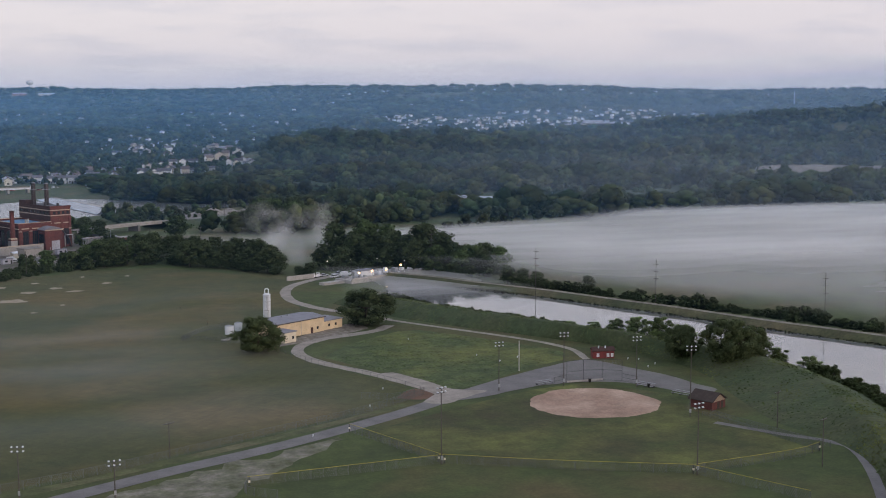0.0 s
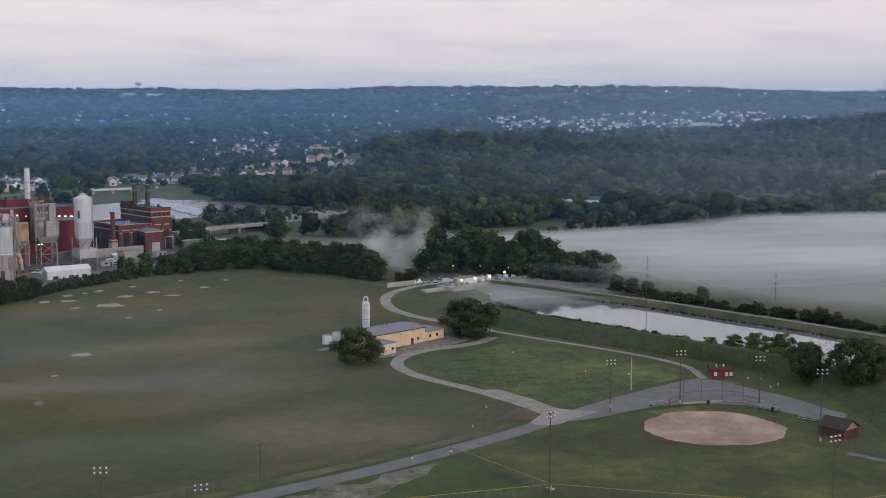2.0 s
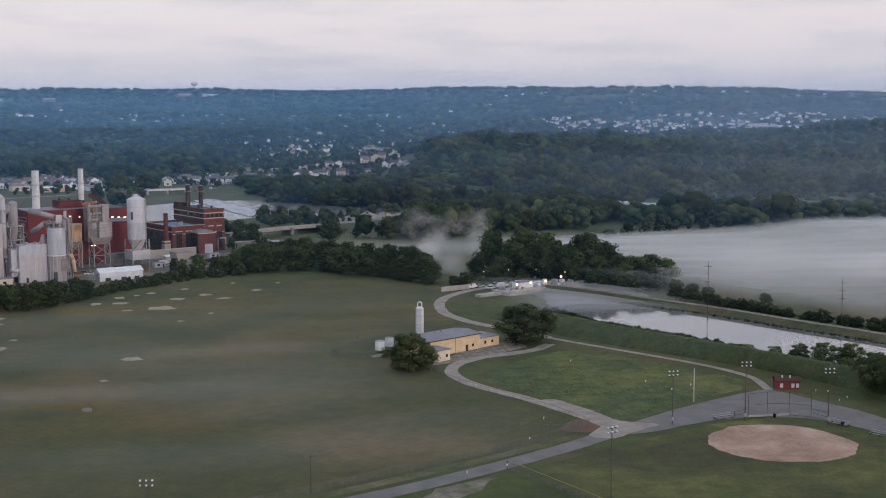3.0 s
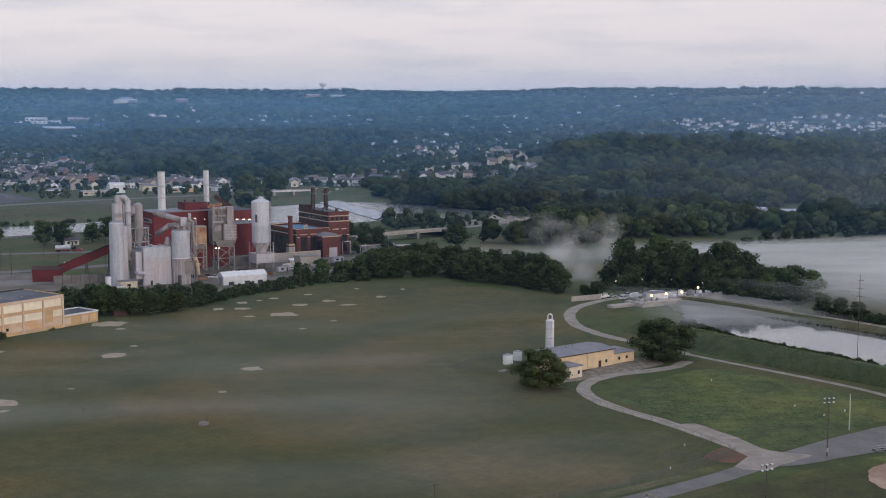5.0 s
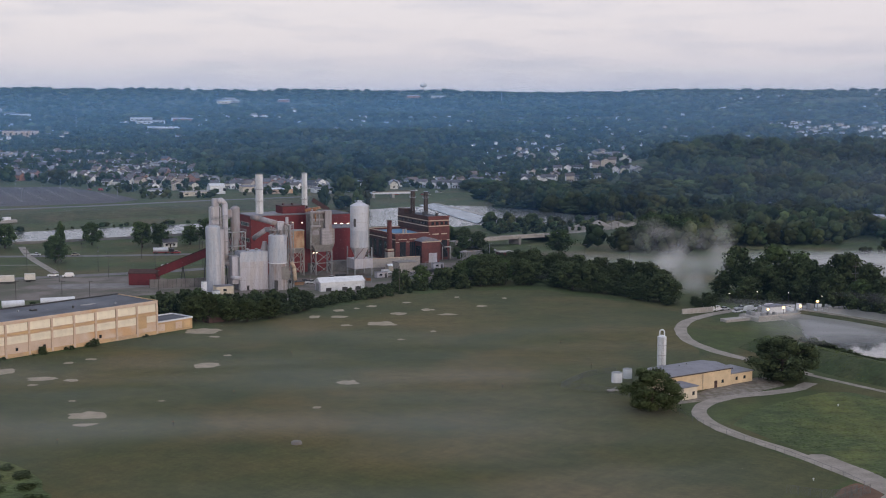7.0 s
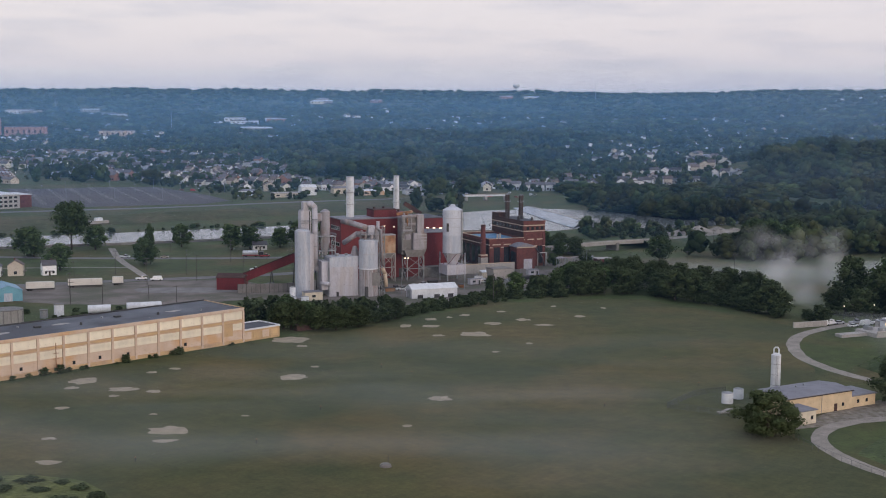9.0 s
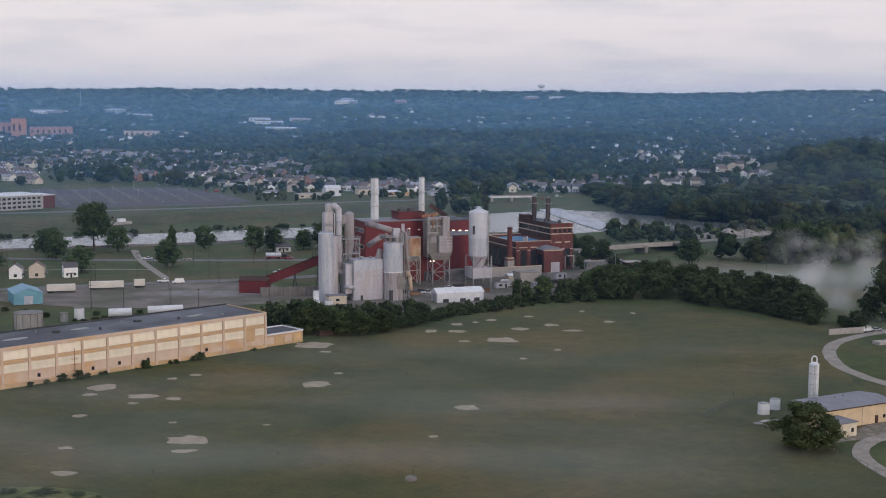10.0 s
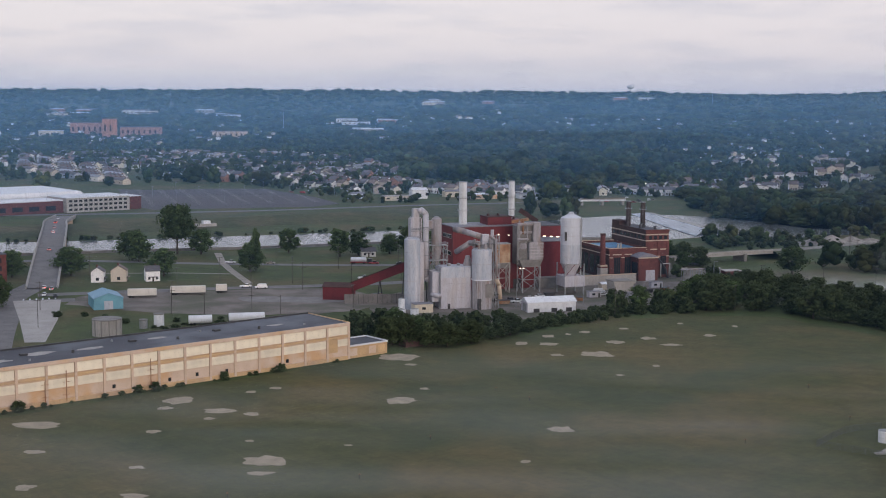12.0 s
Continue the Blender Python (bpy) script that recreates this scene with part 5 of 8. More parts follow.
for x, y, rz in ((146, 363, 15), (173, 351, -60), (178, 338, -60)):
    bn = thing("bleacher", x, y, 0, rz, "low aluminium bleacher beside the diamond", "bleacher", "bleachers")
    for k in range(3):
        part("seat_plank", box(-3, 3, k * 0.7, k * 0.7 + 0.35, 0.4 + 0.35 * k, 0.46 + 0.35 * k), M["steel"], bn)
    for s in (-2.6, 0, 2.6):
        part("frame", box(s - 0.05, s + 0.05, 0, 1.8, 0, 0.4), M["dark_steel"], bn)
for x, y in ((160, 362), (174, 350)):
    tb = thing("rubbish_bin", x, y, 0, 0, "black rubbish bin beside the diamond", "bin", "rubbish bins")
    part("drum", tube(0, 0, 0, 1.1, 0.42, 0.46, 12), M["rubber"], tb)
    part("rim", tube(0, 0, 1.1, 1.2, 0.5, 0.5, 12), M["dark_steel"], tb)
ht = thing("dugout_hut", 174.2, 324.5, 0, -62, "small brown brick hut with a dark shingle roof", "hut")
part("wall", gable_walls(0, 7.4, 0, 6.6, 2.3, 2.2), M["brick"], ht)
part("roof", gable(0, 7.4, 0, 6.6, 2.3, 2.2, 0.5, 0.15), M["shingle"], ht)
bm = bmesh.new()
f = bm.faces.new([bm.verts.new(p) for p in ((7.46, 0.2, 2.25), (7.46, 6.4, 2.25), (7.46, 3.3, 4.35))])
bmesh.ops.solidify(bm, geom=bm.faces[:], thickness=0.05)
part("gable_panel", bm, M["band"], ht, "cream gable boarding")
part("door", box(7.4, 7.48, 2.4, 3.6, 0, 2.0), M["bark"], ht, "brown door")
part("door", box(7.4, 7.48, 4.4, 5.4, 0, 2.0), M["bark"], ht, "brown door")
rs = thing("red_shed", 179.5, 396, 0, -12, "small red-painted timber shed with white signs", "shed")
part("wall", gable_walls(-3.6, 3.6, -2, 2, 2.4, 1.0), M["shed_red"], rs)
part("roof", gable(-3.6, 3.6, -2, 2, 2.4, 1.0), M["brick_dark"], rs)
for x in (-2.4, 1.0, 2.4):
    part("sign", box(x, x + 0.9, -2.08, -2.01, 0.5, 1.7), M["white"], rs, "white board")
for x in (-1.5, 0.8):
    part("vent", tube(x, -0.6, 2.9, 4.0, 0.3, 0.2, 8), M["white"], rs)
for x, y in ((186, 390), (189, 388), (191, 380), (187, 377), (140, 411), (126, 446), (66, 325), (88, 352), (97, 372), (152, 404), (144, 399)):
    mk = thing("marker_post", x, y, 0, 0, "short white marker post in the grass", "marker post", "marker posts")
    part("post", box(-0.1, 0.1, -0.1, 0.1, 0, 0.6, bevel=0.03), M["white"], mk)
    part("plate", box(-0.2, 0.2, -0.15, -0.11, 0.4, 0.65), M["white"], mk)
wr = thing("well_ring", -26.8, 404.5, 0, 0, "concrete well ring with a thin post in the field", "well ring")
part("ring", tube(0, 0, 0, 0.6, 1.45, 1.35, 20), M["concrete_dark"], wr)
part("cover", tube(0, 0, 0.6, 0.78, 1.1, n=20), M["concrete_dark"], wr)
part("post", tube(0.6, 0.3, 0, 3.0, 0.06, n=6), M["dark_steel"], wr)
for x, y in ((-62, 423), (-51, 460), (30, 470), (-88, 404), (55, 540), (-40, 520), (-29, 509), (61, 500)):
    sk = thing("marker_stake", x, y, 0, 0, "thin dark marker stake in the field", "stake", "field stakes")
    part("stake", tube(0, 0, 0, 1.2, 0.08, n=6), M["dark_steel"], sk)
    part("head", box(-0.14, 0.14, -0.1, 0.1, 1.1, 1.35), M["rust"], sk)
WEEDY = [(-134, 386), (-118, 390), (-108, 391), (-98, 389), (-91, 384), (-85, 376), (-81, 368), (-76, 356), (-80, 330), (-134, 330)]
setting("weed_corner", patch(WEEDY, 0.045, 1.5), M["weeds"], "corner of rank green weeds at the field's edge", "weeds")
for k, (x, y) in enumerate(((-100, 386), (-94, 382), (-88, 375), (-108, 387), (-116, 386), (-84, 366), (-103, 380), (-95, 372), (-111, 379), (-90, 364), (-124, 384), (-80, 357))):
    tree(("bush", k % 4), x, y, 0.7 + 0.35 * (k % 3), 2.4 + 0.5 * (k % 4), "low weedy bush at the field's edge", "bush", "weeds at the field's edge", name="bush")

# rank growth in the weed field
wv, wf = [], []
for k in range(6500):
    x, y = tree_rng.uniform(88, 172), tree_rng.uniform(364, 466)
    if not inside(x, y, [(92, 424), (98, 435), (110, 448), (129, 462), (140, 456), (158, 430), (168, 410), (164, 398), (154, 391), (121, 368), (115, 372), (108, 390), (98, 409)]):
        continue
    if noise.noise(Vector((x / 25, y / 25, 0))) < tree_rng.uniform(-0.5, 0.4):
        continue
    h, w, a = tree_rng.uniform(0.04, 0.2), tree_rng.uniform(0.2, 0.55), tree_rng.uniform(0, 3.14)
    for q in (a, a + 1.3):
        i = len(wv)
        c, s = math.cos(q) * w, math.sin(q) * w
        wv += [(x - c, y - s, 0), (x + c, y + s, 0), (x + c * 0.6, y + s * 0.6 + 0.3, h), (x - c * 0.7, y - s * 0.7 + 0.3, h * 0.8)]
        wf.append((i, i + 1, i + 2, i + 3))
me = bpy.data.meshes.new("tall_weeds")
me.from_pydata(wv, [], wf)
me.materials.append(M["weeds"])
tagged(new("tall_weeds", me), "rank green weeds and tall grass", "weeds", kind="stuff")

# coarse tufts on the flood bank
tuft_rng = random.Random(17)
tv, tf = [], []
faces = [[bank_1.data.vertices[i].co for i in p.vertices] for p in bank_1.data.polygons]
for k in range(9000):
    q = tuft_rng.choice(faces)
    u, v = tuft_rng.random(), tuft_rng.random()
    p = q[0].lerp(q[1], u).lerp(q[3].lerp(q[2], u), v)
    if noise.noise(p * 0.09) < tuft_rng.uniform(-0.5, 0.3):
        continue
    h, w = tuft_rng.uniform(0.08, 0.26), tuft_rng.uniform(0.2, 0.5)
    for a in (tuft_rng.uniform(0, 3.14), tuft_rng.uniform(0, 3.14)):
        i, c, d = len(tv), math.cos(a) * w, math.sin(a) * w
        tv += [(p.x - c, p.y - d, p.z - 0.05), (p.x + c, p.y + d, p.z - 0.05), (p.x + c * 0.7, p.y + d * 0.7 + 0.2, p.z + h), (p.x - c * 0.6, p.y - d * 0.6 + 0.2, p.z + h * 0.8)]
        tf.append((i, i + 1, i + 2, i + 3))
me = bpy.data.meshes.new("bank_tufts")
me.from_pydata(tv, [], tf)
me.materials.append(M["weeds"])
tagged(new("bank_tufts", me), "coarse grass tufts on the flood bank", "grass", kind="stuff")

# ---- the power works ----
AX = 27.0


def frame_tower(parent, w, d, z0, z1, step, r=0.12, material="steel", x0=0.0, y0=0.0):
    """Steel legs, each a part, with rails and crossed braces."""
    for sx in (0, 1):
        for sy in (0, 1):
            part("leg", box(x0 + sx * w - r, x0 + sx * w + r, y0 + sy * d - r, y0 + sy * d + r, z0, z1), M[material], parent)
    z = z0
    while z < z1 - 0.5:
        t = min(z + step, z1)
        for a, b in (((0, 0), (w, 0)), ((0, 0), (0, d)), ((w, 0), (w, d))):
            a, b = (a[0] + x0, a[1] + y0), (b[0] + x0, b[1] + y0)
            bm = beam((*a, t), (*b, t), r * 1.4, r * 1.4)
            beam((*a, z), (*b, t), r, r, bm)
            beam((*a, t), (*b, z), r, r, bm)
            part("brace", bm, M[material], parent)
        z = t


def railing(parent, x0, x1, y0, y1, z, material="steel"):
    bm = bmesh.new()
    c = [(x0, y0), (x1, y0), (x1, y1), (x0, y1)]
    for a, b in zip(c, c[1:] + c[:1]):
        for h in (0.55, 1.1):
            rod((*a, z + h), (*b, z + h), 0.05, 4, bm)
        n = max(1, int(math.dist(a, b) / 1.5))
        for k in range(n):
            p = Vector(a).lerp(Vector(b), k / n)
            rod((*p, z), (*p, z + 1.1), 0.04, 4, bm)
    part("railing", bm, M[material], parent)


def pipe(parent, pts, r, material, name="duct", n=12):
    bm = bmesh.new()
    for a, b in zip(pts, pts[1:]):
        rod(a, b, r, n, bm)
    for p in pts[1:-1]:
        bmesh.ops.create_icosphere(bm, subdivisions=2, radius=r, matrix=Matrix.Translation(p))
    for f in bm.faces:
        f.smooth = len(f.verts) < 6
    return part(name, bm, M[material], parent)


def ribs(parent, x0, x1, y, z0, z1, step, material="clad_joint"):
    """Upright cladding ribs on a wall that faces the camera side."""
    rib = mesh_of("cladding_rib", box(-0.05, 0.05, -0.06, 0.0, z0, z1), M[material])
    for k in range(1, int((x1 - x0) / step)):
        part("cladding_rib", rib, None, parent, m=pose(x0 + k * step, y, 0))


# tall blue-grey silo and the scrubber behind it
sa = thing("clad_silo", -91.1, 670.5, 0, AX, "tall blue-grey clad cylindrical silo", "silo")
part("shell", tube(0, 0, 0, 29.6, 3.35, n=28), M["silo_blue"], sa)
for z in (6, 12, 18, 24):
    part("seam", tube(0, 0, z, z + 0.14, 3.4, n=28), M["clad_joint"], sa)
part("top", tube(0, 0, 29.6, 30.2, 3.35, 2.4, 28), M["silo_blue"], sa)
railing(sa, -2.3, 2.3, -2.3, 2.3, 29.7)
part("flat_side", box(0.2, 5.6, 1.0, 6, 0, 28), M["grey_clad"], sa)
sb = thing("scrubber", -89.5, 678.5, 0, AX, "pale grey scrubber tower with a large bent duct", "scrubber")
part("tower", box(-4.2, 0.6, -2.4, 2.6, 0, 38.3, bevel=0.5), M["grey_clad"], sb)
part("top_unit", box(-3.0, -0.4, -1.6, 1.4, 38.4, 42.0, bevel=0.2), M["grey_clad"], sb)
pipe(sb, [(-1.0, -1.2, 40.6), (0.6, -1.6, 41.2), (2.1, -2.4, 39.6), (2.1, -2.6, 12.5), (5.2, -3.2, 10.8), (9.5, -3.4, 10.8)], 1.3, "grey_clad")
for z in (16, 22, 28, 34):
    part("duct_flange", tube(2.1, -2.6, z, z + 0.3, 1.5, n=14), M["steel"], sb)
for z in (13, 27.5, 32.5):
    part("platform", box(-4.6, 4.0, -3.9, -2.5, z, z + 0.16), M["steel"], sb)
    railing(sb, -4.6, 4.0, -3.9, -2.5, z + 0.16)
part("ladder", box(-0.6, -0.2, -2.62, -2.45, 0, 38), M["dark_steel"], sb)
cy = thing("cyclone", -82.6, 682.5, 0, AX, "pale cylindrical cyclone in a steel frame with platforms", "cyclone")
part("cylinder", tube(0, 0, 24, 37.2, 2.2, n=20), M["duct"], cy)
part("dome", tube(0, 0, 37.2, 38.2, 2.2, 1.0, 20), M["duct"], cy)
part("cone", tube(0, 0, 16.5, 24, 0.7, 2.2, 20), M["duct"], cy)
part("crossover", box(-4.6, 0, -1.2, 1.0, 33.0, 36.6, bevel=0.3), M["duct"], cy)
frame_tower(cy, 6.4, 5.0, 0, 26, 6.5, 0.16, "steel", -2.6, -3.0)
for z in (12, 19.4, 26):
    part("platform", box(-4.2, 4.2, -3.3, 2.3, z, z + 0.18), M["steel"], cy)
    railing(cy, -4.2, 4.2, -3.3, 2.3, z + 0.18)
# filter house
fh = thing("filter_house", -78.4, 671.5, 0, AX - 3, "plain grey clad filter house with a shallow roof", "filter house")
part("wall", box(-0.6, 12.6, 0, 9, 0, 17.4), M["grey_clad"], fh)
part("roof", box(-0.2, 12.8, -0.2, 9.2, 17.4, 17.8, bevel=0.1), M["silo_blue"], fh)
part("joint", box(-0.06, 12.66, -0.06, 9.06, 10.6, 10.85), M["clad_joint"], fh)
part("joint", box(-0.05, 12.65, -0.05, 9.05, 4.6, 4.8), M["clad_joint"], fh)
part("side_bay", box(-3.9, -0.65, 1.5, 9, 3.0, 15.8), M["grey_clad"], fh)
railing(fh, -3.6, -0.1, 1.5, 9, 15.8)
part("upper_band", box(-0.7, 12.7, -0.1, 9.1, 13.2, 17.38), M["silo_blue"], fh, "paler upper cladding band")
ribs(fh, 0, 12.6, -0.0, 0.2, 13.1, 2.1)
part("wall_pipe", tube(-0.9, 0.6, 0, 15.5, 0.28, n=8), M["steel"], fh)
part("roof_fan", tube(4, 4, 17.8, 18.9, 0.8, 0.8, 14), M["steel"], fh)
part("roof_fan", tube(8.5, 5, 17.8, 18.7, 0.7, 0.7, 14), M["steel"], fh)
pipe(fh, [(-4.2, 2.2, 6.0), (-2.2, -0.9, 6.0), (-0.7, -0.4, 6.0)], 0.9, "grey_clad")
part("door", box(2.4, 3.5, -0.07, 0, 0, 2.2), M["dark_steel"], fh)
# reactor cylinder
ra = thing("reactor_silo", -62.4, 677.2, 0, AX, "blue-grey cylindrical reactor with a stained lower half", "reactor")
part("shell", tube(0, 0, 12.6, 25, 4.3, n=28), M["silo_blue"], ra)
part("ledge", tube(0, 0, 12.2, 12.6, 4.5, n=28), M["white"], ra)
part("lower_shell", tube(0, 0, 0, 12.2, 4.25, n=28), M["duct"], ra, "stained concrete lower half")
part("top", tube(0, 0, 25, 25.8, 4.3, 3.0, 28), M["silo_blue"], ra)
part("stain_panel", box(0.2, 4.0, -4.4, -3.4, 5, 10.8), M["concrete_dark"], ra, "dark stained panel")
part("doorway", box(-3.0, -1.6, -4.3, -3.2, 0, 4.6), M["dark_steel"], ra)
railing(ra, -3.2, 3.2, -3.2, 3.2, 25.2)
frame_tower(ra, 2.6, 3.5, 0, 31, 6.2, 0.14, "steel", 4.7, -1.5)
part("top_box", box(-0.4, 2.8, -1.5, 1.5, 25.8, 31.5, bevel=0.15), M["grey_clad"], ra)
part("top_pipe", tube(4.4, -0.6, 24, 33.4, 0.7, n=10), M["grey_clad"], ra)
pipe(ra, [(-0.2, 0, 30.5), (-6.0, 6.0, 32.4), (-8.0, 12.0, 32.8)], 1.3, "duct")
pipe(ra, [(-0.5, 0, 27.4), (-4.0, 4.0, 27.6), (-7.6, 11.5, 23.0)], 1.2, "duct")
pipe(ra, [(5.6, -3.0, 12.5), (6.8, -3.0, 10.0), (7.4, -3.0, 4.0)], 0.9, "band", "hopper_pipe")
part("chute", tube(-4.4, 5.5, 14, 22, 3.2, 0.9, 14), M["duct"], ra)
part("shell_seam", tube(0, 0, 19.0, 19.18, 4.36, n=28), M["clad_joint"], ra)
for k in range(7):
    a = math.radians(200 + k * 25)
    part("stiffener", box(-0.1, 0.1, -0.12, 0.12, 0, 12.2), M["clad_joint"], ra, m=pose(4.3 * math.cos(a), 4.3 * math.sin(a), 0, 0, 0, math.degrees(a)))
for x, y, z0, z1, r in ((-2.0, -1.8, 25.6, 28.6, 0.6), (2.6, -2.4, 25.6, 30.0, 0.45), (0.4, -2.9, 25.6, 27.6, 0.7), (-2.8, 1.0, 25.6, 29.4, 0.5)):
    part("top_vessel", tube(x, y, z0, z1, r, r * 0.9, 12), M["duct"], ra)
part("top_deck", box(-3.6, 4.8, -3.4, 3.0, 27.6, 27.75), M["steel"], ra)
railing(ra, -3.6, 4.8, -3.4, 3.0, 27.75)
pipe(ra, [(2.8, -1.0, 30.8), (5.2, -2.2, 29.4), (5.6, -3.2, 14.0)], 0.55, "duct")
part("side_stair", box(4.9, 7.2, -3.2, -1.7, 18.4, 18.6), M["steel"], ra)

# the red boiler house
bh = thing("boiler_house", -81, 724, 0, AX, "large dark red clad boiler house with a flat roof", "boiler house")
part("main_wall", box(0, 40, 0, 18, 0, 29.4), M["red"], bh)
part("main_roof", box(-0.25, 40.2, -0.25, 18.2, 29.4, 29.9), M["slate"], bh)
part("low_wall", box(40.05, 62, 1.0, 18, 0, 21.4), M["red"], bh)
part("low_roof", box(40.05, 62.2, 0.8, 18.2, 21.4, 21.8), M["slate"], bh)
part("rear_wall", box(36, 62, 18.05, 40, 0, 27), M["red"], bh)
part("rear_roof", box(35.8, 62.2, 18.05, 40.2, 27, 27.4), M["roof"], bh)
part("penthouse", box(18, 30, 3, 13, 29.95, 33.4), M["red"], bh)
part("penthouse_roof", box(17.8, 30.2, 2.8, 13.2, 33.4, 33.8), M["brick_dark"], bh)
part("penthouse", box(30.5, 36, 4, 12, 29.95, 32.0), M["red"], bh)
for x in (20, 25, 33):
    part("roof_vent", tube(x, 8, 33.8 if x < 30 else 32, 34.8 if x < 30 else 33.2, 0.6, n=10), M["brick_dark"], bh)
rib = mesh_of("cladding_rib", box(-0.06, 0.06, -0.05, 0.0, 0.2, 29.2), M["red"])
for k in range(1, 27):
    part("cladding_rib", rib, None, bh, m=pose(k * 1.5, 0, 0))
for z in (25.2, 17.4):
    bm = box(-0.08, 0, 2.5, 15, z - 1.2, z + 0.9)
    part("window_band", bm, M["concrete"], bh, "pale louvred window band")
    for k in range(5):
        part("pane", box(-0.14, -0.08, 2.8 + k * 2.4, 4.9 + k * 2.4, z - 0.9, z + 0.6), M["glass"], bh)
for x, z in ((27, 25), (33, 26), (36, 23), (22, 25.5)):
    part("wall_lamp", box(x, x + 0.6, -0.4, -0.02, z, z + 0.4), M["lamp_white"], bh, "lit wall lamp")
for x, s in ((44, 23.6), (47, 23.4), (50.5, 23.2), (54, 23.0), (57.5, 22.8)):
    part("roof_lamp", box(x, x + 1.3, 4.8, 5.2, s, s + 0.4), M["lamp_white"], bh, "lit roof lamp")
    part("lamp_post", tube(x + 0.6, 5, 21.8, s, 0.06, n=5), M["dark_steel"], bh)
part("doorway", box(30, 34, -0.08, 0, 0, 4.5), M["dark_steel"], bh)
part("lean_to", box(41, 56, -5, 0.9, 0, 5.0), M["concrete_dark"], bh)


def stack(x, y, z0, z1, r, label, material="white"):
    ob = thing("smokestack", x, y, z0, 0, label, "smokestack", "smokestacks")
    part("flue", tube(0, 0, 0, z1 - z0, r, r * 0.93, 24), M[material], ob)
    part("lip", tube(0, 0, z1 - z0, z1 - z0 + 0.25, r * 1.02, n=24), M["steel"], ob)
    for k in (0.32, 0.62) if material == "white" else (0.7,):
        z = (z1 - z0) * k
        part("gallery", tube(0, 0, z, z + 0.2, r + 0.5, n=20), M["steel"], ob)
        bm = bmesh.new()
        for i in range(12):
            a = i * math.pi / 6
            rod(((r + 0.5) * math.cos(a), (r + 0.5) * math.sin(a), z), ((r + 0.5) * math.cos(a), (r + 0.5) * math.sin(a), z + 1.1), 0.05, 4, bm)
        part("gallery_rail", bm, M["steel"], ob)
    bm = bmesh.new()
    for s in (-0.25, 0.25):
        rod((s, -r - 0.15, 0), (s, -r - 0.1, z1 - z0), 0.04, 4, bm)
    part("ladder", bm, M["steel"], ob)
    return ob


stack(-78.2, 736.5, 29.9, 49.6, 2.0, "tall white smokestack with two galleries")
stack(-56.5, 748.5, 29.9, 49.6, 1.5, "slim tall white smokestack with two galleries")
sd = thing("flue_breeching", -52.5, 748, 29.9, AX, "dark rusty sloping flue beside the stack", "flue")
part("casing", beam((0, 0, 6.2), (8, -2, 0.8), 2.6, 2.2), M["brick_dark"], sd)
part("support", box(6, 8, -3, -1, 0, 1.2), M["dark_steel"], sd)
# rusted hopper box on legs
gh = thing("rusty_hopper", -61, 719.5, 0, AX, "rust-streaked steel hopper box on tall legs", "hopper")
part("box", box(0, 7.4, 0, 5.0, 14, 22.6, bevel=0.1), M["rust"], gh)
part("rim", box(-0.15, 7.55, -0.15, 5.15, 22.5, 22.9), M["steel"], gh)
part("skirt", box(0.3, 7.1, 0.3, 4.7, 11.5, 14), M["concrete_dark"], gh)
frame_tower(gh, 7.0, 4.6, 0, 14, 7, 0.2, "concrete", 0.2, 0.2)
# precipitator
pr = thing("precipitator", -50.5, 722.5, 0, AX, "grey-brown precipitator with a hopper on a braced steel frame", "precipitator")
part("dark_casing", box(0, 7.5, 2.5, 8, 13, 30.5), M["concrete_dark"], pr)
part("light_casing", box(5.2, 12.2, 0, 6, 15.2, 23.4, bevel=0.3), M["duct"], pr)
part("upper_casing", box(7.2, 10.8, 0.4, 6, 23.4, 32.2), M["duct"], pr)
bm = box(0.4, 12.0, 0.2, 7.5, 11.8, 15.2)
for v in bm.verts:
    if v.co.z < 13:
        v.co.x = 6.2 + (v.co.x - 6.2) * 0.72
part("hopper", bm, M["concrete_dark"], pr)
frame_tower(pr, 8.6, 6.4, 0, 12, 6, 0.22, "steel", 2.2, 0.6)
for x0, x1, y, z, r in ((-0.4, 7.0, 1.6, 31.4, 0.8), (0.2, 7.2, 2.2, 27.6, 0.7), (-0.2, 5.0, 1.4, 24.6, 0.55)):
    part("cross_duct", rod((x0, y, z), (x1, y, z), r, 12), M["duct"], pr)
for x, z0, z1 in ((0.8, 23.5, 33.2), (2.6, 27.0, 34.0), (4.6, 24.0, 32.4)):
    part("riser", tube(x, 1.8, z0, z1, 0.4, n=10), M["rust" if x == 2.6 else "duct"], pr)
part("fan_housing", box(1.0, 4.4, 0.9, 2.4, 20.0, 22.8, bevel=0.5), M["duct"], pr)
frame_tower(pr, 7.4, 1.6, 15, 32, 5.6, 0.1, "steel", 0.0, 0.8)
for k in range(5):
    part("casing_rib", box(5.1, 12.3, -0.1, 0.0, 16.4 + k * 1.5, 16.6 + k * 1.5), M["clad_joint"], pr)
railing(pr, 0, 7.5, 1.0, 8, 30.5)
part("conveyor_top", beam((-2, 4, 32.5), (6, 4, 33.6), 1.2, 1.2), M["rust"], pr)
for x in (0.6, 2.2):
    part("lamp", box(x, x + 0.7, 0.2, 0.5, 11.2, 11.6), M["lamp_white"], pr, "lit lamp under the hopper")
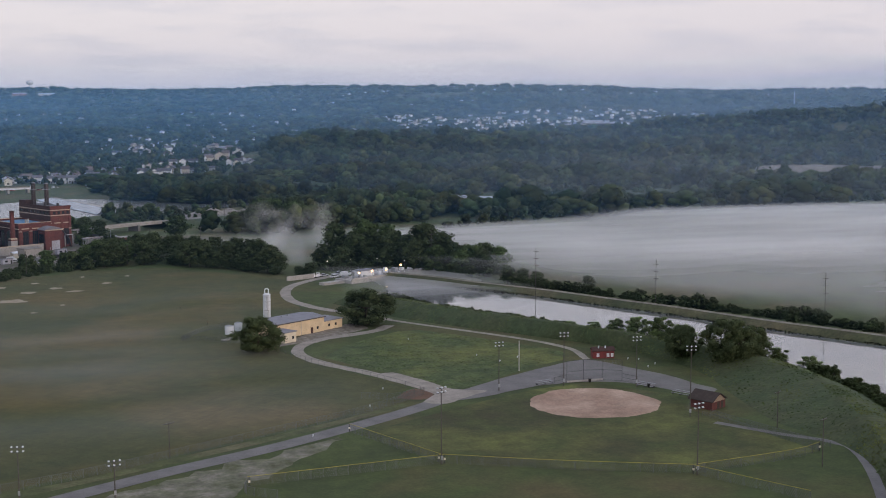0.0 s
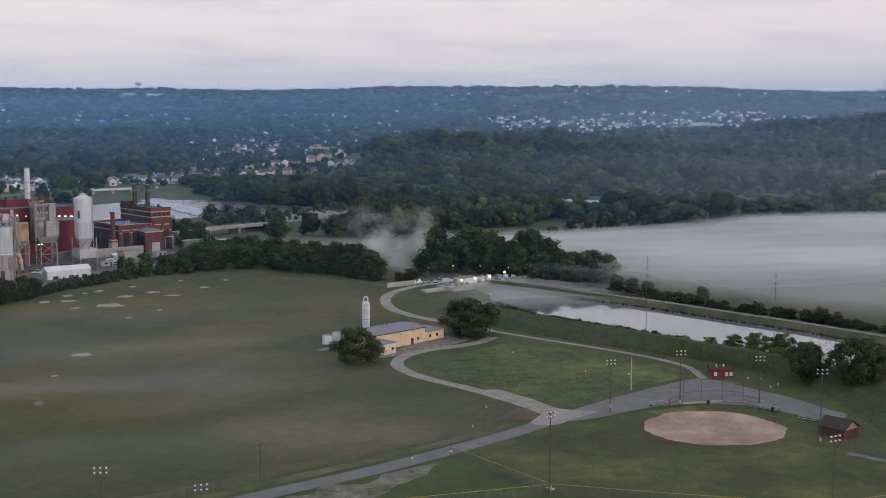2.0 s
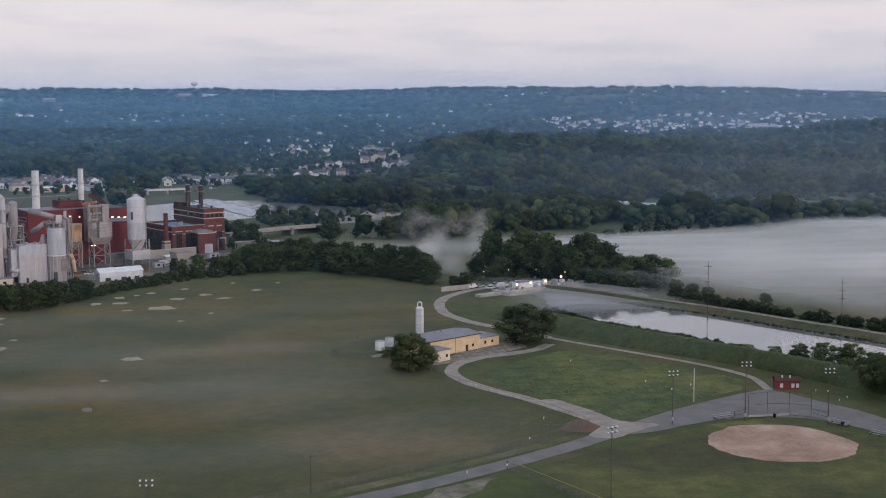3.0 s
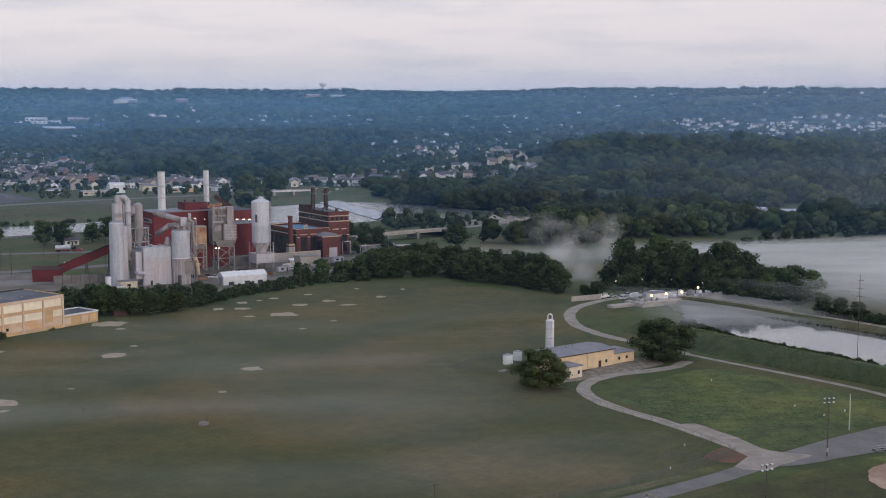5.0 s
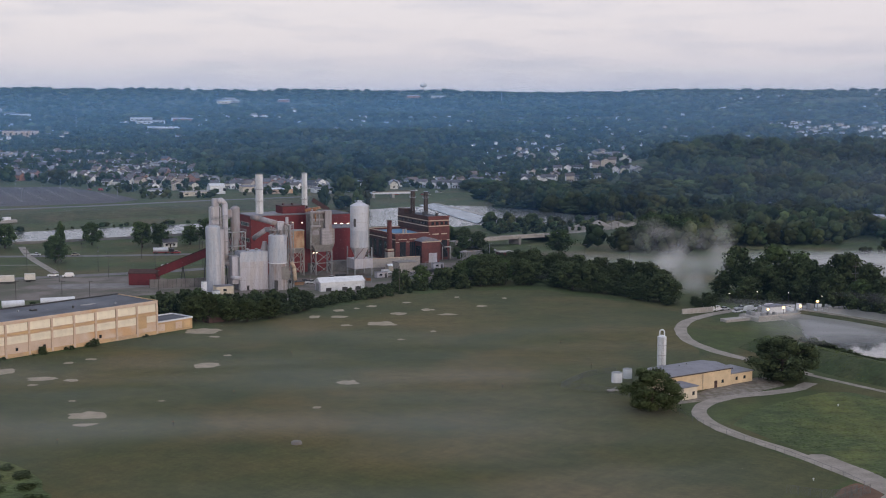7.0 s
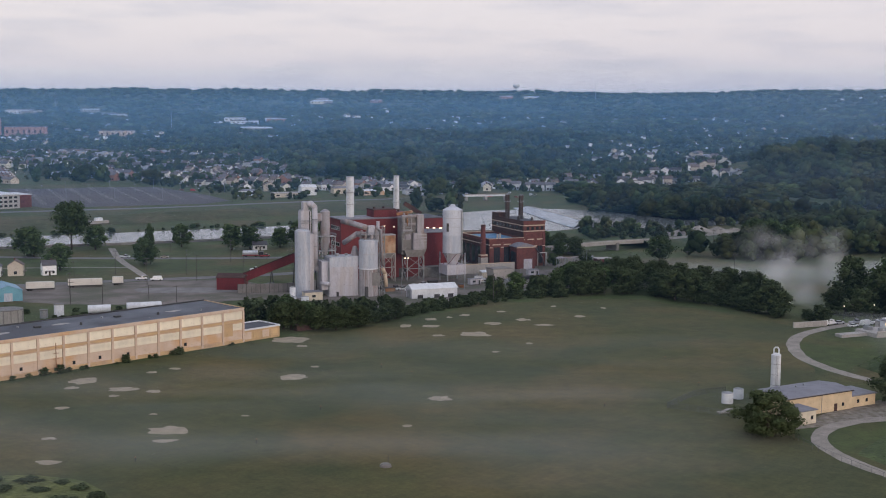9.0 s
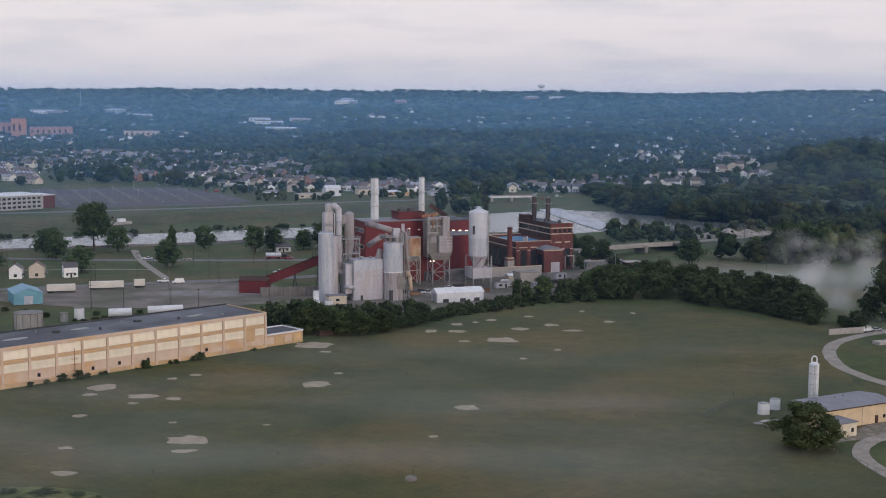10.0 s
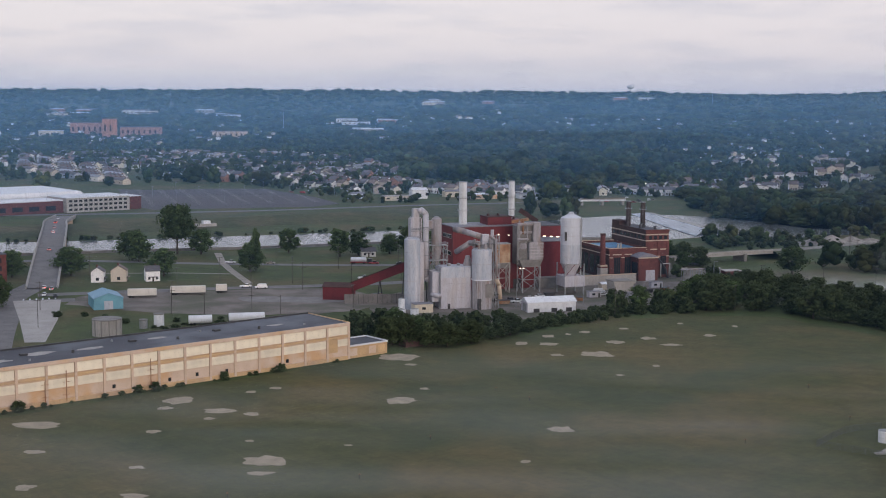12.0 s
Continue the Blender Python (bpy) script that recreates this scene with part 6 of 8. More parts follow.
# the tall pale silo
si = thing("ash_silo", -27.2, 727.5, 0, AX, "tall pale grey cylindrical silo on a steel frame", "silo")
part("shell", tube(0, 0, 22.6, 34.8, 4.75, n=32), M["silo_pale"], si, "pale upper shell")
part("lower_shell", tube(0, 0, 14, 22.58, 4.75, n=32), M["silo_blue"], si, "grey lower shell")
part("roof", tube(0, 0, 34.8, 36.6, 4.75, 1.1, 32), M["silo_pale"], si)
part("cap", tube(0, 0, 36.6, 37.3, 1.3, 1.0, 16), M["white"], si)
part("cone", tube(0, 0, 6.4, 14, 1.2, 4.7, 28), M["grey_clad"], si)
part("ring_beam", tube(0, 0, 13.7, 14.0, 4.9, n=32), M["steel"], si)
part("hatch", box(-4.3, -3.4, -3.3, -2.6, 24.5, 28.5), M["dark_steel"], si, "dark door opening")
part("enclosure", box(-4.95, 4.95, -4.95, 4.95, 3.6, 8.4), M["grey_clad"], si)
for a, b in (((-4.6, -4.75), (0, -4.75)), ((0, -4.75), (4.6, -4.75)), ((-4.75, 4.6), (-4.75, 0)), ((-4.75, 0), (-4.75, -4.6))):
    part("brace", beam((*a, 8.5), (*b, 13.6), 0.18, 0.18), M["red"], si)
for z in (17.0, 26.6, 30.8):
    part("shell_seam", tube(0, 0, z, z + 0.14, 4.8, n=32), M["clad_joint"], si)
part("ladder", box(3.0, 3.5, -4.2, -3.9, 8.4, 35.2), M["steel"], si)
for a in (-4.6, 4.6):
    for b in (-4.6, 4.6):
        part("leg", box(a - 0.28, a + 0.28, b - 0.28, b + 0.28, 0, 14), M["steel"], si)
railing(si, -1.8, 1.8, -1.8, 1.8, 36.2)
# brick powerhouse
ph = thing("powerhouse", -10.3, 776, 0, AX, "old brown brick powerhouse with pale stone bands", "powerhouse")
part("low_wall", box(0, 19.95, 0, 36, 0, 14.2), M["brick"], ph)
# thin skin of darker brick over the left side face
part("side_wall", box(-0.25, -0.02, 0, 36, 0, 14.0), M["brick_dark"], ph, "darker brick side wall")
part("low_roof", box(0.4, 19.9, 0.4, 35.6, 14.2, 14.4), M["roof"], ph)
part("roof_cover", box(2, 18, 10, 30, 14.4, 14.75), M["blue_roof"], ph, "blue tarpaulin roof covering")
for q in ((-0.3, 20, -0.3, 0.25), (-0.3, 0.25, 0.25, 36), (-0.3, 20, 35.6, 36.2)):
    part("parapet", box(*q, 14.0, 15.3), M["brick"], ph)
    part("coping", box(q[0] - 0.1, q[1] + 0.1, q[2] - 0.1, q[3] + 0.1, 15.3, 15.55), M["band"], ph, "pale stone coping")
part("high_wall", box(20, 32.5, 0, 38, 0, 23.2), M["brick"], ph)
part("high_roof", box(20.4, 32.1, 0.4, 37.6, 23.2, 23.4), M["roof"], ph)
# the high block's left side has the same darker brick skin
part("high_side", box(19.76, 19.98, 0.1, 38, 15.6, 23.0), M["brick_dark"], ph, "darker brick side wall")
part("tower", box(19.9, 25, 30, 38, 23.4, 26.0), M["brick_dark"], ph)
for z in (21.4, 18.4, 14.0):
    part("stone_band", box(20.0, 32.62, -0.14, 0.02, z, z + 0.55), M["band"], ph, "pale stone band")
    part("stone_band", box(32.5, 32.64, 0.03, 38, z, z + 0.55), M["band"], ph)
    if z > 15:
        part("stone_band", box(19.6, 19.75, 0, 38, z, z + 0.5), M["band"], ph)
part("coping", box(19.7, 32.8, -0.3, 0.3, 23.1, 24.1), M["brick"], ph)
part("coping", box(19.7, 20.2, 0.3, 38, 23.1, 24.1), M["brick_dark"], ph)
for z in (12.0, ):
    part("stone_band", box(-0.12, 19.9, -0.14, -0.02, z, z + 0.5), M["band"], ph)
    part("stone_band", box(-0.4, -0.26, 0, 36, z, z + 0.5), M["band"], ph)
win = mesh_of("window", box(0, 3.4, -0.1, 0.0, 1.5, 10.8), M["glass"])
mull = mesh_of("mullion", box(-0.07, 0.07, -0.16, -0.1, 1.5, 10.8), M["brick_dark"])
for x in (2.6, 8.4, 14.4, 22.8, 28.2):
    w = part("window", win, None, ph, "tall dark industrial window", m=pose(x, -0.02, 0))
    for k in (1.13, 2.27):
        part("mullion", mull, None, w, m=pose(k, 0, 0))
for y in (3, 10, 17, 24, 30):
    part("window", box(-0.36, -0.26, y, y + 4, 1.5, 10.5), M["glass"], ph, "tall dark industrial window")
for x in (21.6, 24.4, 27.2, 30):
    part("window", box(x, x + 1.6, -0.1, -0.01, 19.2, 21.0), M["glass"], ph)
for k in range(9):
    part("window", box(19.66, 19.75, 2 + 4 * k, 4.2 + 4 * k, 19.2, 21.0), M["glass"], ph)
for x in (0.2, 6.6, 12.4, 18.4, 20.6, 26.2, 31.2):
    part("pilaster", box(x, x + 1.5, -0.3, -0.02, 0, 13.4 if x < 19 else 18), M["brick"], ph)
    part("pilaster_cap", box(x - 0.1, x + 1.6, -0.38, -0.02, 10.6, 11.0), M["band"], ph)
part("loading_bay", box(11.5, 22, -9, -0.4, 0, 11.6), M["brick"], ph)
bm = bmesh.new()
prof = [(11.2 + 11.1 * k / 10, 11.6 + 1.7 * math.sin(math.pi * k / 10)) for k in range(11)]
for y in (-9.3, -0.4):
    bm.faces.new([bm.verts.new((x, y, z)) for x, z in [*prof, (22.3, 11.3), (11.2, 11.3)]])
ring = [list(f.verts) for f in bm.faces]
for k in range(13):
    bm.faces.new((ring[0][k], ring[0][(k + 1) % 13], ring[1][(k + 1) % 13], ring[1][k]))
bmesh.ops.recalc_face_normals(bm, faces=bm.faces)
part("bay_roof", bm, M["slate"], ph, "shallow curved grey roof")
part("bay_door", box(15.5, 20.5, -9.1, -9.0, 0, 5.2), M["grey_clad"], ph, "pale roller door")
part("bay_coping", box(11.1, 22.4, -9.46, -9.3, 11.1, 11.6), M["band"], ph)
part("bay_window", box(11.4, 11.5, -8, -2, 3, 9), M["glass"], ph)
pipe(ph, [(26, -1.5, 10.5), (30, -2.5, 4.5), (31, -2.5, 0)], 0.35, "dark_steel", "pipe", 8)
pipe(ph, [(28, -1.0, 0), (28, -1.0, 7), (33, -1.0, 7), (33, -1, 0)], 0.3, "concrete", "pipe", 8)
pipe(ph, [(40, 2, 0), (40, 2, 3.5), (46, 5, 3.5), (46, 5, 0)], 0.35, "concrete", "pipe", 8)
for x, y in ((12, 6), (15, 9)):
    part("roof_vent", tube(x - 6, y - 3, 14.5, 17.4, 0.5, n=10), M["concrete"], ph)
for x, y, h in ((24, 14, 28), (28, 18, 27.6), (29, 8, 27.6), (30, 24, 27.4)):
    part("roof_vent", tube(x, y, 23.4, h - 2.4, 0.9, 0.7, 10), M["dark_steel"], ph)
for x, y, z in ((-1.5, 811, 36.2), (5.9, 813.5, 35.6)):
    stack(x, y, 23.4, z, 1.3, "dark brown steel chimney on the powerhouse roof", "stack")
bc = thing("brick_chimney", -13.5, 771, 0, AX, "short square brick chimney with a pale stone base", "chimney")
part("base", box(-1.9, 1.9, -1.9, 1.9, 0, 6.5), M["concrete"], bc)
part("base_band", box(-2.0, 2.0, -2.0, 2.0, 6.5, 7.2), M["brick"], bc)
part("base_band", box(-1.8, 1.8, -1.8, 1.8, 7.2, 8.0), M["band"], bc)
part("shaft", tube(0, 0, 8, 22.5, 1.5, 1.2, 12), M["brick"], bc)
part("cap", tube(0, 0, 22.5, 23.4, 1.4, 1.4, 12), M["brick_dark"], bc)
wl = thing("yard_wall", -22, 752, 0, AX, "stained concrete yard wall beside the powerhouse", "wall")
part("wall", box(0, 28, 0, 1.0, 0, 4.6), M["concrete"], wl)
part("coping", box(-0.1, 28.1, -0.1, 1.1, 4.6, 4.9), M["band"], wl)
ct = thing("concrete_hopper", -4.5, 722, 0, AX, "large tapered concrete hopper wall", "hopper")
bm = box(-5, 5, -4, 4, 0, 7.2)
for v in bm.verts:
    if v.co.z < 1:
        v.co.x *= 0.75
part("body", bm, M["concrete"], ct)
part("rim", box(-5.2, 5.2, -4.2, 4.2, 7.2, 7.5), M["concrete_dark"], ct)
tn = thing("yard_tent", -11, 743, 0, AX, "small pale cabin with a white roof", "cabin")
part("wall", box(-3.2, 3.2, -2, 2, 0, 2.6), M["cream_wall"], tn)
part("roof", gable(-3.2, 3.2, -2, 2, 2.6, 0.8), M["white"], tn)
ls = thing("white_shed", -42, 668.5, 0, 24, "long white metal shed with a pale roof", "shed")
part("wall", gable_walls(0, 21.5, 0, 8, 4.0, 1.9), M["white"], ls)
part("roof", gable(0, 21.5, 0, 8, 4.0, 1.9, 0.3, 0.15), M["white"], ls)
part("end_wall", box(-0.08, 0, 0.1, 7.9, 0, 4.0), M["grey_clad"], ls)
part("door", box(-0.14, -0.08, 2.0, 6, 0, 3.4), M["steel"], ls)
for x in (2.6, 10.5, 17):
    part("opening", box(x, x + 2.6, -0.08, 0, 0, 1.6), M["dark_steel"], ls)
ob_ = thing("yard_office", -85.5, 662.5, 0, AX, "small cream yard cabin below the silos", "cabin")
part("wall", box(-4, 4, -2.4, 2.4, 0, 3.6), M["cream_wall"], ob_)
part("roof", box(-4.2, 4.2, -2.6, 2.6, 3.6, 3.85), M["slate"], ob_)
part("window", box(-0.8, 0.8, -2.48, -2.4, 1.4, 2.4), M["glass"], ob_)
for x, y, r, h in ((-93, 655.5, 1.3, 6.5), (-92, 650, 1.6, 3), (-87, 652, 1.7, 3)):
    t2 = thing("yard_tank", x, y, 0, AX, "white yard tank beside the silos", "tank", "yard tanks")
    part("shell", tube(0, 0, 0, h, r, n=16), M["white"], t2)
    part("lid", tube(0, 0, h, h + 0.3, r, r * 0.4, 16), M["steel"], t2)
def skip(x, y, rz, paint, long=5.0):
    ob = thing("skip_container", x, y, 0, rz, "open steel skip standing in the works yard", "skip", "yard skips")
    bm = box(-long / 2, long / 2, -1.1, 1.1, 0.15, 1.7)
    for v in bm.verts:
        if v.co.z < 1:
            v.co.x *= 0.82
    part("body", bm, M[paint], ob)
    part("rim", box(-long / 2 - 0.08, long / 2 + 0.08, -1.18, 1.18, 1.6, 1.74), M["dark_steel"], ob)
    for k in range(4):
        part("rib", box(-long * 0.38 + k * long * 0.25, -long * 0.38 + k * long * 0.25 + 0.1, -1.16, -1.1, 0.3, 1.6), M[paint], ob)


for x, y, rz, paint in ((-54, 690, 25, "rust"), (-58, 697, 60, "dark_steel"), (-30, 700, 20, "steel"), (-22, 706, 100, "rust"), (8, 735, 30, "dark_steel"), (16, 742, 60, "rust"), (22, 728, 10, "steel"), (-36, 716, 30, "dark_steel"), (-104, 690, 14, "dark_steel"), (-112, 700, 50, "rust")):
    skip(x, y, rz, paint)
for x, y, rz, w in ((2, 716, 27, 7), (-16, 716, 27, 6), (28, 760, 60, 8), (12, 752, 27, 6)):
    cb = thing("yard_cabin", x, y, 0, rz, "small grey site cabin in the works yard", "cabin", "site cabins")
    part("wall", box(-w / 2, w / 2, -1.4, 1.4, 0.2, 2.8, bevel=0.05), M["grey_clad"], cb)
    part("roof", box(-w / 2 - 0.1, w / 2 + 0.1, -1.5, 1.5, 2.8, 2.95), M["slate"], cb)
    part("window", box(-w / 4, 0, -1.46, -1.4, 1.2, 2.1), M["glass"], cb)
    part("door", box(w / 4, w / 4 + 0.9, -1.46, -1.4, 0.2, 2.2), M["dark_steel"], cb)
rk = thing("pipe_rack", 26, 778, 0, AX, "steel pipe rack carrying pale pipes", "pipe rack")
for k in range(5):
    for q in (0, 2.4):
        part("post", box(k * 5 - 0.12, k * 5 + 0.12, q - 0.12, q + 0.12, 0, 5.2), M["steel"], rk)
    part("crossbeam", box(k * 5 - 0.12, k * 5 + 0.12, 0, 2.4, 4.9, 5.15), M["steel"], rk)
for q, r in ((0.4, 0.25), (1.2, 0.32), (2.0, 0.2)):
    part("pipe", rod((-1, q, 5.2 + r), (21, q, 5.2 + r), r, 8), M["duct"], rk)
for x, y, h in ((-48, 682, 10), (-20, 694, 10), (6, 700, 10), (30, 735, 11), (40, 770, 11)):
    lp = thing("yard_lamp", x, y, 0, 20, "tall grey lamp post in the works yard", "lamp post", "yard lamp posts")
    part("post", tube(0, 0, 0, h, 0.12, 0.08, 6), M["steel"], lp)
    part("arm", box(0, 1.6, -0.05, 0.05, h - 0.1, h), M["steel"], lp)
    part("head", box(1.2, 2.0, -0.15, 0.15, h - 0.22, h - 0.1), M["steel"], lp)
# conveyor
cv = thing("coal_conveyor", -131, 692, 0, 0, "dark red covered conveyor rising to the works", "conveyor")
part("head_house", gable_walls(-3, 10, -4, 4, 5.6, 1.6), M["red"], cv)
part("head_roof", gable(-3, 10, -4, 4, 5.6, 1.6), M["brick_dark"], cv)
part("gallery", beam((9, 1, 5.2), (46, -4, 20.5), 3.6, 3.8), M["red"], cv)
part("gallery_roof", beam((9, 1, 7.4), (46, -4, 22.7), 4.0, 0.5), M["brick_dark"], cv)
for k in (0.35, 0.65, 0.9):
    p = Vector((9, 1, 5.2)).lerp(Vector((46, -4, 20.5)), k)
    part("trestle", beam((p.x - 1, p.y, 0), (p.x, p.y, p.z - 1.8), 0.4, 0.4), M["dark_steel"], cv)
    part("trestle", beam((p.x + 1, p.y + 1, 0), (p.x, p.y + 1, p.z - 1.8), 0.4, 0.4), M["dark_steel"], cv)
cw = thing("ash_wall", -122, 678, 0, 14, "long dark grey corrugated yard fence", "fence")
for k in range(13):
    part("panel", box(k * 2.05, k * 2.05 + 2.0, 0, 0.12, 0, 4.2), M["concrete_dark"], cw)
    part("post", box(k * 2.05 - 0.1, k * 2.05 + 0.02, -0.12, 0.14, 0, 4.4), M["dark_steel"], cw)
setting("works_yard", patch([(-100, 640), (-60, 640), (-20, 668), (20, 690), (50, 730), (60, 800), (30, 830), (-30, 800), (-60, 745), (-100, 720), (-112, 690)], 0.04, 2.0), M["dirt"], "dusty dirt yard round the works", "yard")

# ---- vehicles ----
PAINT = {n: mat("car_paint_" + n, c, tuple(v * 0.92 for v in c), 1.0, rough=0.35, spec=0.5) for n, c in
         {"white": (0.72, 0.72, 0.72), "silver": (0.42, 0.43, 0.45), "black": (0.03, 0.03, 0.035), "red": (0.35, 0.04, 0.035), "blue": (0.06, 0.10, 0.22), "tan": (0.40, 0.34, 0.26)}.items()}
wheel_mesh = mesh_of("wheel", rod((0, -0.11, 0), (0, 0.11, 0), 0.34, 12), M["rubber"])


def car(x, y, rz, paint, kind="car", z=0.0, lit=False):
    """A parked vehicle: saloon, pickup or van, with its own wheels and glass."""
    ob = thing(kind, x, y, z, rz, {"car": "parked %s saloon car", "pickup": "%s pickup truck on the street", "van": "parked %s delivery van"}[kind] % paint, "truck" if kind == "pickup" else kind, "parked vehicles")
    long, high = {"car": (4.6, 0.62), "pickup": (5.6, 0.75), "van": (5.8, 0.8)}[kind]
    bm = box(-long / 2, long / 2, -0.9, 0.9, 0.32, 0.32 + high, bevel=0.14)
    part("body", bm, PAINT[paint], ob)
    a, b, top = {"car": (-1.5, 1.0, 1.45), "pickup": (-0.4, 1.5, 1.75), "van": (-2.7, 1.9, 2.2)}[kind]
    bm = box(a, b, -0.78, 0.78, 0.32 + high, top)
    for v in bm.verts:
        if v.co.z > 1.2:
            v.co.x = (a + b) / 2 + (v.co.x - (a + b) / 2) * (0.68 if kind == "car" else 0.85)
            v.co.y *= 0.86
    part("cabin", bm, M["glass"] if kind != "van" else PAINT[paint], ob)
    part("roof", box((a + b) / 2 - (b - a) * 0.33, (a + b) / 2 + (b - a) * 0.33, -0.66, 0.66, top, top + 0.05), PAINT[paint], ob)
    for sx in (-long * 0.31, long * 0.31):
        for sy in (-0.82, 0.82):
            part("wheel", wheel_mesh, None, ob, m=pose(sx, sy, 0.34))
    if lit:
        for sy in (-0.65, 0.65):
            part("tail_lamp", box(-long / 2 - 0.06, -long / 2 + 0.02, sy - 0.2, sy + 0.2, 0.7, 0.95), M["tail"], ob, "lit red tail lamp")
    return ob


# ---- streets between the works and the river ----
setting("road_5", ribbon([(-262, 678), (-248, 685), (-190, 712), (-137, 733), (-102, 753), (-60, 790), (20, 850)], 9, 0.05), M["asphalt"], "street behind the works", "road")
setting("road_6", ribbon([(-330, 790), (-295, 798), (-212, 800), (-118, 814), (-60, 850)], 8, 0.05), M["asphalt"], "street along the river green", "road")
setting("footpath_2", ribbon([(-180, 730), (-212, 794), (-233, 846)], 4, 0.07), M["gravel"], "pale concrete path across the green", "path")
setting("footpath_3", ribbon([(-262, 752), (-226, 760), (-196, 762)], 2.4, 0.06), M["gravel"], "pale path across the green", "path")
setting("works_yard_2", patch([(-240, 655), (-180, 640), (-121, 655), (-108, 690), (-140, 722), (-190, 705), (-238, 684)], 0.06, 2.0), M["dirt"], "worn dirt yard with dark spoil", "yard")
setting("spoil_patch", patch([(-165, 676), (-130, 680), (-125, 690), (-150, 694), (-172, 688)], 0.07, 2.0), M["concrete_dark"], "dark patch of coal spoil", "bare patch")
setting("road_7", ribbon([(-205, 520), (-229, 572), (-252, 625), (-268, 662), (-277, 712)], 14, 0.06), M["asphalt"], "street leading to the bridge", "road")
setting("forecourt", patch([(-265, 660), (-246, 667), (-226, 620), (-209, 572), (-216, 570), (-240, 615)], 0.08, smooth=False), M["concrete"], "pale concrete forecourt beside the street", "forecourt")
setting("crossing", ribbon([(-268, 655), (-240, 668)], 10, 0.075), M["asphalt"], "street crossing", "road")
for k in range(6):
    st = part("stripe", box(-0.3, 0.3, -2.2, 2.2, 0, 0.01), M["white"])
    st.matrix_basis = pose(-262 + k * 2.4, 664 + k * 1.2, 0.09, 0, 0, 25)
    tagged(st, "white painted crossing stripe on asphalt", "road marking", "crossing stripes", "structure")

# bridge over the river
BR = [(-269, 697, 0.4), (-281, 726, 3.4), (-295, 760, 6.5), (-319, 817, 9), (-349, 886, 9), (-370, 933, 7.5), (-394, 998, 4), (-414, 1046, 0.4)]
br = thing("river_bridge", 0, 0, 0, 0, "long concrete road bridge with arched piers", "bridge")
part("deck", ribbon(BR, 13, 0.0, step=8), M["asphalt"], br, "asphalt bridge deck")
for s in (-7, 7):
    part("parapet", ribbon([(x, y, z + 0.0) for (x, y, _), (_, _, z) in zip(offset_line(BR, s, 0), BR)], 1.2, 0.35, step=8), M["concrete"], br, "pale concrete kerb")
    line = curve_points([(x, y, z) for (x, y, _), (_, _, z) in zip(offset_line(BR, s, 0), BR)], 8)
    bm = bmesh.new()
    for a, b in zip(line, line[1:]):
        beam(a + Vector((0, 0, 0.7)), b + Vector((0, 0, 0.7)), 0.4, 1.0, bm)
        beam(a - Vector((0, 0, 0.7)), b - Vector((0, 0, 0.7)), 0.5, 1.2, bm)
    part("railing", bm, M["concrete"], br)
line = curve_points(BR, 3.0)
for i in range(12, len(line) - 16, 7):
    p = line[i]
    d = (line[i + 1] - line[i - 1]).normalized()
    if p.z > 2:
        m = pose(p.x, p.y, 0, 0, 0, math.degrees(math.atan2(d.y, d.x)))
        part("pier", box(-1.1, 1.1, -6.6, 6.6, 0, p.z - 0.6), M["stucco_worn"], br, m=m)
        part("pier_cap", box(-2.4, 2.4, -6.9, 6.9, p.z - 1.4, p.z - 0.5), M["concrete"], br, m=m)
for x, y, z, rz, c, lit in ((-266, 693, 0.6, 110, "white", True), (-261, 690, 0.5, 110, "silver", True), (-303, 779, 7.5, 112, "silver", True), (-333, 849, 9.1, 112, "white", True), (-361, 913, 8.2, 112, "red", True),
                            (-382, 963, 6.0, 292, "white", False), (-251, 672, 0.1, 290, "black", False), (-258, 676, 0.1, 290, "white", False), (-345, 877, 9.05, 112, "silver", True)):
    car(x, y, rz, c, "car", z + 0.1, lit)
for x, y, rz, c, k in ((-178, 718, 25, "white", "pickup"), (-170, 716, 200, "white", "van"), (-212, 803, 5, "white", "pickup"), (-200, 803, 5, "black", "car"), (-190, 804, 5, "tan", "car"), (-122, 816, 8, "black", "car"), (-136, 814, 8, "red", "pickup"),
                       (-108, 818, 10, "red", "car"), (-44, 706, 20, "silver", "car"), (-49, 695, 25, "white", "pickup"), (-45, 692, 25, "white", "car"), (-52, 700, 30, "black", "car"), (-38, 702, 10, "tan", "car"), (-40, 712, 30, "white", "car"),
                       (-130, 757, 40, "white", "pickup"), (30, 745, 60, "silver", "car"), (34, 750, 60, "black", "pickup"), (26, 742, 60, "blue", "car"), (36, 757, 60, "tan", "car"), (-14, 730, 20, "white", "van"), (-12, 722, 20, "silver", "car"),
                       (136, 612, 30, "white", "car"), (142, 616, 30, "white", "van"), (132, 618, 20, "silver", "car"), (147, 620, 30, "white", "pickup"), (128, 616, 35, "white", "van"), (139, 620, 25, "silver", "pickup"), (152, 622, 30, "white", "van"), (124, 620, 40, "white", "car")):
    car(x, y, rz, c, k)
tr = thing("tank_truck", -144, 814, 0, 6, "red tractor with a white tank trailer on the street", "truck")
part("cab", box(4.5, 7, -1.2, 1.2, 0.6, 2.9, bevel=0.15), PAINT["black"], tr)
part("tank", rod((-4.5, 0, 2.3), (3.8, 0, 2.3), 1.2, 16), M["white"], tr)
part("chassis", box(-4.6, 6, -1, 1, 0.6, 1.0), PAINT["red"], tr)
for sx in (-3.6, -2.5, 2.6, 5.6):
    part("wheel", rod((sx, -1.2, 0.5), (sx, 1.2, 0.5), 0.5, 12), M["rubber"], tr)


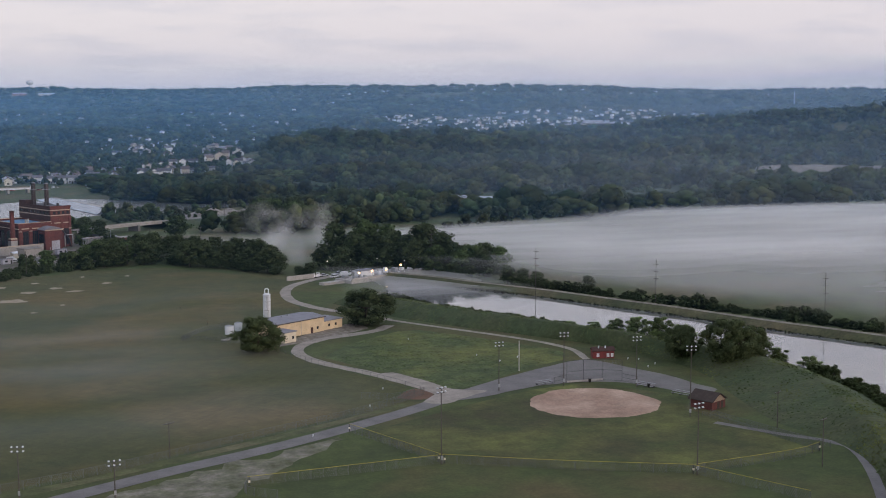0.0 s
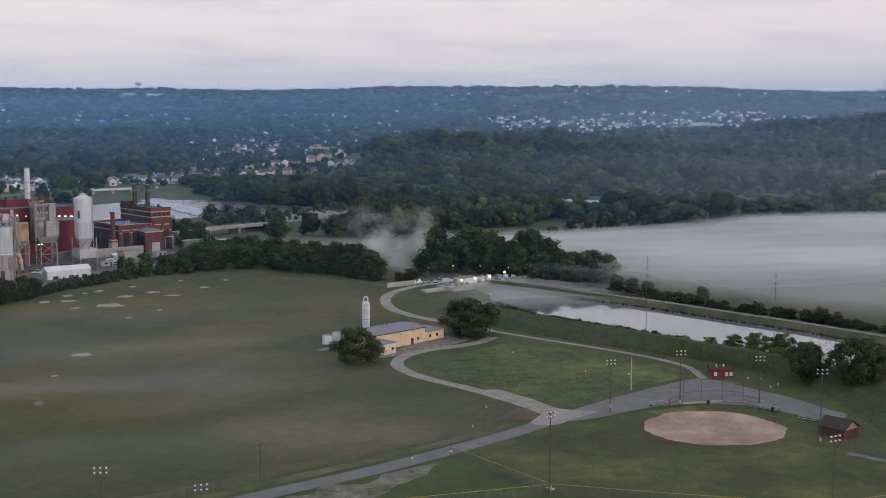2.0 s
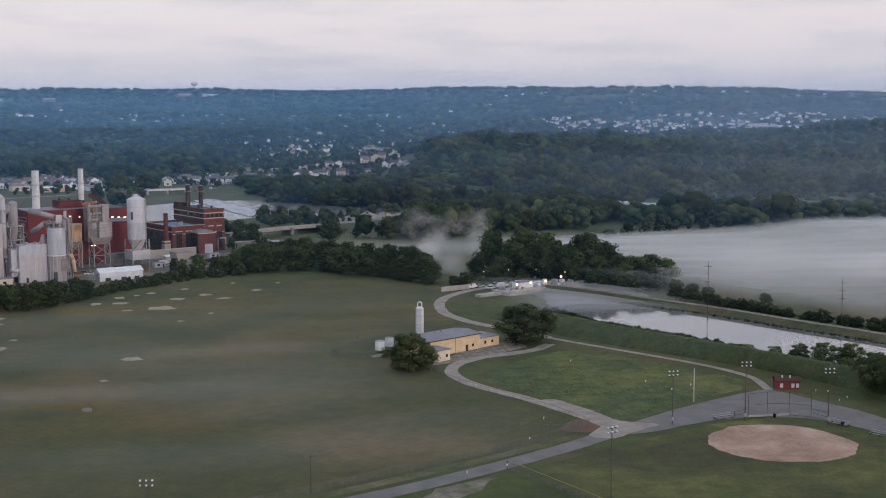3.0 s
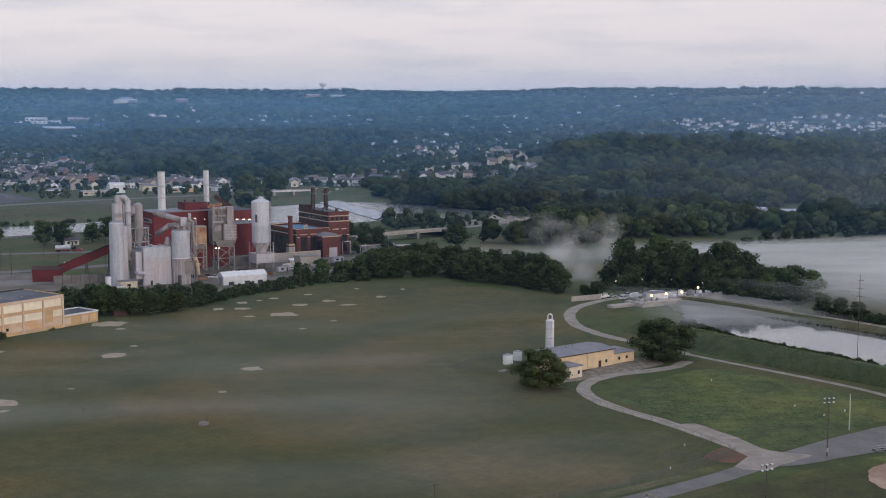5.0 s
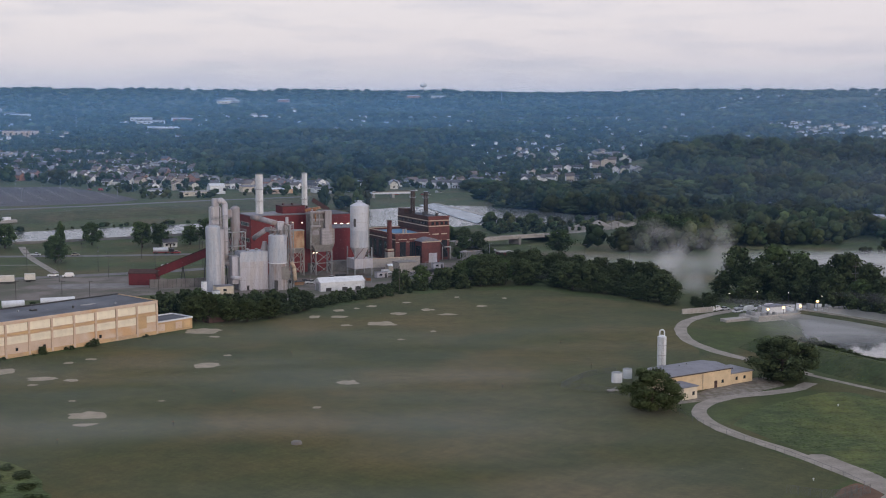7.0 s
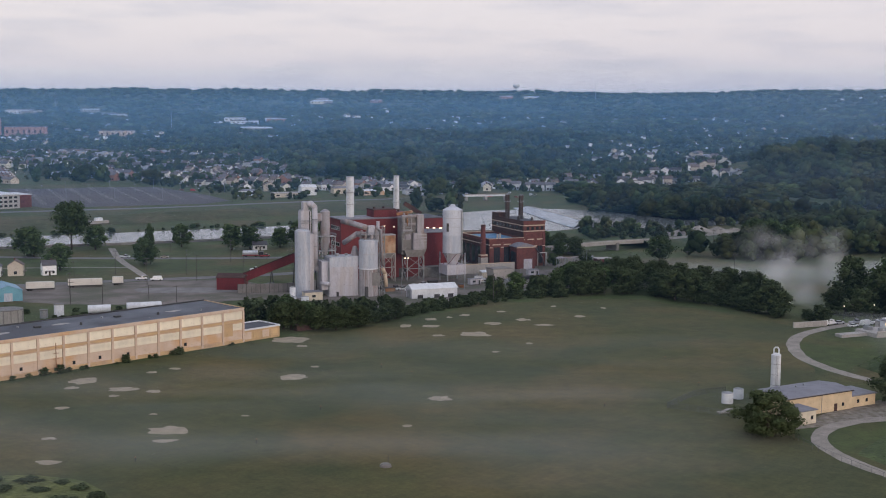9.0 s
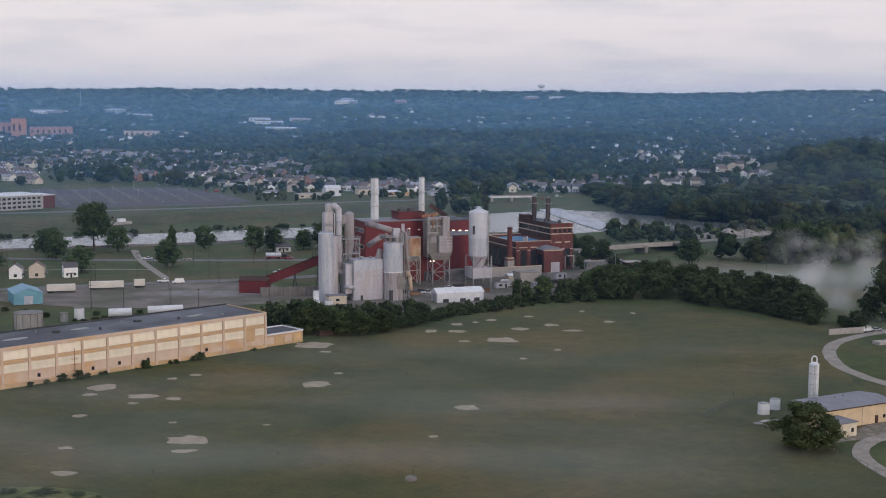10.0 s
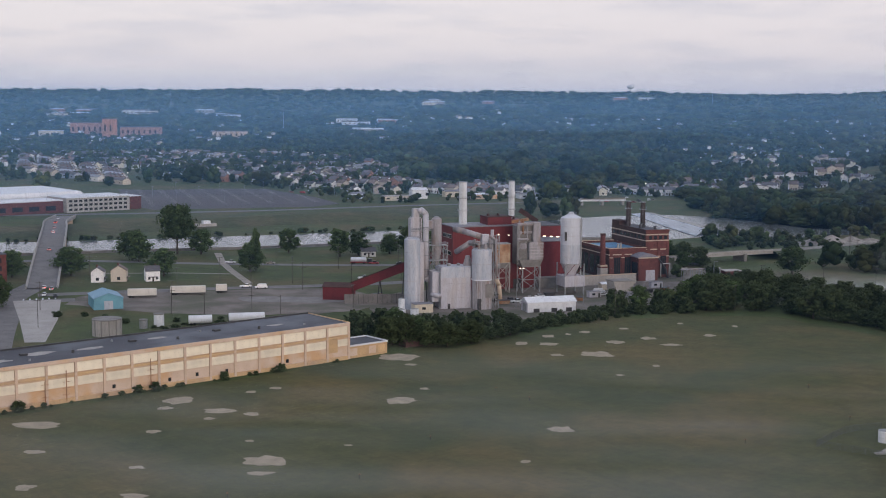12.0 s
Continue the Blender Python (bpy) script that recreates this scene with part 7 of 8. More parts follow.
def trailer(x, y, rz, long, label, round_top=False):
    ob = thing("box_trailer", x, y, 0, rz, label, "trailer", "yard trailers")
    if round_top:
        part("body", rod((-long / 2, 0, 2.2), (long / 2, 0, 2.2), 1.7, 18), M["white"], ob)
    else:
        part("body", box(-long / 2, long / 2, -1.3, 1.3, 1.0, 3.9, bevel=0.08), M["trailer"], ob)
        for k in range(int(long)):
            part("rib", box(-long / 2 + k + 0.4, -long / 2 + k + 0.46, -1.34, -1.3, 1.1, 3.8), M["trailer"], ob)
    part("frame", box(-long / 2, long / 2, -0.9, 0.9, 0.5, 1.0), M["dark_steel"], ob)
    for s in (-long / 2 + 1.0, -long / 2 + 2.2):
        part("wheel", rod((s, -1.2, 0.5), (s, 1.2, 0.5), 0.5, 12), M["rubber"], ob)


trailer(-214, 680, 18, 12.5, "long cream box trailer parked in the yard")
trailer(-197, 692, 18, 15.5, "long cream box trailer parked in the yard")
trailer(-184, 700, 18, 5, "short cream box trailer parked in the yard")
trailer(-150, 626, 22, 14, "white rounded tank trailer behind the warehouse", True)
trailer(-166, 617, 22, 9, "white rounded tank trailer behind the warehouse", True)
for x, y, r, h, m_, lab in ((-193, 590, 5.4, 6.0, "concrete", "large squat concrete storage tank with a dark rim"), (-181, 612, 2.0, 4.6, "white", "upright white tank behind the warehouse"), (-185, 606, 1.6, 3.2, "steel", "small steel tank behind the warehouse")):
    t2 = thing("storage_tank", x, y, 0, 0, lab, "tank")
    part("shell", tube(0, 0, 0, h, r, n=24), M[m_], t2)
    part("rim", tube(0, 0, h, h + 0.3, r + 0.12, r + 0.12, 24), M["concrete_dark"], t2)
    for k in range(0 if r < 5 else 12):
        a = k * math.pi / 6
        part("stave", box(-0.15, 0.15, -0.1, 0.1, 0, h, bevel=0.02), M["concrete_dark"], t2, m=pose((r + 0.02) * math.cos(a), (r + 0.02) * math.sin(a), 0, 0, 0, math.degrees(a) + 90))
bl = thing("blue_shed", -215.5, 646, 0, 121, "turquoise metal-clad shed with a pale blue roof", "shed")
part("wall", gable_walls(0, 17, -6, 6, 4.6, 2.2), M["blue_clad"], bl)
part("roof", gable(0, 17, -6, 6, 4.6, 2.2, 0.3, 0.2), M["blue_roof_sheet"], bl, "pale blue sheet roof")
part("door", box(-0.08, 0, -1.8, 1.8, 0, 3.6), M["silo_blue"], bl)
for k in range(11):
    part("cladding_rib", box(k * 1.5 + 0.6, k * 1.5 + 0.7, 6.0, 6.06, 0, 4.5), M["blue_clad"], bl)
for k in range(7):
    part("cladding_rib", box(-0.07, 0.0, -5.4 + k * 1.8, -5.3 + k * 1.8, 3.7, 4.5), M["blue_clad"], bl)
scrub_rng = random.Random(41)
for k in range(46):
    x, y = scrub_rng.uniform(-232, -150), scrub_rng.uniform(566, 634)
    if y < 552 + (x + 94) * -0.45 + 8 or math.hypot(x + 193, y - 590) < 8 or -262 + (660 - y) * 0.55 > x - 6:
        continue
    h = scrub_rng.uniform(0.8, 2.8)
    tree(("bush", k % 4), x, y, h, h * 0.7 + 0.8, "low scrubby bush behind the warehouse", "bush", "scrub behind the warehouse", name="bush")
bw = thing("corner_block", -275, 672, 0, 48, "tall brown brick corner building at the street edge", "building")
part("wall", box(-30, 0, -4, 20, 0, 19), M["brick"], bw)
part("roof", box(-30.2, 0.2, -4.2, 20.2, 19, 19.5), M["roof"], bw)
for z in range(5):
    for k in range(5):
        part("window", box(-27 + k * 5.6, -24.6 + k * 5.6, -4.08, -4.0, 1.5 + z * 3.5, 3.6 + z * 3.5), M["glass"], bw)
    for k in range(4):
        part("window", box(0.0, 0.08, -1.5 + k * 5, 0.8 + k * 5, 1.5 + z * 3.5, 3.6 + z * 3.5), M["glass"], bw)
part("stone_band", box(-30.1, 0.1, -4.12, -4.0, 3.9, 4.4), M["concrete"], bw)
rwl = thing("river_wall", 0, 0, 0, 0, "long dark stone river wall", "wall")
bm = bmesh.new()
line = curve_points(RN[1:9], 10)
for a, b in zip(line, line[1:]):
    beam(a + Vector((0, -1, 0.7)), b + Vector((0, -1, 0.7)), 0.8, 1.6, bm)
part("wall", bm, M["concrete_dark"], rwl)
gk = thing("gauge_house", -286, 985, 0.2, 42, "small white gauge house on the river embankment", "hut")
part("wall", box(-7, 7, -2, 2, 0, 2.6), M["concrete"], gk)
part("tower", box(-2.5, 2.5, -1.8, 1.8, 2.6, 4.6), M["white"], gk)
rng = random.Random(21)
for x, y, h in ((-243, 640, 12), (-205, 700, 11), (-196, 668, 10), (-170, 700, 13), (-150, 715, 13), (-128, 720, 12), (-116, 668, 10), (-140, 640, 9), (-152, 640, 9), (-235, 755, 13), (-262, 735, 13), (-180, 780, 12), (-150, 790, 12), (-120, 800, 12),
                (-90, 815, 12), (-186, 640, 10), (-172, 640, 9), (-225, 600, 11), (-160, 735, 13), (-52, 640, 12), (-6, 668, 12), (44, 690, 11), (22, 700, 10), (60, 745, 13), (90, 760, 12), (112, 750, 12), (-110, 752, 14), (-196, 735, 12)):
    utility_pole(x, y, h, 1 + (h > 11), "weathered wooden utility pole with crossarms", "street utility poles", rz=rng.uniform(0, 90))

# ---- buildings beyond the river ----
of = thing("office_building", -456, 1046, 0, 48, "large red brick and cream building with a white roof", "office building")
part("brick_wall", box(-60, 48, 0, 70, 0, 9), M["brick"], of, "red brick wing")
part("white_roof", box(-60.4, 48.4, -0.4, 70.4, 9, 9.6), M["white"], of, "broad white roof")
part("cream_wall", box(40, 92, -6, 30, 0, 11), M["concrete"], of, "cream office wing")
part("cream_roof", box(39.8, 92.2, -6.2, 30.2, 11, 11.5), M["white"], of)
part("end_wall", box(92.05, 104, -2, 24, 0, 10), M["brick"], of)
part("end_roof", box(92.05, 104.2, -2.2, 24.2, 10, 10.4), M["white"], of)
part("hall_roof", box(-60, 70, 30.3, 110, 9.7, 13.5, bevel=1.0), M["white"], of, "pale curved hall roof")
for z in (1.4, 4.8, 8.0):
    for k in range(12):
        part("window", box(42 + k * 4.1, 44.6 + k * 4.1, -6.1, -6.0, z, z + 1.7), M["glass"], of)
for k in range(7):
    part("window", box(-52 + k * 13, -44 + k * 13, -0.1, 0, 2, 5.5), M["glass"], of)
lotline = mesh_of("parking_line", box(-0.2, 0.2, -2.5, 2.5, 0, 0.02), M["concrete"])
for r in range(10):
    for k in range(56):
        x, y = -400 + r * 17 - k * 5.2 * 0.42, 1135 + r * 10 + k * 5.2 * 0.9
        if inside(x, y, LOT):
            st = part("parking_line", lotline, None, m=pose(x, y, 0.17, 0, 0, 140))
            tagged(st, "faded painted parking bay line", "road marking", "parking bay lines", "structure")
for k in range(14):
    lp = thing("street_lamp", -420 + (k % 5) * 38, 1180 + (k // 5) * 60 + (k % 5) * 14, 0, 0, "tall lamp post in the empty car park", "lamp post", "car park lamp posts")
    part("post", tube(0, 0, 0, 9, 0.12, n=6), M["steel"], lp)
    part("head", box(-0.9, 0.9, -0.2, 0.2, 9, 9.25), M["steel"], lp)

# weir, far bridge and viaduct
we = thing("weir", 0, 0, 0, 0, "long low river weir with white water", "weir")
part("sill", ribbon([(14, 1140, 2.6), (24, 1108, 2.6), (38, 1067, 2.6), (52, 1020, 2.6)], 4, 0, step=8), M["concrete"], we)
crest, foot = [(12, 1142, 2.4), (22, 1108, 2.4), (36, 1066, 2.4), (50, 1018, 2.4)], [(0, 1150, 0.3), (10, 1111, 0.3), (26, 1047, 0.3), (42, 992, 0.3)]
part("apron", loft([crest, foot], 30), M["weir_apron"], we, "wet pale concrete weir apron")
for a, b in ((0.02, 0.16), (0.42, 0.52), (0.78, 0.98)):
    rows = [[tuple(Vector(p).lerp(Vector(q), u) + Vector((0, 0, 0.12))) for p, q in zip(crest, foot)] for u in (a, b)]
    part("white_water", loft(rows, 30), M["foam"], we, "white falling water")
fb = thing("far_bridge", -26, 1232, 0, 20, "pale slab road bridge beyond the works", "bridge")
part("deck", box(-18, 22, -3, 3, 3.6, 5.0), M["white"], fb)
part("railing", box(-18, 22, -3.2, -3.0, 5.0, 5.7), M["concrete"], fb)
for x in (-16, 2, 20):
    part("pier", box(x - 1, x + 1, -2.5, 2.5, 0, 3.6), M["concrete"], fb)
vi = thing("viaduct", 0, 0, 0, 0, "pale concrete road viaduct behind the tree belt", "viaduct")
VI = [(20, 832, 5), (34, 846, 5), (52, 862, 5), (76, 880, 4.6), (96, 900, 3.6), (116, 932, 1.8), (138, 965, 0.5)]
part("deck", ribbon(VI, 10, 0.0, step=8), M["gravel_worn"], vi)
line = curve_points([(x, y, z) for (x, y, _), (_, _, z) in zip(offset_line(VI, -4.5, 0), VI)][:4], 8)
bm = bmesh.new()
for a, b in zip(line, line[1:]):
    beam(a + Vector((0, 0, -0.3)), b + Vector((0, 0, -0.3)), 0.5, 2.2, bm)
part("fascia", bm, M["concrete"], vi)
for k in (2, 5):
    p = line[min(k, len(line) - 1)]
    part("pier", box(-1, 1, -1, 8, 0, p.z - 0.6), M["concrete_dark"], vi, m=pose(p.x, p.y, 0, 0, 0, 40))
setting("gravel_works", patch([(98, 946), (130, 958), (156, 970), (164, 992), (130, 992), (104, 974)], 0.06, 3.0), M["gravel_worn"], "pale gravel works yard", "yard")
for x, y, r, h in ((112, 965, 9, 3.4), (125, 973, 11, 4.6), (138, 980, 9, 3.4), (150, 984, 7, 2.6)):
    bm = bmesh.new()
    bmesh.ops.create_cone(bm, cap_ends=False, segments=18, radius1=r, radius2=0.6, depth=h, matrix=Matrix.Translation((0, 0, h / 2)))
    bmesh.ops.subdivide_edges(bm, edges=bm.edges[:], cuts=2)
    for v in bm.verts:
        v.co += 0.9 * noise.noise_vector(v.co * 0.3 + Vector((x, 0, 0))) * (1 if v.co.z > 0.2 else 0.3)
    gp = tagged(part("gravel_heap", bm, M["gravel"]), "tall pale heap of gravel", "gravel heap", "gravel heaps")
    gp.location = (x, y, -0.2)
setting("approach_bank", loft([offset_line(VI[3:], -14, 0.0), [(x, y, z - 0.15) for (x, y, _), (_, _, z) in zip(offset_line(VI[3:], -5.2, 0), VI[3:])], [(x, y, z - 0.15) for (x, y, _), (_, _, z) in zip(offset_line(VI[3:], 5.2, 0), VI[3:])], offset_line(VI[3:], 14, 0.0)], 30), M["bank"], "grassed earth bank that carries the river road", "embankment")
for k, (poly, kind) in enumerate(zip(CLEARINGS, ("bank", "gravel_worn", "bank"))):
    bm = patch(poly, 0.0, 8.0)
    bmesh.ops.subdivide_edges(bm, edges=bm.edges[:], cuts=3, use_grid_fill=True)
    for v in bm.verts:
        v.co.z = rise(v.co.x, v.co.y) + 1.2
    setting("clearing_%d" % (k + 1), bm, M[kind], "open strip of rough brownish grass among the trees", "clearing")
bh = thing("brick_hut", 49, 782, 0, 20, "small red brick hut with a flat pale roof", "hut")
part("wall", box(-4, 4, -3, 3, 0, 5.2), M["brick"], bh)
part("roof", box(-4.3, 4.3, -3.3, 3.3, 5.2, 5.55), M["concrete"], bh)
part("door", box(-1, 0.2, -3.08, -3.0, 0, 2.2), M["bark"], bh)


def low_hall(x, y, rz, w, d, h, label, wall="cream_wall", roof="silo_blue", z=0.0, flat=False):
    ob = thing("low_hall", x, y, z, rz, label, "hall", "far low halls")
    part("wall", box(-w / 2, w / 2, -d / 2, d / 2, 0, h), M[wall], ob)
    part("roof", box(-w / 2 - 0.3, w / 2 + 0.3, -d / 2 - 0.3, d / 2 + 0.3, h, h + 0.8) if flat else gable(-w / 2, w / 2, -d / 2, d / 2, h, h * 0.25, 0.3, 0.2), M[roof], ob)
    for k in range(max(2, int(w / 9))):
        part("window", box(-w / 2 + 3 + k * 9, -w / 2 + 6 + k * 9, -d / 2 - 0.1, -d / 2, h * 0.35, h * 0.7), M["glass"], ob)
    return ob


low_hall(318, 1005, -10, 30, 16, 5, "low pale hall with a grey roof among trees")
low_hall(352, 1000, -10, 36, 12, 4, "low long hall with a pale roof among trees")
low_hall(295, 1190, -5, 30, 14, 5, "low hall with a white roof among trees", roof="white")
for x, y, w, d, h, lab, wall, roof in ((-925, 2280, 60, 30, 22, "red brick hospital block far off", "salmon", "roof"), (-880, 2262, 24, 24, 32, "red brick hospital tower far off", "salmon", "roof"), (-835, 2290, 70, 30, 16, "pale brick hospital wing far off", "salmon", "roof"),
                                       (-690, 2330, 60, 20, 12, "long pale brick block far off", "stucco_worn", "roof"), (-980, 2250, 40, 20, 10, "low white block far off", "cream_wall", "white")):
    low_hall(x, y, 20, w, d, h, lab, wall, roof, rise(x, y) - 1, True)
for a0, a1, r0, r1, n in ((-25, -16, 3050, 3350, 13), (-13.5, -10, 2650, 2850, 6), (-9, -5, 3500, 3700, 4), (-1, 1, 3900, 4000, 2), (22, 28, 2350, 2500, 5), (30, 33, 2500, 2700, 3)):
    for k in range(n):
        a, r, w = radians(rng.uniform(a0, a1)), rng.uniform(r0, r1), rng.uniform(24, 60)
        x, y = r * math.sin(a), r * math.cos(a)
        low_hall(x, y, rng.uniform(-15, 25) - math.degrees(a), w, 24, 6.5, "long low pale commercial building far off", rng.choice(("concrete", "cream_wall", "white", "salmon")), rng.choice(("grey_clad", "silo_blue", "white", "roof")), rise(x, y) + 5)

# ---- houses of the town ----
HOUSE_WALLS = [mat("house_wall", c, tuple(v * 0.93 for v in c), 0.3, rand=0.06) for c in ((0.84, 0.83, 0.82), (0.76, 0.74, 0.70), (0.52, 0.46, 0.38), (0.42, 0.44, 0.47), (0.36, 0.20, 0.15), (0.70, 0.66, 0.55))]
HOUSE_ROOFS = [mat("house_roof", c, tuple(v * 0.85 for v in c), 0.5, rand=0.25) for c in ((0.14, 0.132, 0.14), (0.09, 0.088, 0.094), (0.17, 0.135, 0.12), (0.34, 0.34, 0.36))]
HOUSE_WORDS = ("white-sided", "pale grey-sided", "tan-sided", "blue-grey sided", "red brick", "cream-sided")


def house(x, y, z, rz, k, far=False):
    w, d, h, r = ((9, 8, 5.4, 2.6), (11, 7.5, 3.2, 2.2), (8, 10, 5.8, 2.8), (12, 9, 3.4, 2.4), (9, 9, 5.6, 3.0), (10, 7, 5.0, 2.4))[k % 6]
    ob = thing("house", x, y, z, rz, "small %s house with a dark pitched roof" % HOUSE_WORDS[k % 6], "house", "far hillside houses" if far else "town houses")
    key = ("house", k % 6, k % 4, far)
    if key not in TREES:
        TREES[key] = [("wall", mesh_of("wall", gable_walls(-w / 2, w / 2, -d / 2, d / 2, h, r), HOUSE_WALLS[k % 6])), ("roof", mesh_of("roof", gable(-w / 2, w / 2, -d / 2, d / 2, h, r, 0.5, 0.2), HOUSE_ROOFS[k % 4]))]
        if not far:
            TREES[key] += [("chimney", mesh_of("chimney", box(w * 0.2, w * 0.2 + 0.8, 0.5, 1.3, h, h + r + 1.0), M["brick"])), ("porch", mesh_of("porch", box(-w * 0.3, w * 0.3, -d / 2 - 1.8, -d / 2 - 0.02, 2.3, 2.6), HOUSE_ROOFS[k % 4])),
                           ("window", mesh_of("window", box(-w * 0.35, -w * 0.2, -d / 2 - 0.06, -d / 2, 1, 2.4), M["glass"])), ("window", mesh_of("window", box(w * 0.2, w * 0.35, -d / 2 - 0.06, -d / 2, 1, 2.4), M["glass"])),
                           ("window", mesh_of("window", box(-w / 2 - 0.06, -w / 2, -1, 1, 1, 2.6), M["glass"])), ("door", mesh_of("door", box(-0.5, 0.5, -d / 2 - 0.07, -d / 2, 0, 2.1), M["bark"]))]
    for n, me in TREES[key]:
        part(n, me, None, ob)
    return ob


for x, y, k, rz in ((-253, 724, 0, 105), (-244, 728, 2, 105), (-229, 732, 0, 30), (-108, 832, 1, 20), (-146, 848, 1, 20)):
    house(x, y, 0, rz, k).scale = (0.74, 0.74, 0.9)
for x, y, w, d, h, wall, roof in ((-187, 1276, 14, 11, 7.5, "white", "white"), (-200, 1250, 30, 9, 3.6, "cream_wall", "concrete"), (-242, 1262, 16, 12, 4.5, "white", "slate"), (-130, 1284, 22, 12, 4, "stucco_worn", "white"), (-92, 1296, 18, 11, 4, "white", "slate"), (-160, 1300, 16, 12, 5, "cream_wall", "slate")):
    low_hall(x, y, 24, w, d, h, "low pale shop building beside the river street", wall, roof)
for k in range(19):
    x = -250 + k * 17 + rng.uniform(-3, 3)
    house(x, 1262 + (x + 250) * 0.37 + rng.choice((32, 44, 52)), 0, rng.choice((24, 114)) + rng.uniform(-6, 6), rng.choice((0, 0, 1, 2, 3, 5)))
def terrace(x, y, rz, long, k):
    ob = thing("terrace", x, y, rise(x, y), rz, "long low terrace of grey-brown row houses", "terrace", "terraces beyond the car park")
    part("wall", gable_walls(-long / 2, long / 2, -4.5, 4.5, 4.4, 2.2), HOUSE_WALLS[(1, 2, 3)[k % 3]], ob)
    part("roof", gable(-long / 2, long / 2, -4.5, 4.5, 4.4, 2.2, 0.4, 0.2), HOUSE_ROOFS[(0, 2, 0, 3)[k % 4]], ob)
    for i in range(int(long / 9)):
        part("chimney", box(-long / 2 + 4 + i * 9, -long / 2 + 4.8 + i * 9, 0.6, 1.4, 5.5, 7.8), M["brick"], ob)
        part("window", box(-long / 2 + 2 + i * 9, -long / 2 + 3.6 + i * 9, -4.58, -4.5, 1.2, 2.6), M["glass"], ob)


for i in range(7):
    u = i / 6
    a, b = Vector((-683 - 113 * u, 1516 + 232 * u)), Vector((-491 - 57 * u, 1367 + 128 * u))
    turn = math.degrees(math.atan2(b.y - a.y, b.x - a.x))
    for j in range(5):
        p = a.lerp(b, (j + 0.5) / 5)
        terrace(p.x, p.y, turn, 36, i + j)
placed, SPOTS = 0, []
for row in range(26):
    for k in range(60):
        u, v = -520 + k * 15.5, row * 27.0
        x = -330 + u * 0.74 - v * 0.55 + rng.uniform(-2, 2)
        y = 1400 + u * -0.30 + v * 0.84 + rng.uniform(-3, 3)
        if not inside(x, y, TOWN) or inside(x, y, ROWS) or any(inside(x, y, p) for p in OPEN) or placed > 1000 or x > 40 and rng.random() < 0.72:
            continue
        keep = 0.62 if row < 7 else 0.5
        if rng.random() > keep or noise.noise(Vector((x / 120, y / 120, 2))) < -0.15:
            continue
        SPOTS.append((x, y, rise(x, y), rng.choice((-22, 68, -22, 158)) + rng.uniform(-5, 5), rng.choice((0, 0, 1, 1, 2, 3, 4, 5)), 1.0))
        placed += 1
far_spots = [(620, 780, 2250, 2600, 40), (600, 1300, 1850, 2640, 380), (200, 560, 2100, 2900, 40), (-500, 100, 2300, 3300, 50), (-1300, -300, 2050, 3100, 150), (-250, 480, 2150, 3000, 90), (100, 330, 1700, 2200, 30), (600, 1800, 2900, 3600, 40)]
for x0, x1, y0, y1, n in far_spots:
    for k in range(n):
        x, y = rng.uniform(x0, x1), rng.uniform(y0, y1)
        if n == 380 and not inside(x, y, SUBURB):
            continue
        SPOTS.append((x, y, rise(x, y) + 4, rng.uniform(0, 180), rng.choice((0, 0, 1, 2, 5, 3)), 1.0))
for k in range(80):
    x, y = rng.uniform(-60, 230), rng.choice((1345, 1352, 1366, 1380, 1400, 1420, 1440)) + rng.uniform(-6, 6)
    if x < 30 and y > 1400 or inside(x, y, OPEN[3]) or inside(x, y, ROWS) or min((abs(x - q[0]) + abs(y - q[1]) for q in SPOTS), default=99) < 13:
        continue
    SPOTS.append((x, y + x * 0.25, rise(x, y + x * 0.25), rng.choice((-10, 80)) + rng.uniform(-8, 8), rng.choice((0, 0, 1, 1, 2, 3, 5)), 1.0))
for k in range(50):
    x, y = rng.uniform(60, 480), rng.uniform(1600, 2250)
    SPOTS.append((x, y, rise(x, y) + 2, rng.uniform(0, 180), rng.choice((0, 0, 1, 2, 5)), 1.0))
SPOTS.sort(key=lambda s: math.hypot(s[0], s[1]))
for i, (x, y, z, rz, k, s) in enumerate(SPOTS[:290]):
    house(x, y, z, rz, k, i > 200)
walls, roofs = [([], []) for _ in HOUSE_WALLS], [([], []) for _ in HOUSE_ROOFS]
shapes = {}
for x, y, z, rz, k, s in SPOTS[290:]:
    if k not in shapes:
        w, d, h, r = ((9, 8, 5.4, 2.6), (11, 7.5, 3.2, 2.2), (8, 10, 5.8, 2.8), (12, 9, 3.4, 2.4), (9, 9, 5.6, 3.0), (10, 7, 5.0, 2.4))[k]
        shapes[k] = []
        for made in (gable_walls(-w / 2, w / 2, -d / 2, d / 2, h, r), gable(-w / 2, w / 2, -d / 2, d / 2, h, r, 0.5, 0.2)):
            made.verts.index_update()
            shapes[k].append(([v.co.copy() for v in made.verts], [[v.index for v in f.verts] for f in made.faces]))
            made.free()
    m = pose(x, y, z, 0, 0, rz) @ Matrix.Scale(0.68 if y > 1850 else 1.0, 4)
    for (vs, fs), (co, fa) in zip((walls[k], roofs[(k * 7 + int(x)) % 4]), shapes[k]):
        i = len(vs)
        vs += [tuple(m @ v) for v in co]
        fs += [[q + i for q in f] for f in fa]
ht_ = thing("far_houses", 0, 0, 0, 0, "many small pale houses on the distant slopes", "houses", kind="stuff")
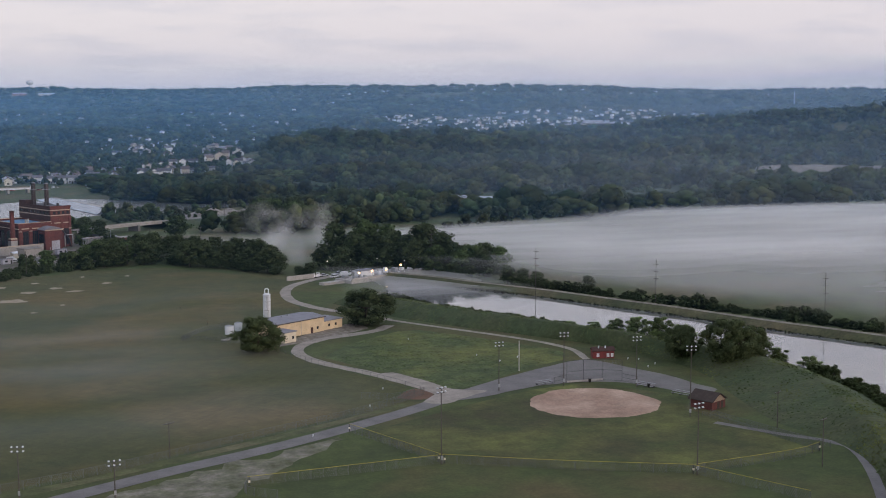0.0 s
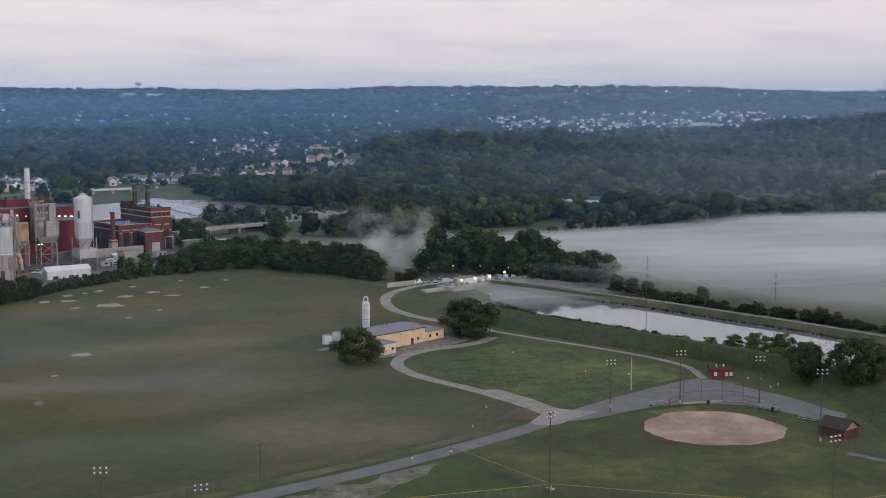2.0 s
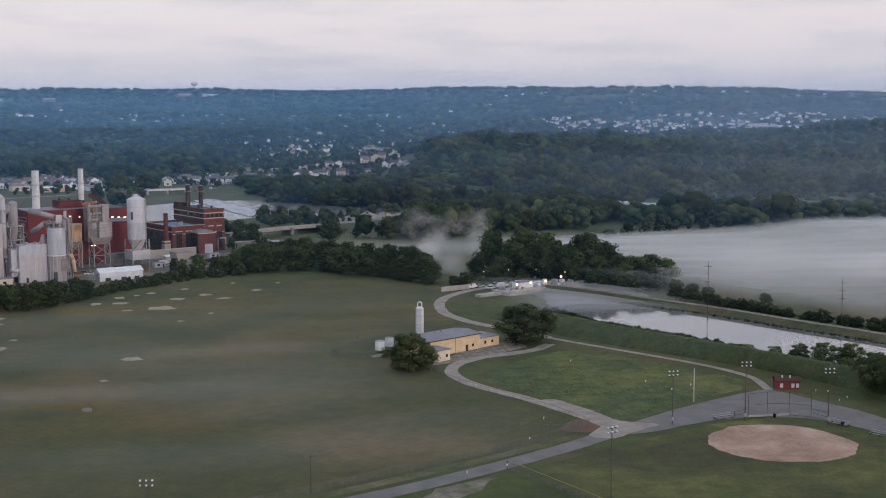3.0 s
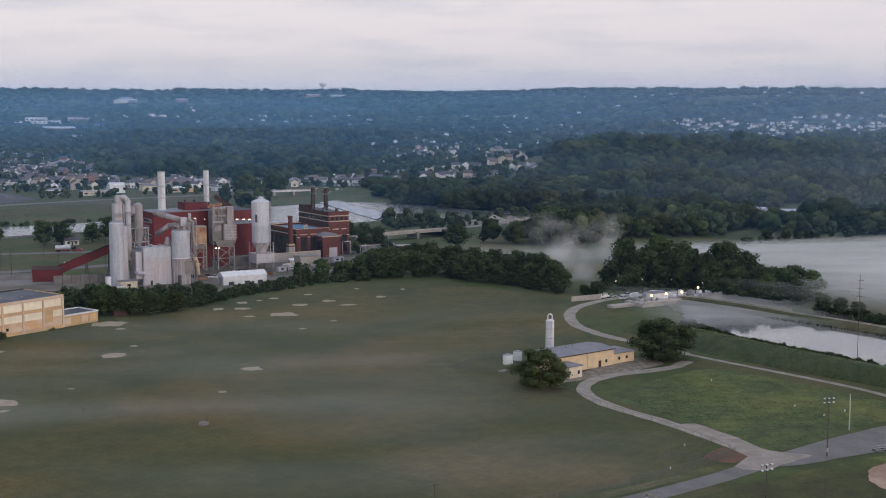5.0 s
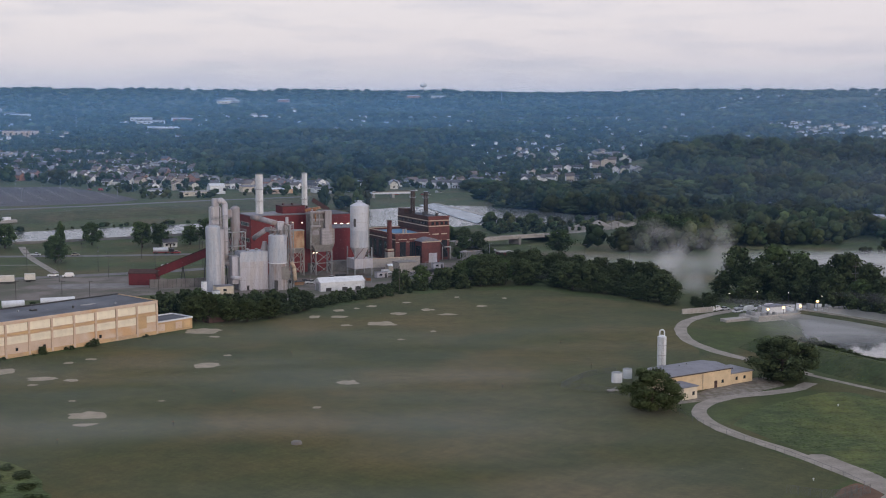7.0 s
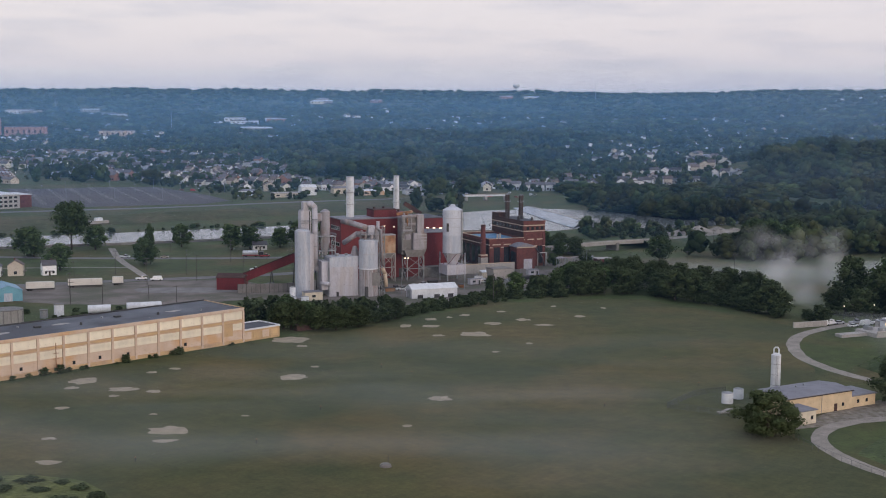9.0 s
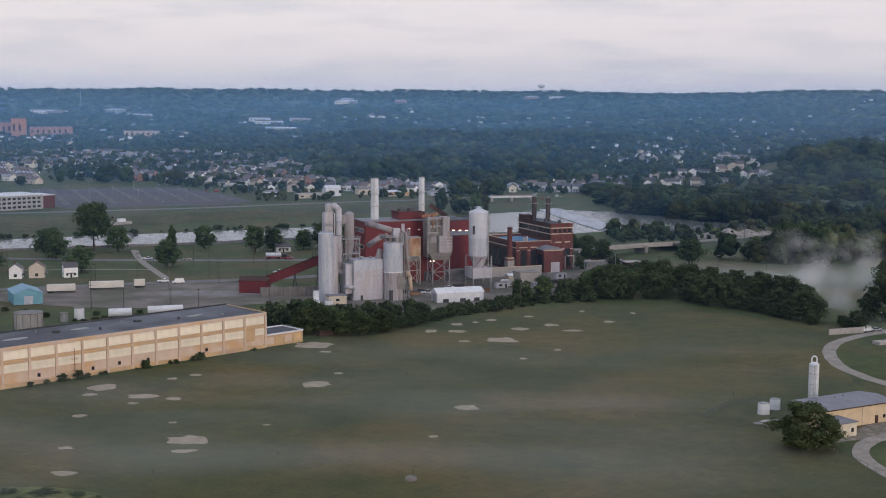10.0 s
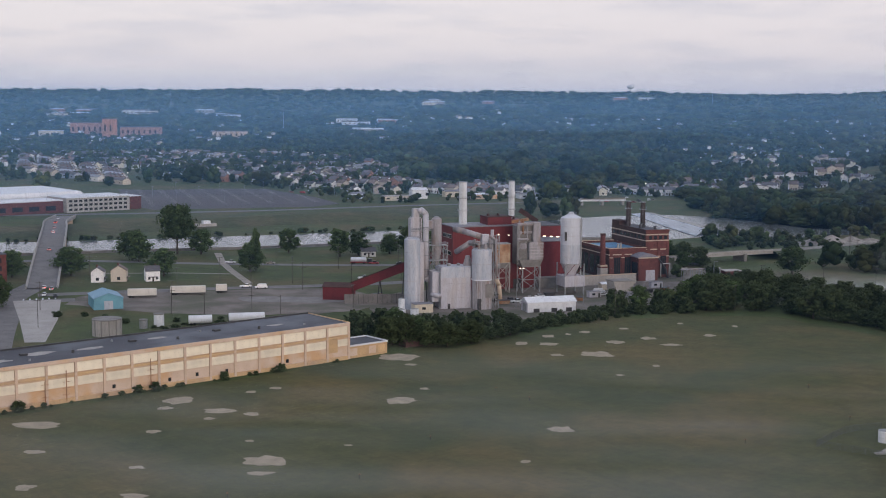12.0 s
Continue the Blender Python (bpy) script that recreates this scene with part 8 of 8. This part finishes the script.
for name, sets, mats in (("house_walls", walls, HOUSE_WALLS), ("house_roofs", roofs, HOUSE_ROOFS)):
    for (vs, fs), mt in zip(sets, mats):
        me = bpy.data.meshes.new(name)
        me.from_pydata(vs, [], fs)
        me.materials.append(mt)
        tagged(part(name, me, None, ht_), kind="stuff")
for k in range(70):
    x, y = rng.uniform(-420, 60), 0
    y = 1330 + (x + 330) * -0.16 + rng.choice((-12, 14, 40)) + rng.uniform(-4, 4)
    if not any(inside(x, y, p) for p in OPEN):
        car(x, y, rng.choice((-20, 70)), rng.choice(("white", "white", "silver", "black", "red", "tan")), rng.choice(("car", "car", "van")))
wt_ = thing("water_tower", -6, 4250, rise(-6, 4250), 0, "white bulb-shaped water tower on the ridge", "water tower")
zt = 126 - rise(-6, 4250)
bm = bmesh.new()
bmesh.ops.create_uvsphere(bm, u_segments=20, v_segments=12, radius=11.5, matrix=Matrix.Translation((0, 0, zt)) @ Matrix.Diagonal((1, 1, 0.6, 1)))
part("bowl", bm, M["white"], wt_)
part("stem", tube(0, 0, 0, zt - 4, 2.0, 1.8, 12), M["white"], wt_)
for x, y, h, r in ((205, 3600, 62, 0.5), (-640, 2500, 32, 0.5), (-1110, 3200, 46, 0.6), (1603, 2535, 34, 2.0)):
    ms = thing("radio_mast", x, y, rise(x, y), 0, "thin lattice radio mast on the far ridge", "radio mast", "radio masts")
    part("mast", tube(0, 0, 0, h, r, r * 0.6, 6), M["steel"], ms)
    part("antenna", tube(0, 0, h, h + 6, r * 0.3, n=5), M["steel"], ms)
for k in range(55):
    a, r = radians(rng.uniform(-24, 36)), rng.uniform(1300, 3200)
    x, y = r * math.sin(a), r * math.cos(a)
    if not (inside(x, y, TOWN) or inside(x, y, EAST) or inside(x, y, SUBURB)):
        continue
    lp = thing("street_lamp", x, y, rise(x, y), 0, "lit warm street lamp in the distant town", "lamp post", "distant street lamps")
    part("post", tube(0, 0, 0, 9, 0.15, n=5), M["steel"], lp)
    bm = bmesh.new()
    bmesh.ops.create_icosphere(bm, subdivisions=1, radius=0.25 + r / 7000, matrix=Matrix.Translation((0, 0, 9.4)))
    part("lamp", bm, M["lamp_white"], lp)

# ---- haze, mist and steam ----
scene.cycles.transparent_max_bounces = 32
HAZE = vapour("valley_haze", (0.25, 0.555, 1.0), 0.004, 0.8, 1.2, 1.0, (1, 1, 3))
MIST = vapour("meadow_mist", (1.0, 0.98, 0.96), 0.009, 0.45, 1.35, 1.0, (0.5, 1.6, 1))
WISP = vapour("thin_ground_mist", (0.80, 0.84, 0.88), 0.016, -0.25, 1.2, 1.0, (0.45, 1.4, 1))
STEAM = vapour("steam", (0.97, 0.98, 1.0), 0.09, 0.15, 1.45, 1.0)


def sheet(name, verts, faces, density, material, label):
    me = bpy.data.meshes.new(name)
    me.from_pydata(verts, [], faces)
    at = me.attributes.new("thickness", "FLOAT", "POINT")
    at.data.foreach_set("value", [float(v) for v in density])
    me.materials.append(material)
    for p in me.polygons:
        p.use_smooth = True
    return tagged(new(name, me), label, "mist", kind="stuff")


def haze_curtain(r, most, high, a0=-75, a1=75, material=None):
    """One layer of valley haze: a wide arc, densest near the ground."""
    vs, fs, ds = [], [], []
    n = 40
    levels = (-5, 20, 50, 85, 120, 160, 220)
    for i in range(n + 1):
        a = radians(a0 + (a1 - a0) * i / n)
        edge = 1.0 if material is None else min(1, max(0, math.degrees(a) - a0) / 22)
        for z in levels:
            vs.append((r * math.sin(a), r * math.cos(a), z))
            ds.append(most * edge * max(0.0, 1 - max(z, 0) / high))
    m = len(levels)
    for i in range(n):
        for j in range(m - 1):
            fs.append((i * m + j, (i + 1) * m + j, (i + 1) * m + j + 1, i * m + j + 1))
    sheet("valley_haze", vs, fs, ds, material or HAZE, "thin blue morning haze over the valley")


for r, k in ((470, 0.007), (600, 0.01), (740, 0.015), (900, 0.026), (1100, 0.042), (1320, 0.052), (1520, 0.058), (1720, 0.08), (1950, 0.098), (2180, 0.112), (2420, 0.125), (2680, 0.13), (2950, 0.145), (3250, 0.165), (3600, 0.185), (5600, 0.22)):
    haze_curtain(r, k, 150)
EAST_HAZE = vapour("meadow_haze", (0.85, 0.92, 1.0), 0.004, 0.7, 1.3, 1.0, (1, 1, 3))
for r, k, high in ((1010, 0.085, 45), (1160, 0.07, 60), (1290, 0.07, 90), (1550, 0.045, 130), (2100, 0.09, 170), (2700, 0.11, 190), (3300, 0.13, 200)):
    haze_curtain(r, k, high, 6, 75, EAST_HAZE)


def mist_sheet(x0, x1, y0, y1, z, material, most, fade, name, label, poly=None, n=44):
    vs, fs, ds = [], [], []
    rim = [(p.x, p.y) for p in curve_points(poly + poly[:1], 14)] if poly else []
    for j in range(n + 1):
        for i in range(n + 1):
            x, y = x0 + (x1 - x0) * i / n, y0 + (y1 - y0) * j / n
            vs.append((x, y, z + 0.7 * noise.noise(Vector((x / 60, y / 60, z)))))
            e = min(x - x0, x1 - x, y - y0, y1 - y)
            d = min(1, max(0, e / fade))
            if poly:
                q = 88 / (88 - z)
                gx, gy = x * q, 60 + (y - 60) * q
                gap = min(((gx - px) ** 2 + (gy - py) ** 2) ** 0.5 for px, py in rim)
                gap = gap if inside(gx, gy, poly) else -gap
                d *= min(1, max(0.6, (math.hypot(x, y) - 360) / 340)) * min(1, max(0, (gap + 12) / 42)) ** 1.2 * (0.5 + 0.5 * min(1, max(0, gap / 120)))
            ds.append(most * d)
    for j in range(n):
        for i in range(n):
            a = j * (n + 1) + i
            fs.append((a, a + 1, a + n + 2, a + n + 1))
    sheet(name, vs, fs, ds, material, label)


MISTY = [(222, 606), (200, 660), (178, 740), (190, 820), (345, 850), (444, 912), (642, 905), (1000, 905), (1000, 300), (400, 310), (332, 405), (282, 490), (240, 562)]
for z, k in ((2.0, 0.56), (5.0, 0.52), (8.5, 0.42)):
    mist_sheet(150, 1000, 320, 930, z, MIST, k, 30, "meadow_mist", "low white morning mist lying over the meadow", MISTY, 110)
mist_sheet(-220, 110, 300, 600, 1.6, WISP, 0.15, 90, "ground_mist", "faint thin mist drifting over the field")
mist_sheet(128, 215, 525, 640, 2.4, MIST, 0.32, 26, "canal_mist", "white mist lifting off the canal water")
mist_sheet(50, 215, 685, 800, 4.0, MIST, 0.22, 40, "valley_mist", "low white mist between the trees")


def steam_puffs(x, y, n, wide, high, size, most, seed, drift=(0, 0)):
    """Soft billows of steam: many small round veils that overlap."""
    rng = random.Random(seed)
    vs, fs, ds = [], [], []
    for k in range(n):
        u = k / max(1, n - 1)
        c = Vector((x + wide * rng.uniform(-1, 1) * (0.35 + 0.65 * u) + drift[0] * u, y + rng.uniform(-8, 8) + drift[1] * u, high * (0.08 + 0.8 * u * rng.uniform(0.6, 1.1)) + rng.uniform(-1, 2)))
        s = size * rng.uniform(0.5, 1.3)
        i = len(vs)
        vs.append(tuple(c))
        ds.append(most)
        for ring, den in ((0.35, 0.8), (0.7, 0.35), (1.0, 0.0)):
            for q in range(14):
                a = q * math.tau / 14
                vs.append((c.x + s * ring * math.cos(a), c.y + 0.12 * s * ring * math.sin(a * 2), c.z + s * 0.75 * ring * math.sin(a)))
                ds.append(most * den)
        for q in range(14):
            fs.append((i, i + 1 + q, i + 1 + (q + 1) % 14))
            for ring in range(2):
                a0 = i + 1 + ring * 14
                fs.append((a0 + q, a0 + 14 + q, a0 + 14 + (q + 1) % 14, a0 + (q + 1) % 14))
    sheet("steam", vs, fs, ds, STEAM, "white steam rising behind the hedgerow")


steam_puffs(131, 652, 90, 26, 24, 6.6, 0.095, 4, (10, 110))
steam_puffs(104, 735, 30, 44, 7, 9, 0.12, 8)

# the last blue ridge on the horizon
far = [[], []]
for i in range(90):
    a = radians(-50 + 100 * i / 89)
    for row, (r, z) in zip(far, ((6200, -20), (8200, 0))):
        up = 141 + 12 * noise.noise(Vector((i * 0.11, 0, 2))) + 5 * noise.noise(Vector((i * 0.6, 0, 4)))
        row.append((r * math.sin(a), r * math.cos(a), z if r < 7000 else up))
setting("backdrop_hills", loft(far, 90), M["ridge"], "pale blue wooded ridge on the horizon", "hills")
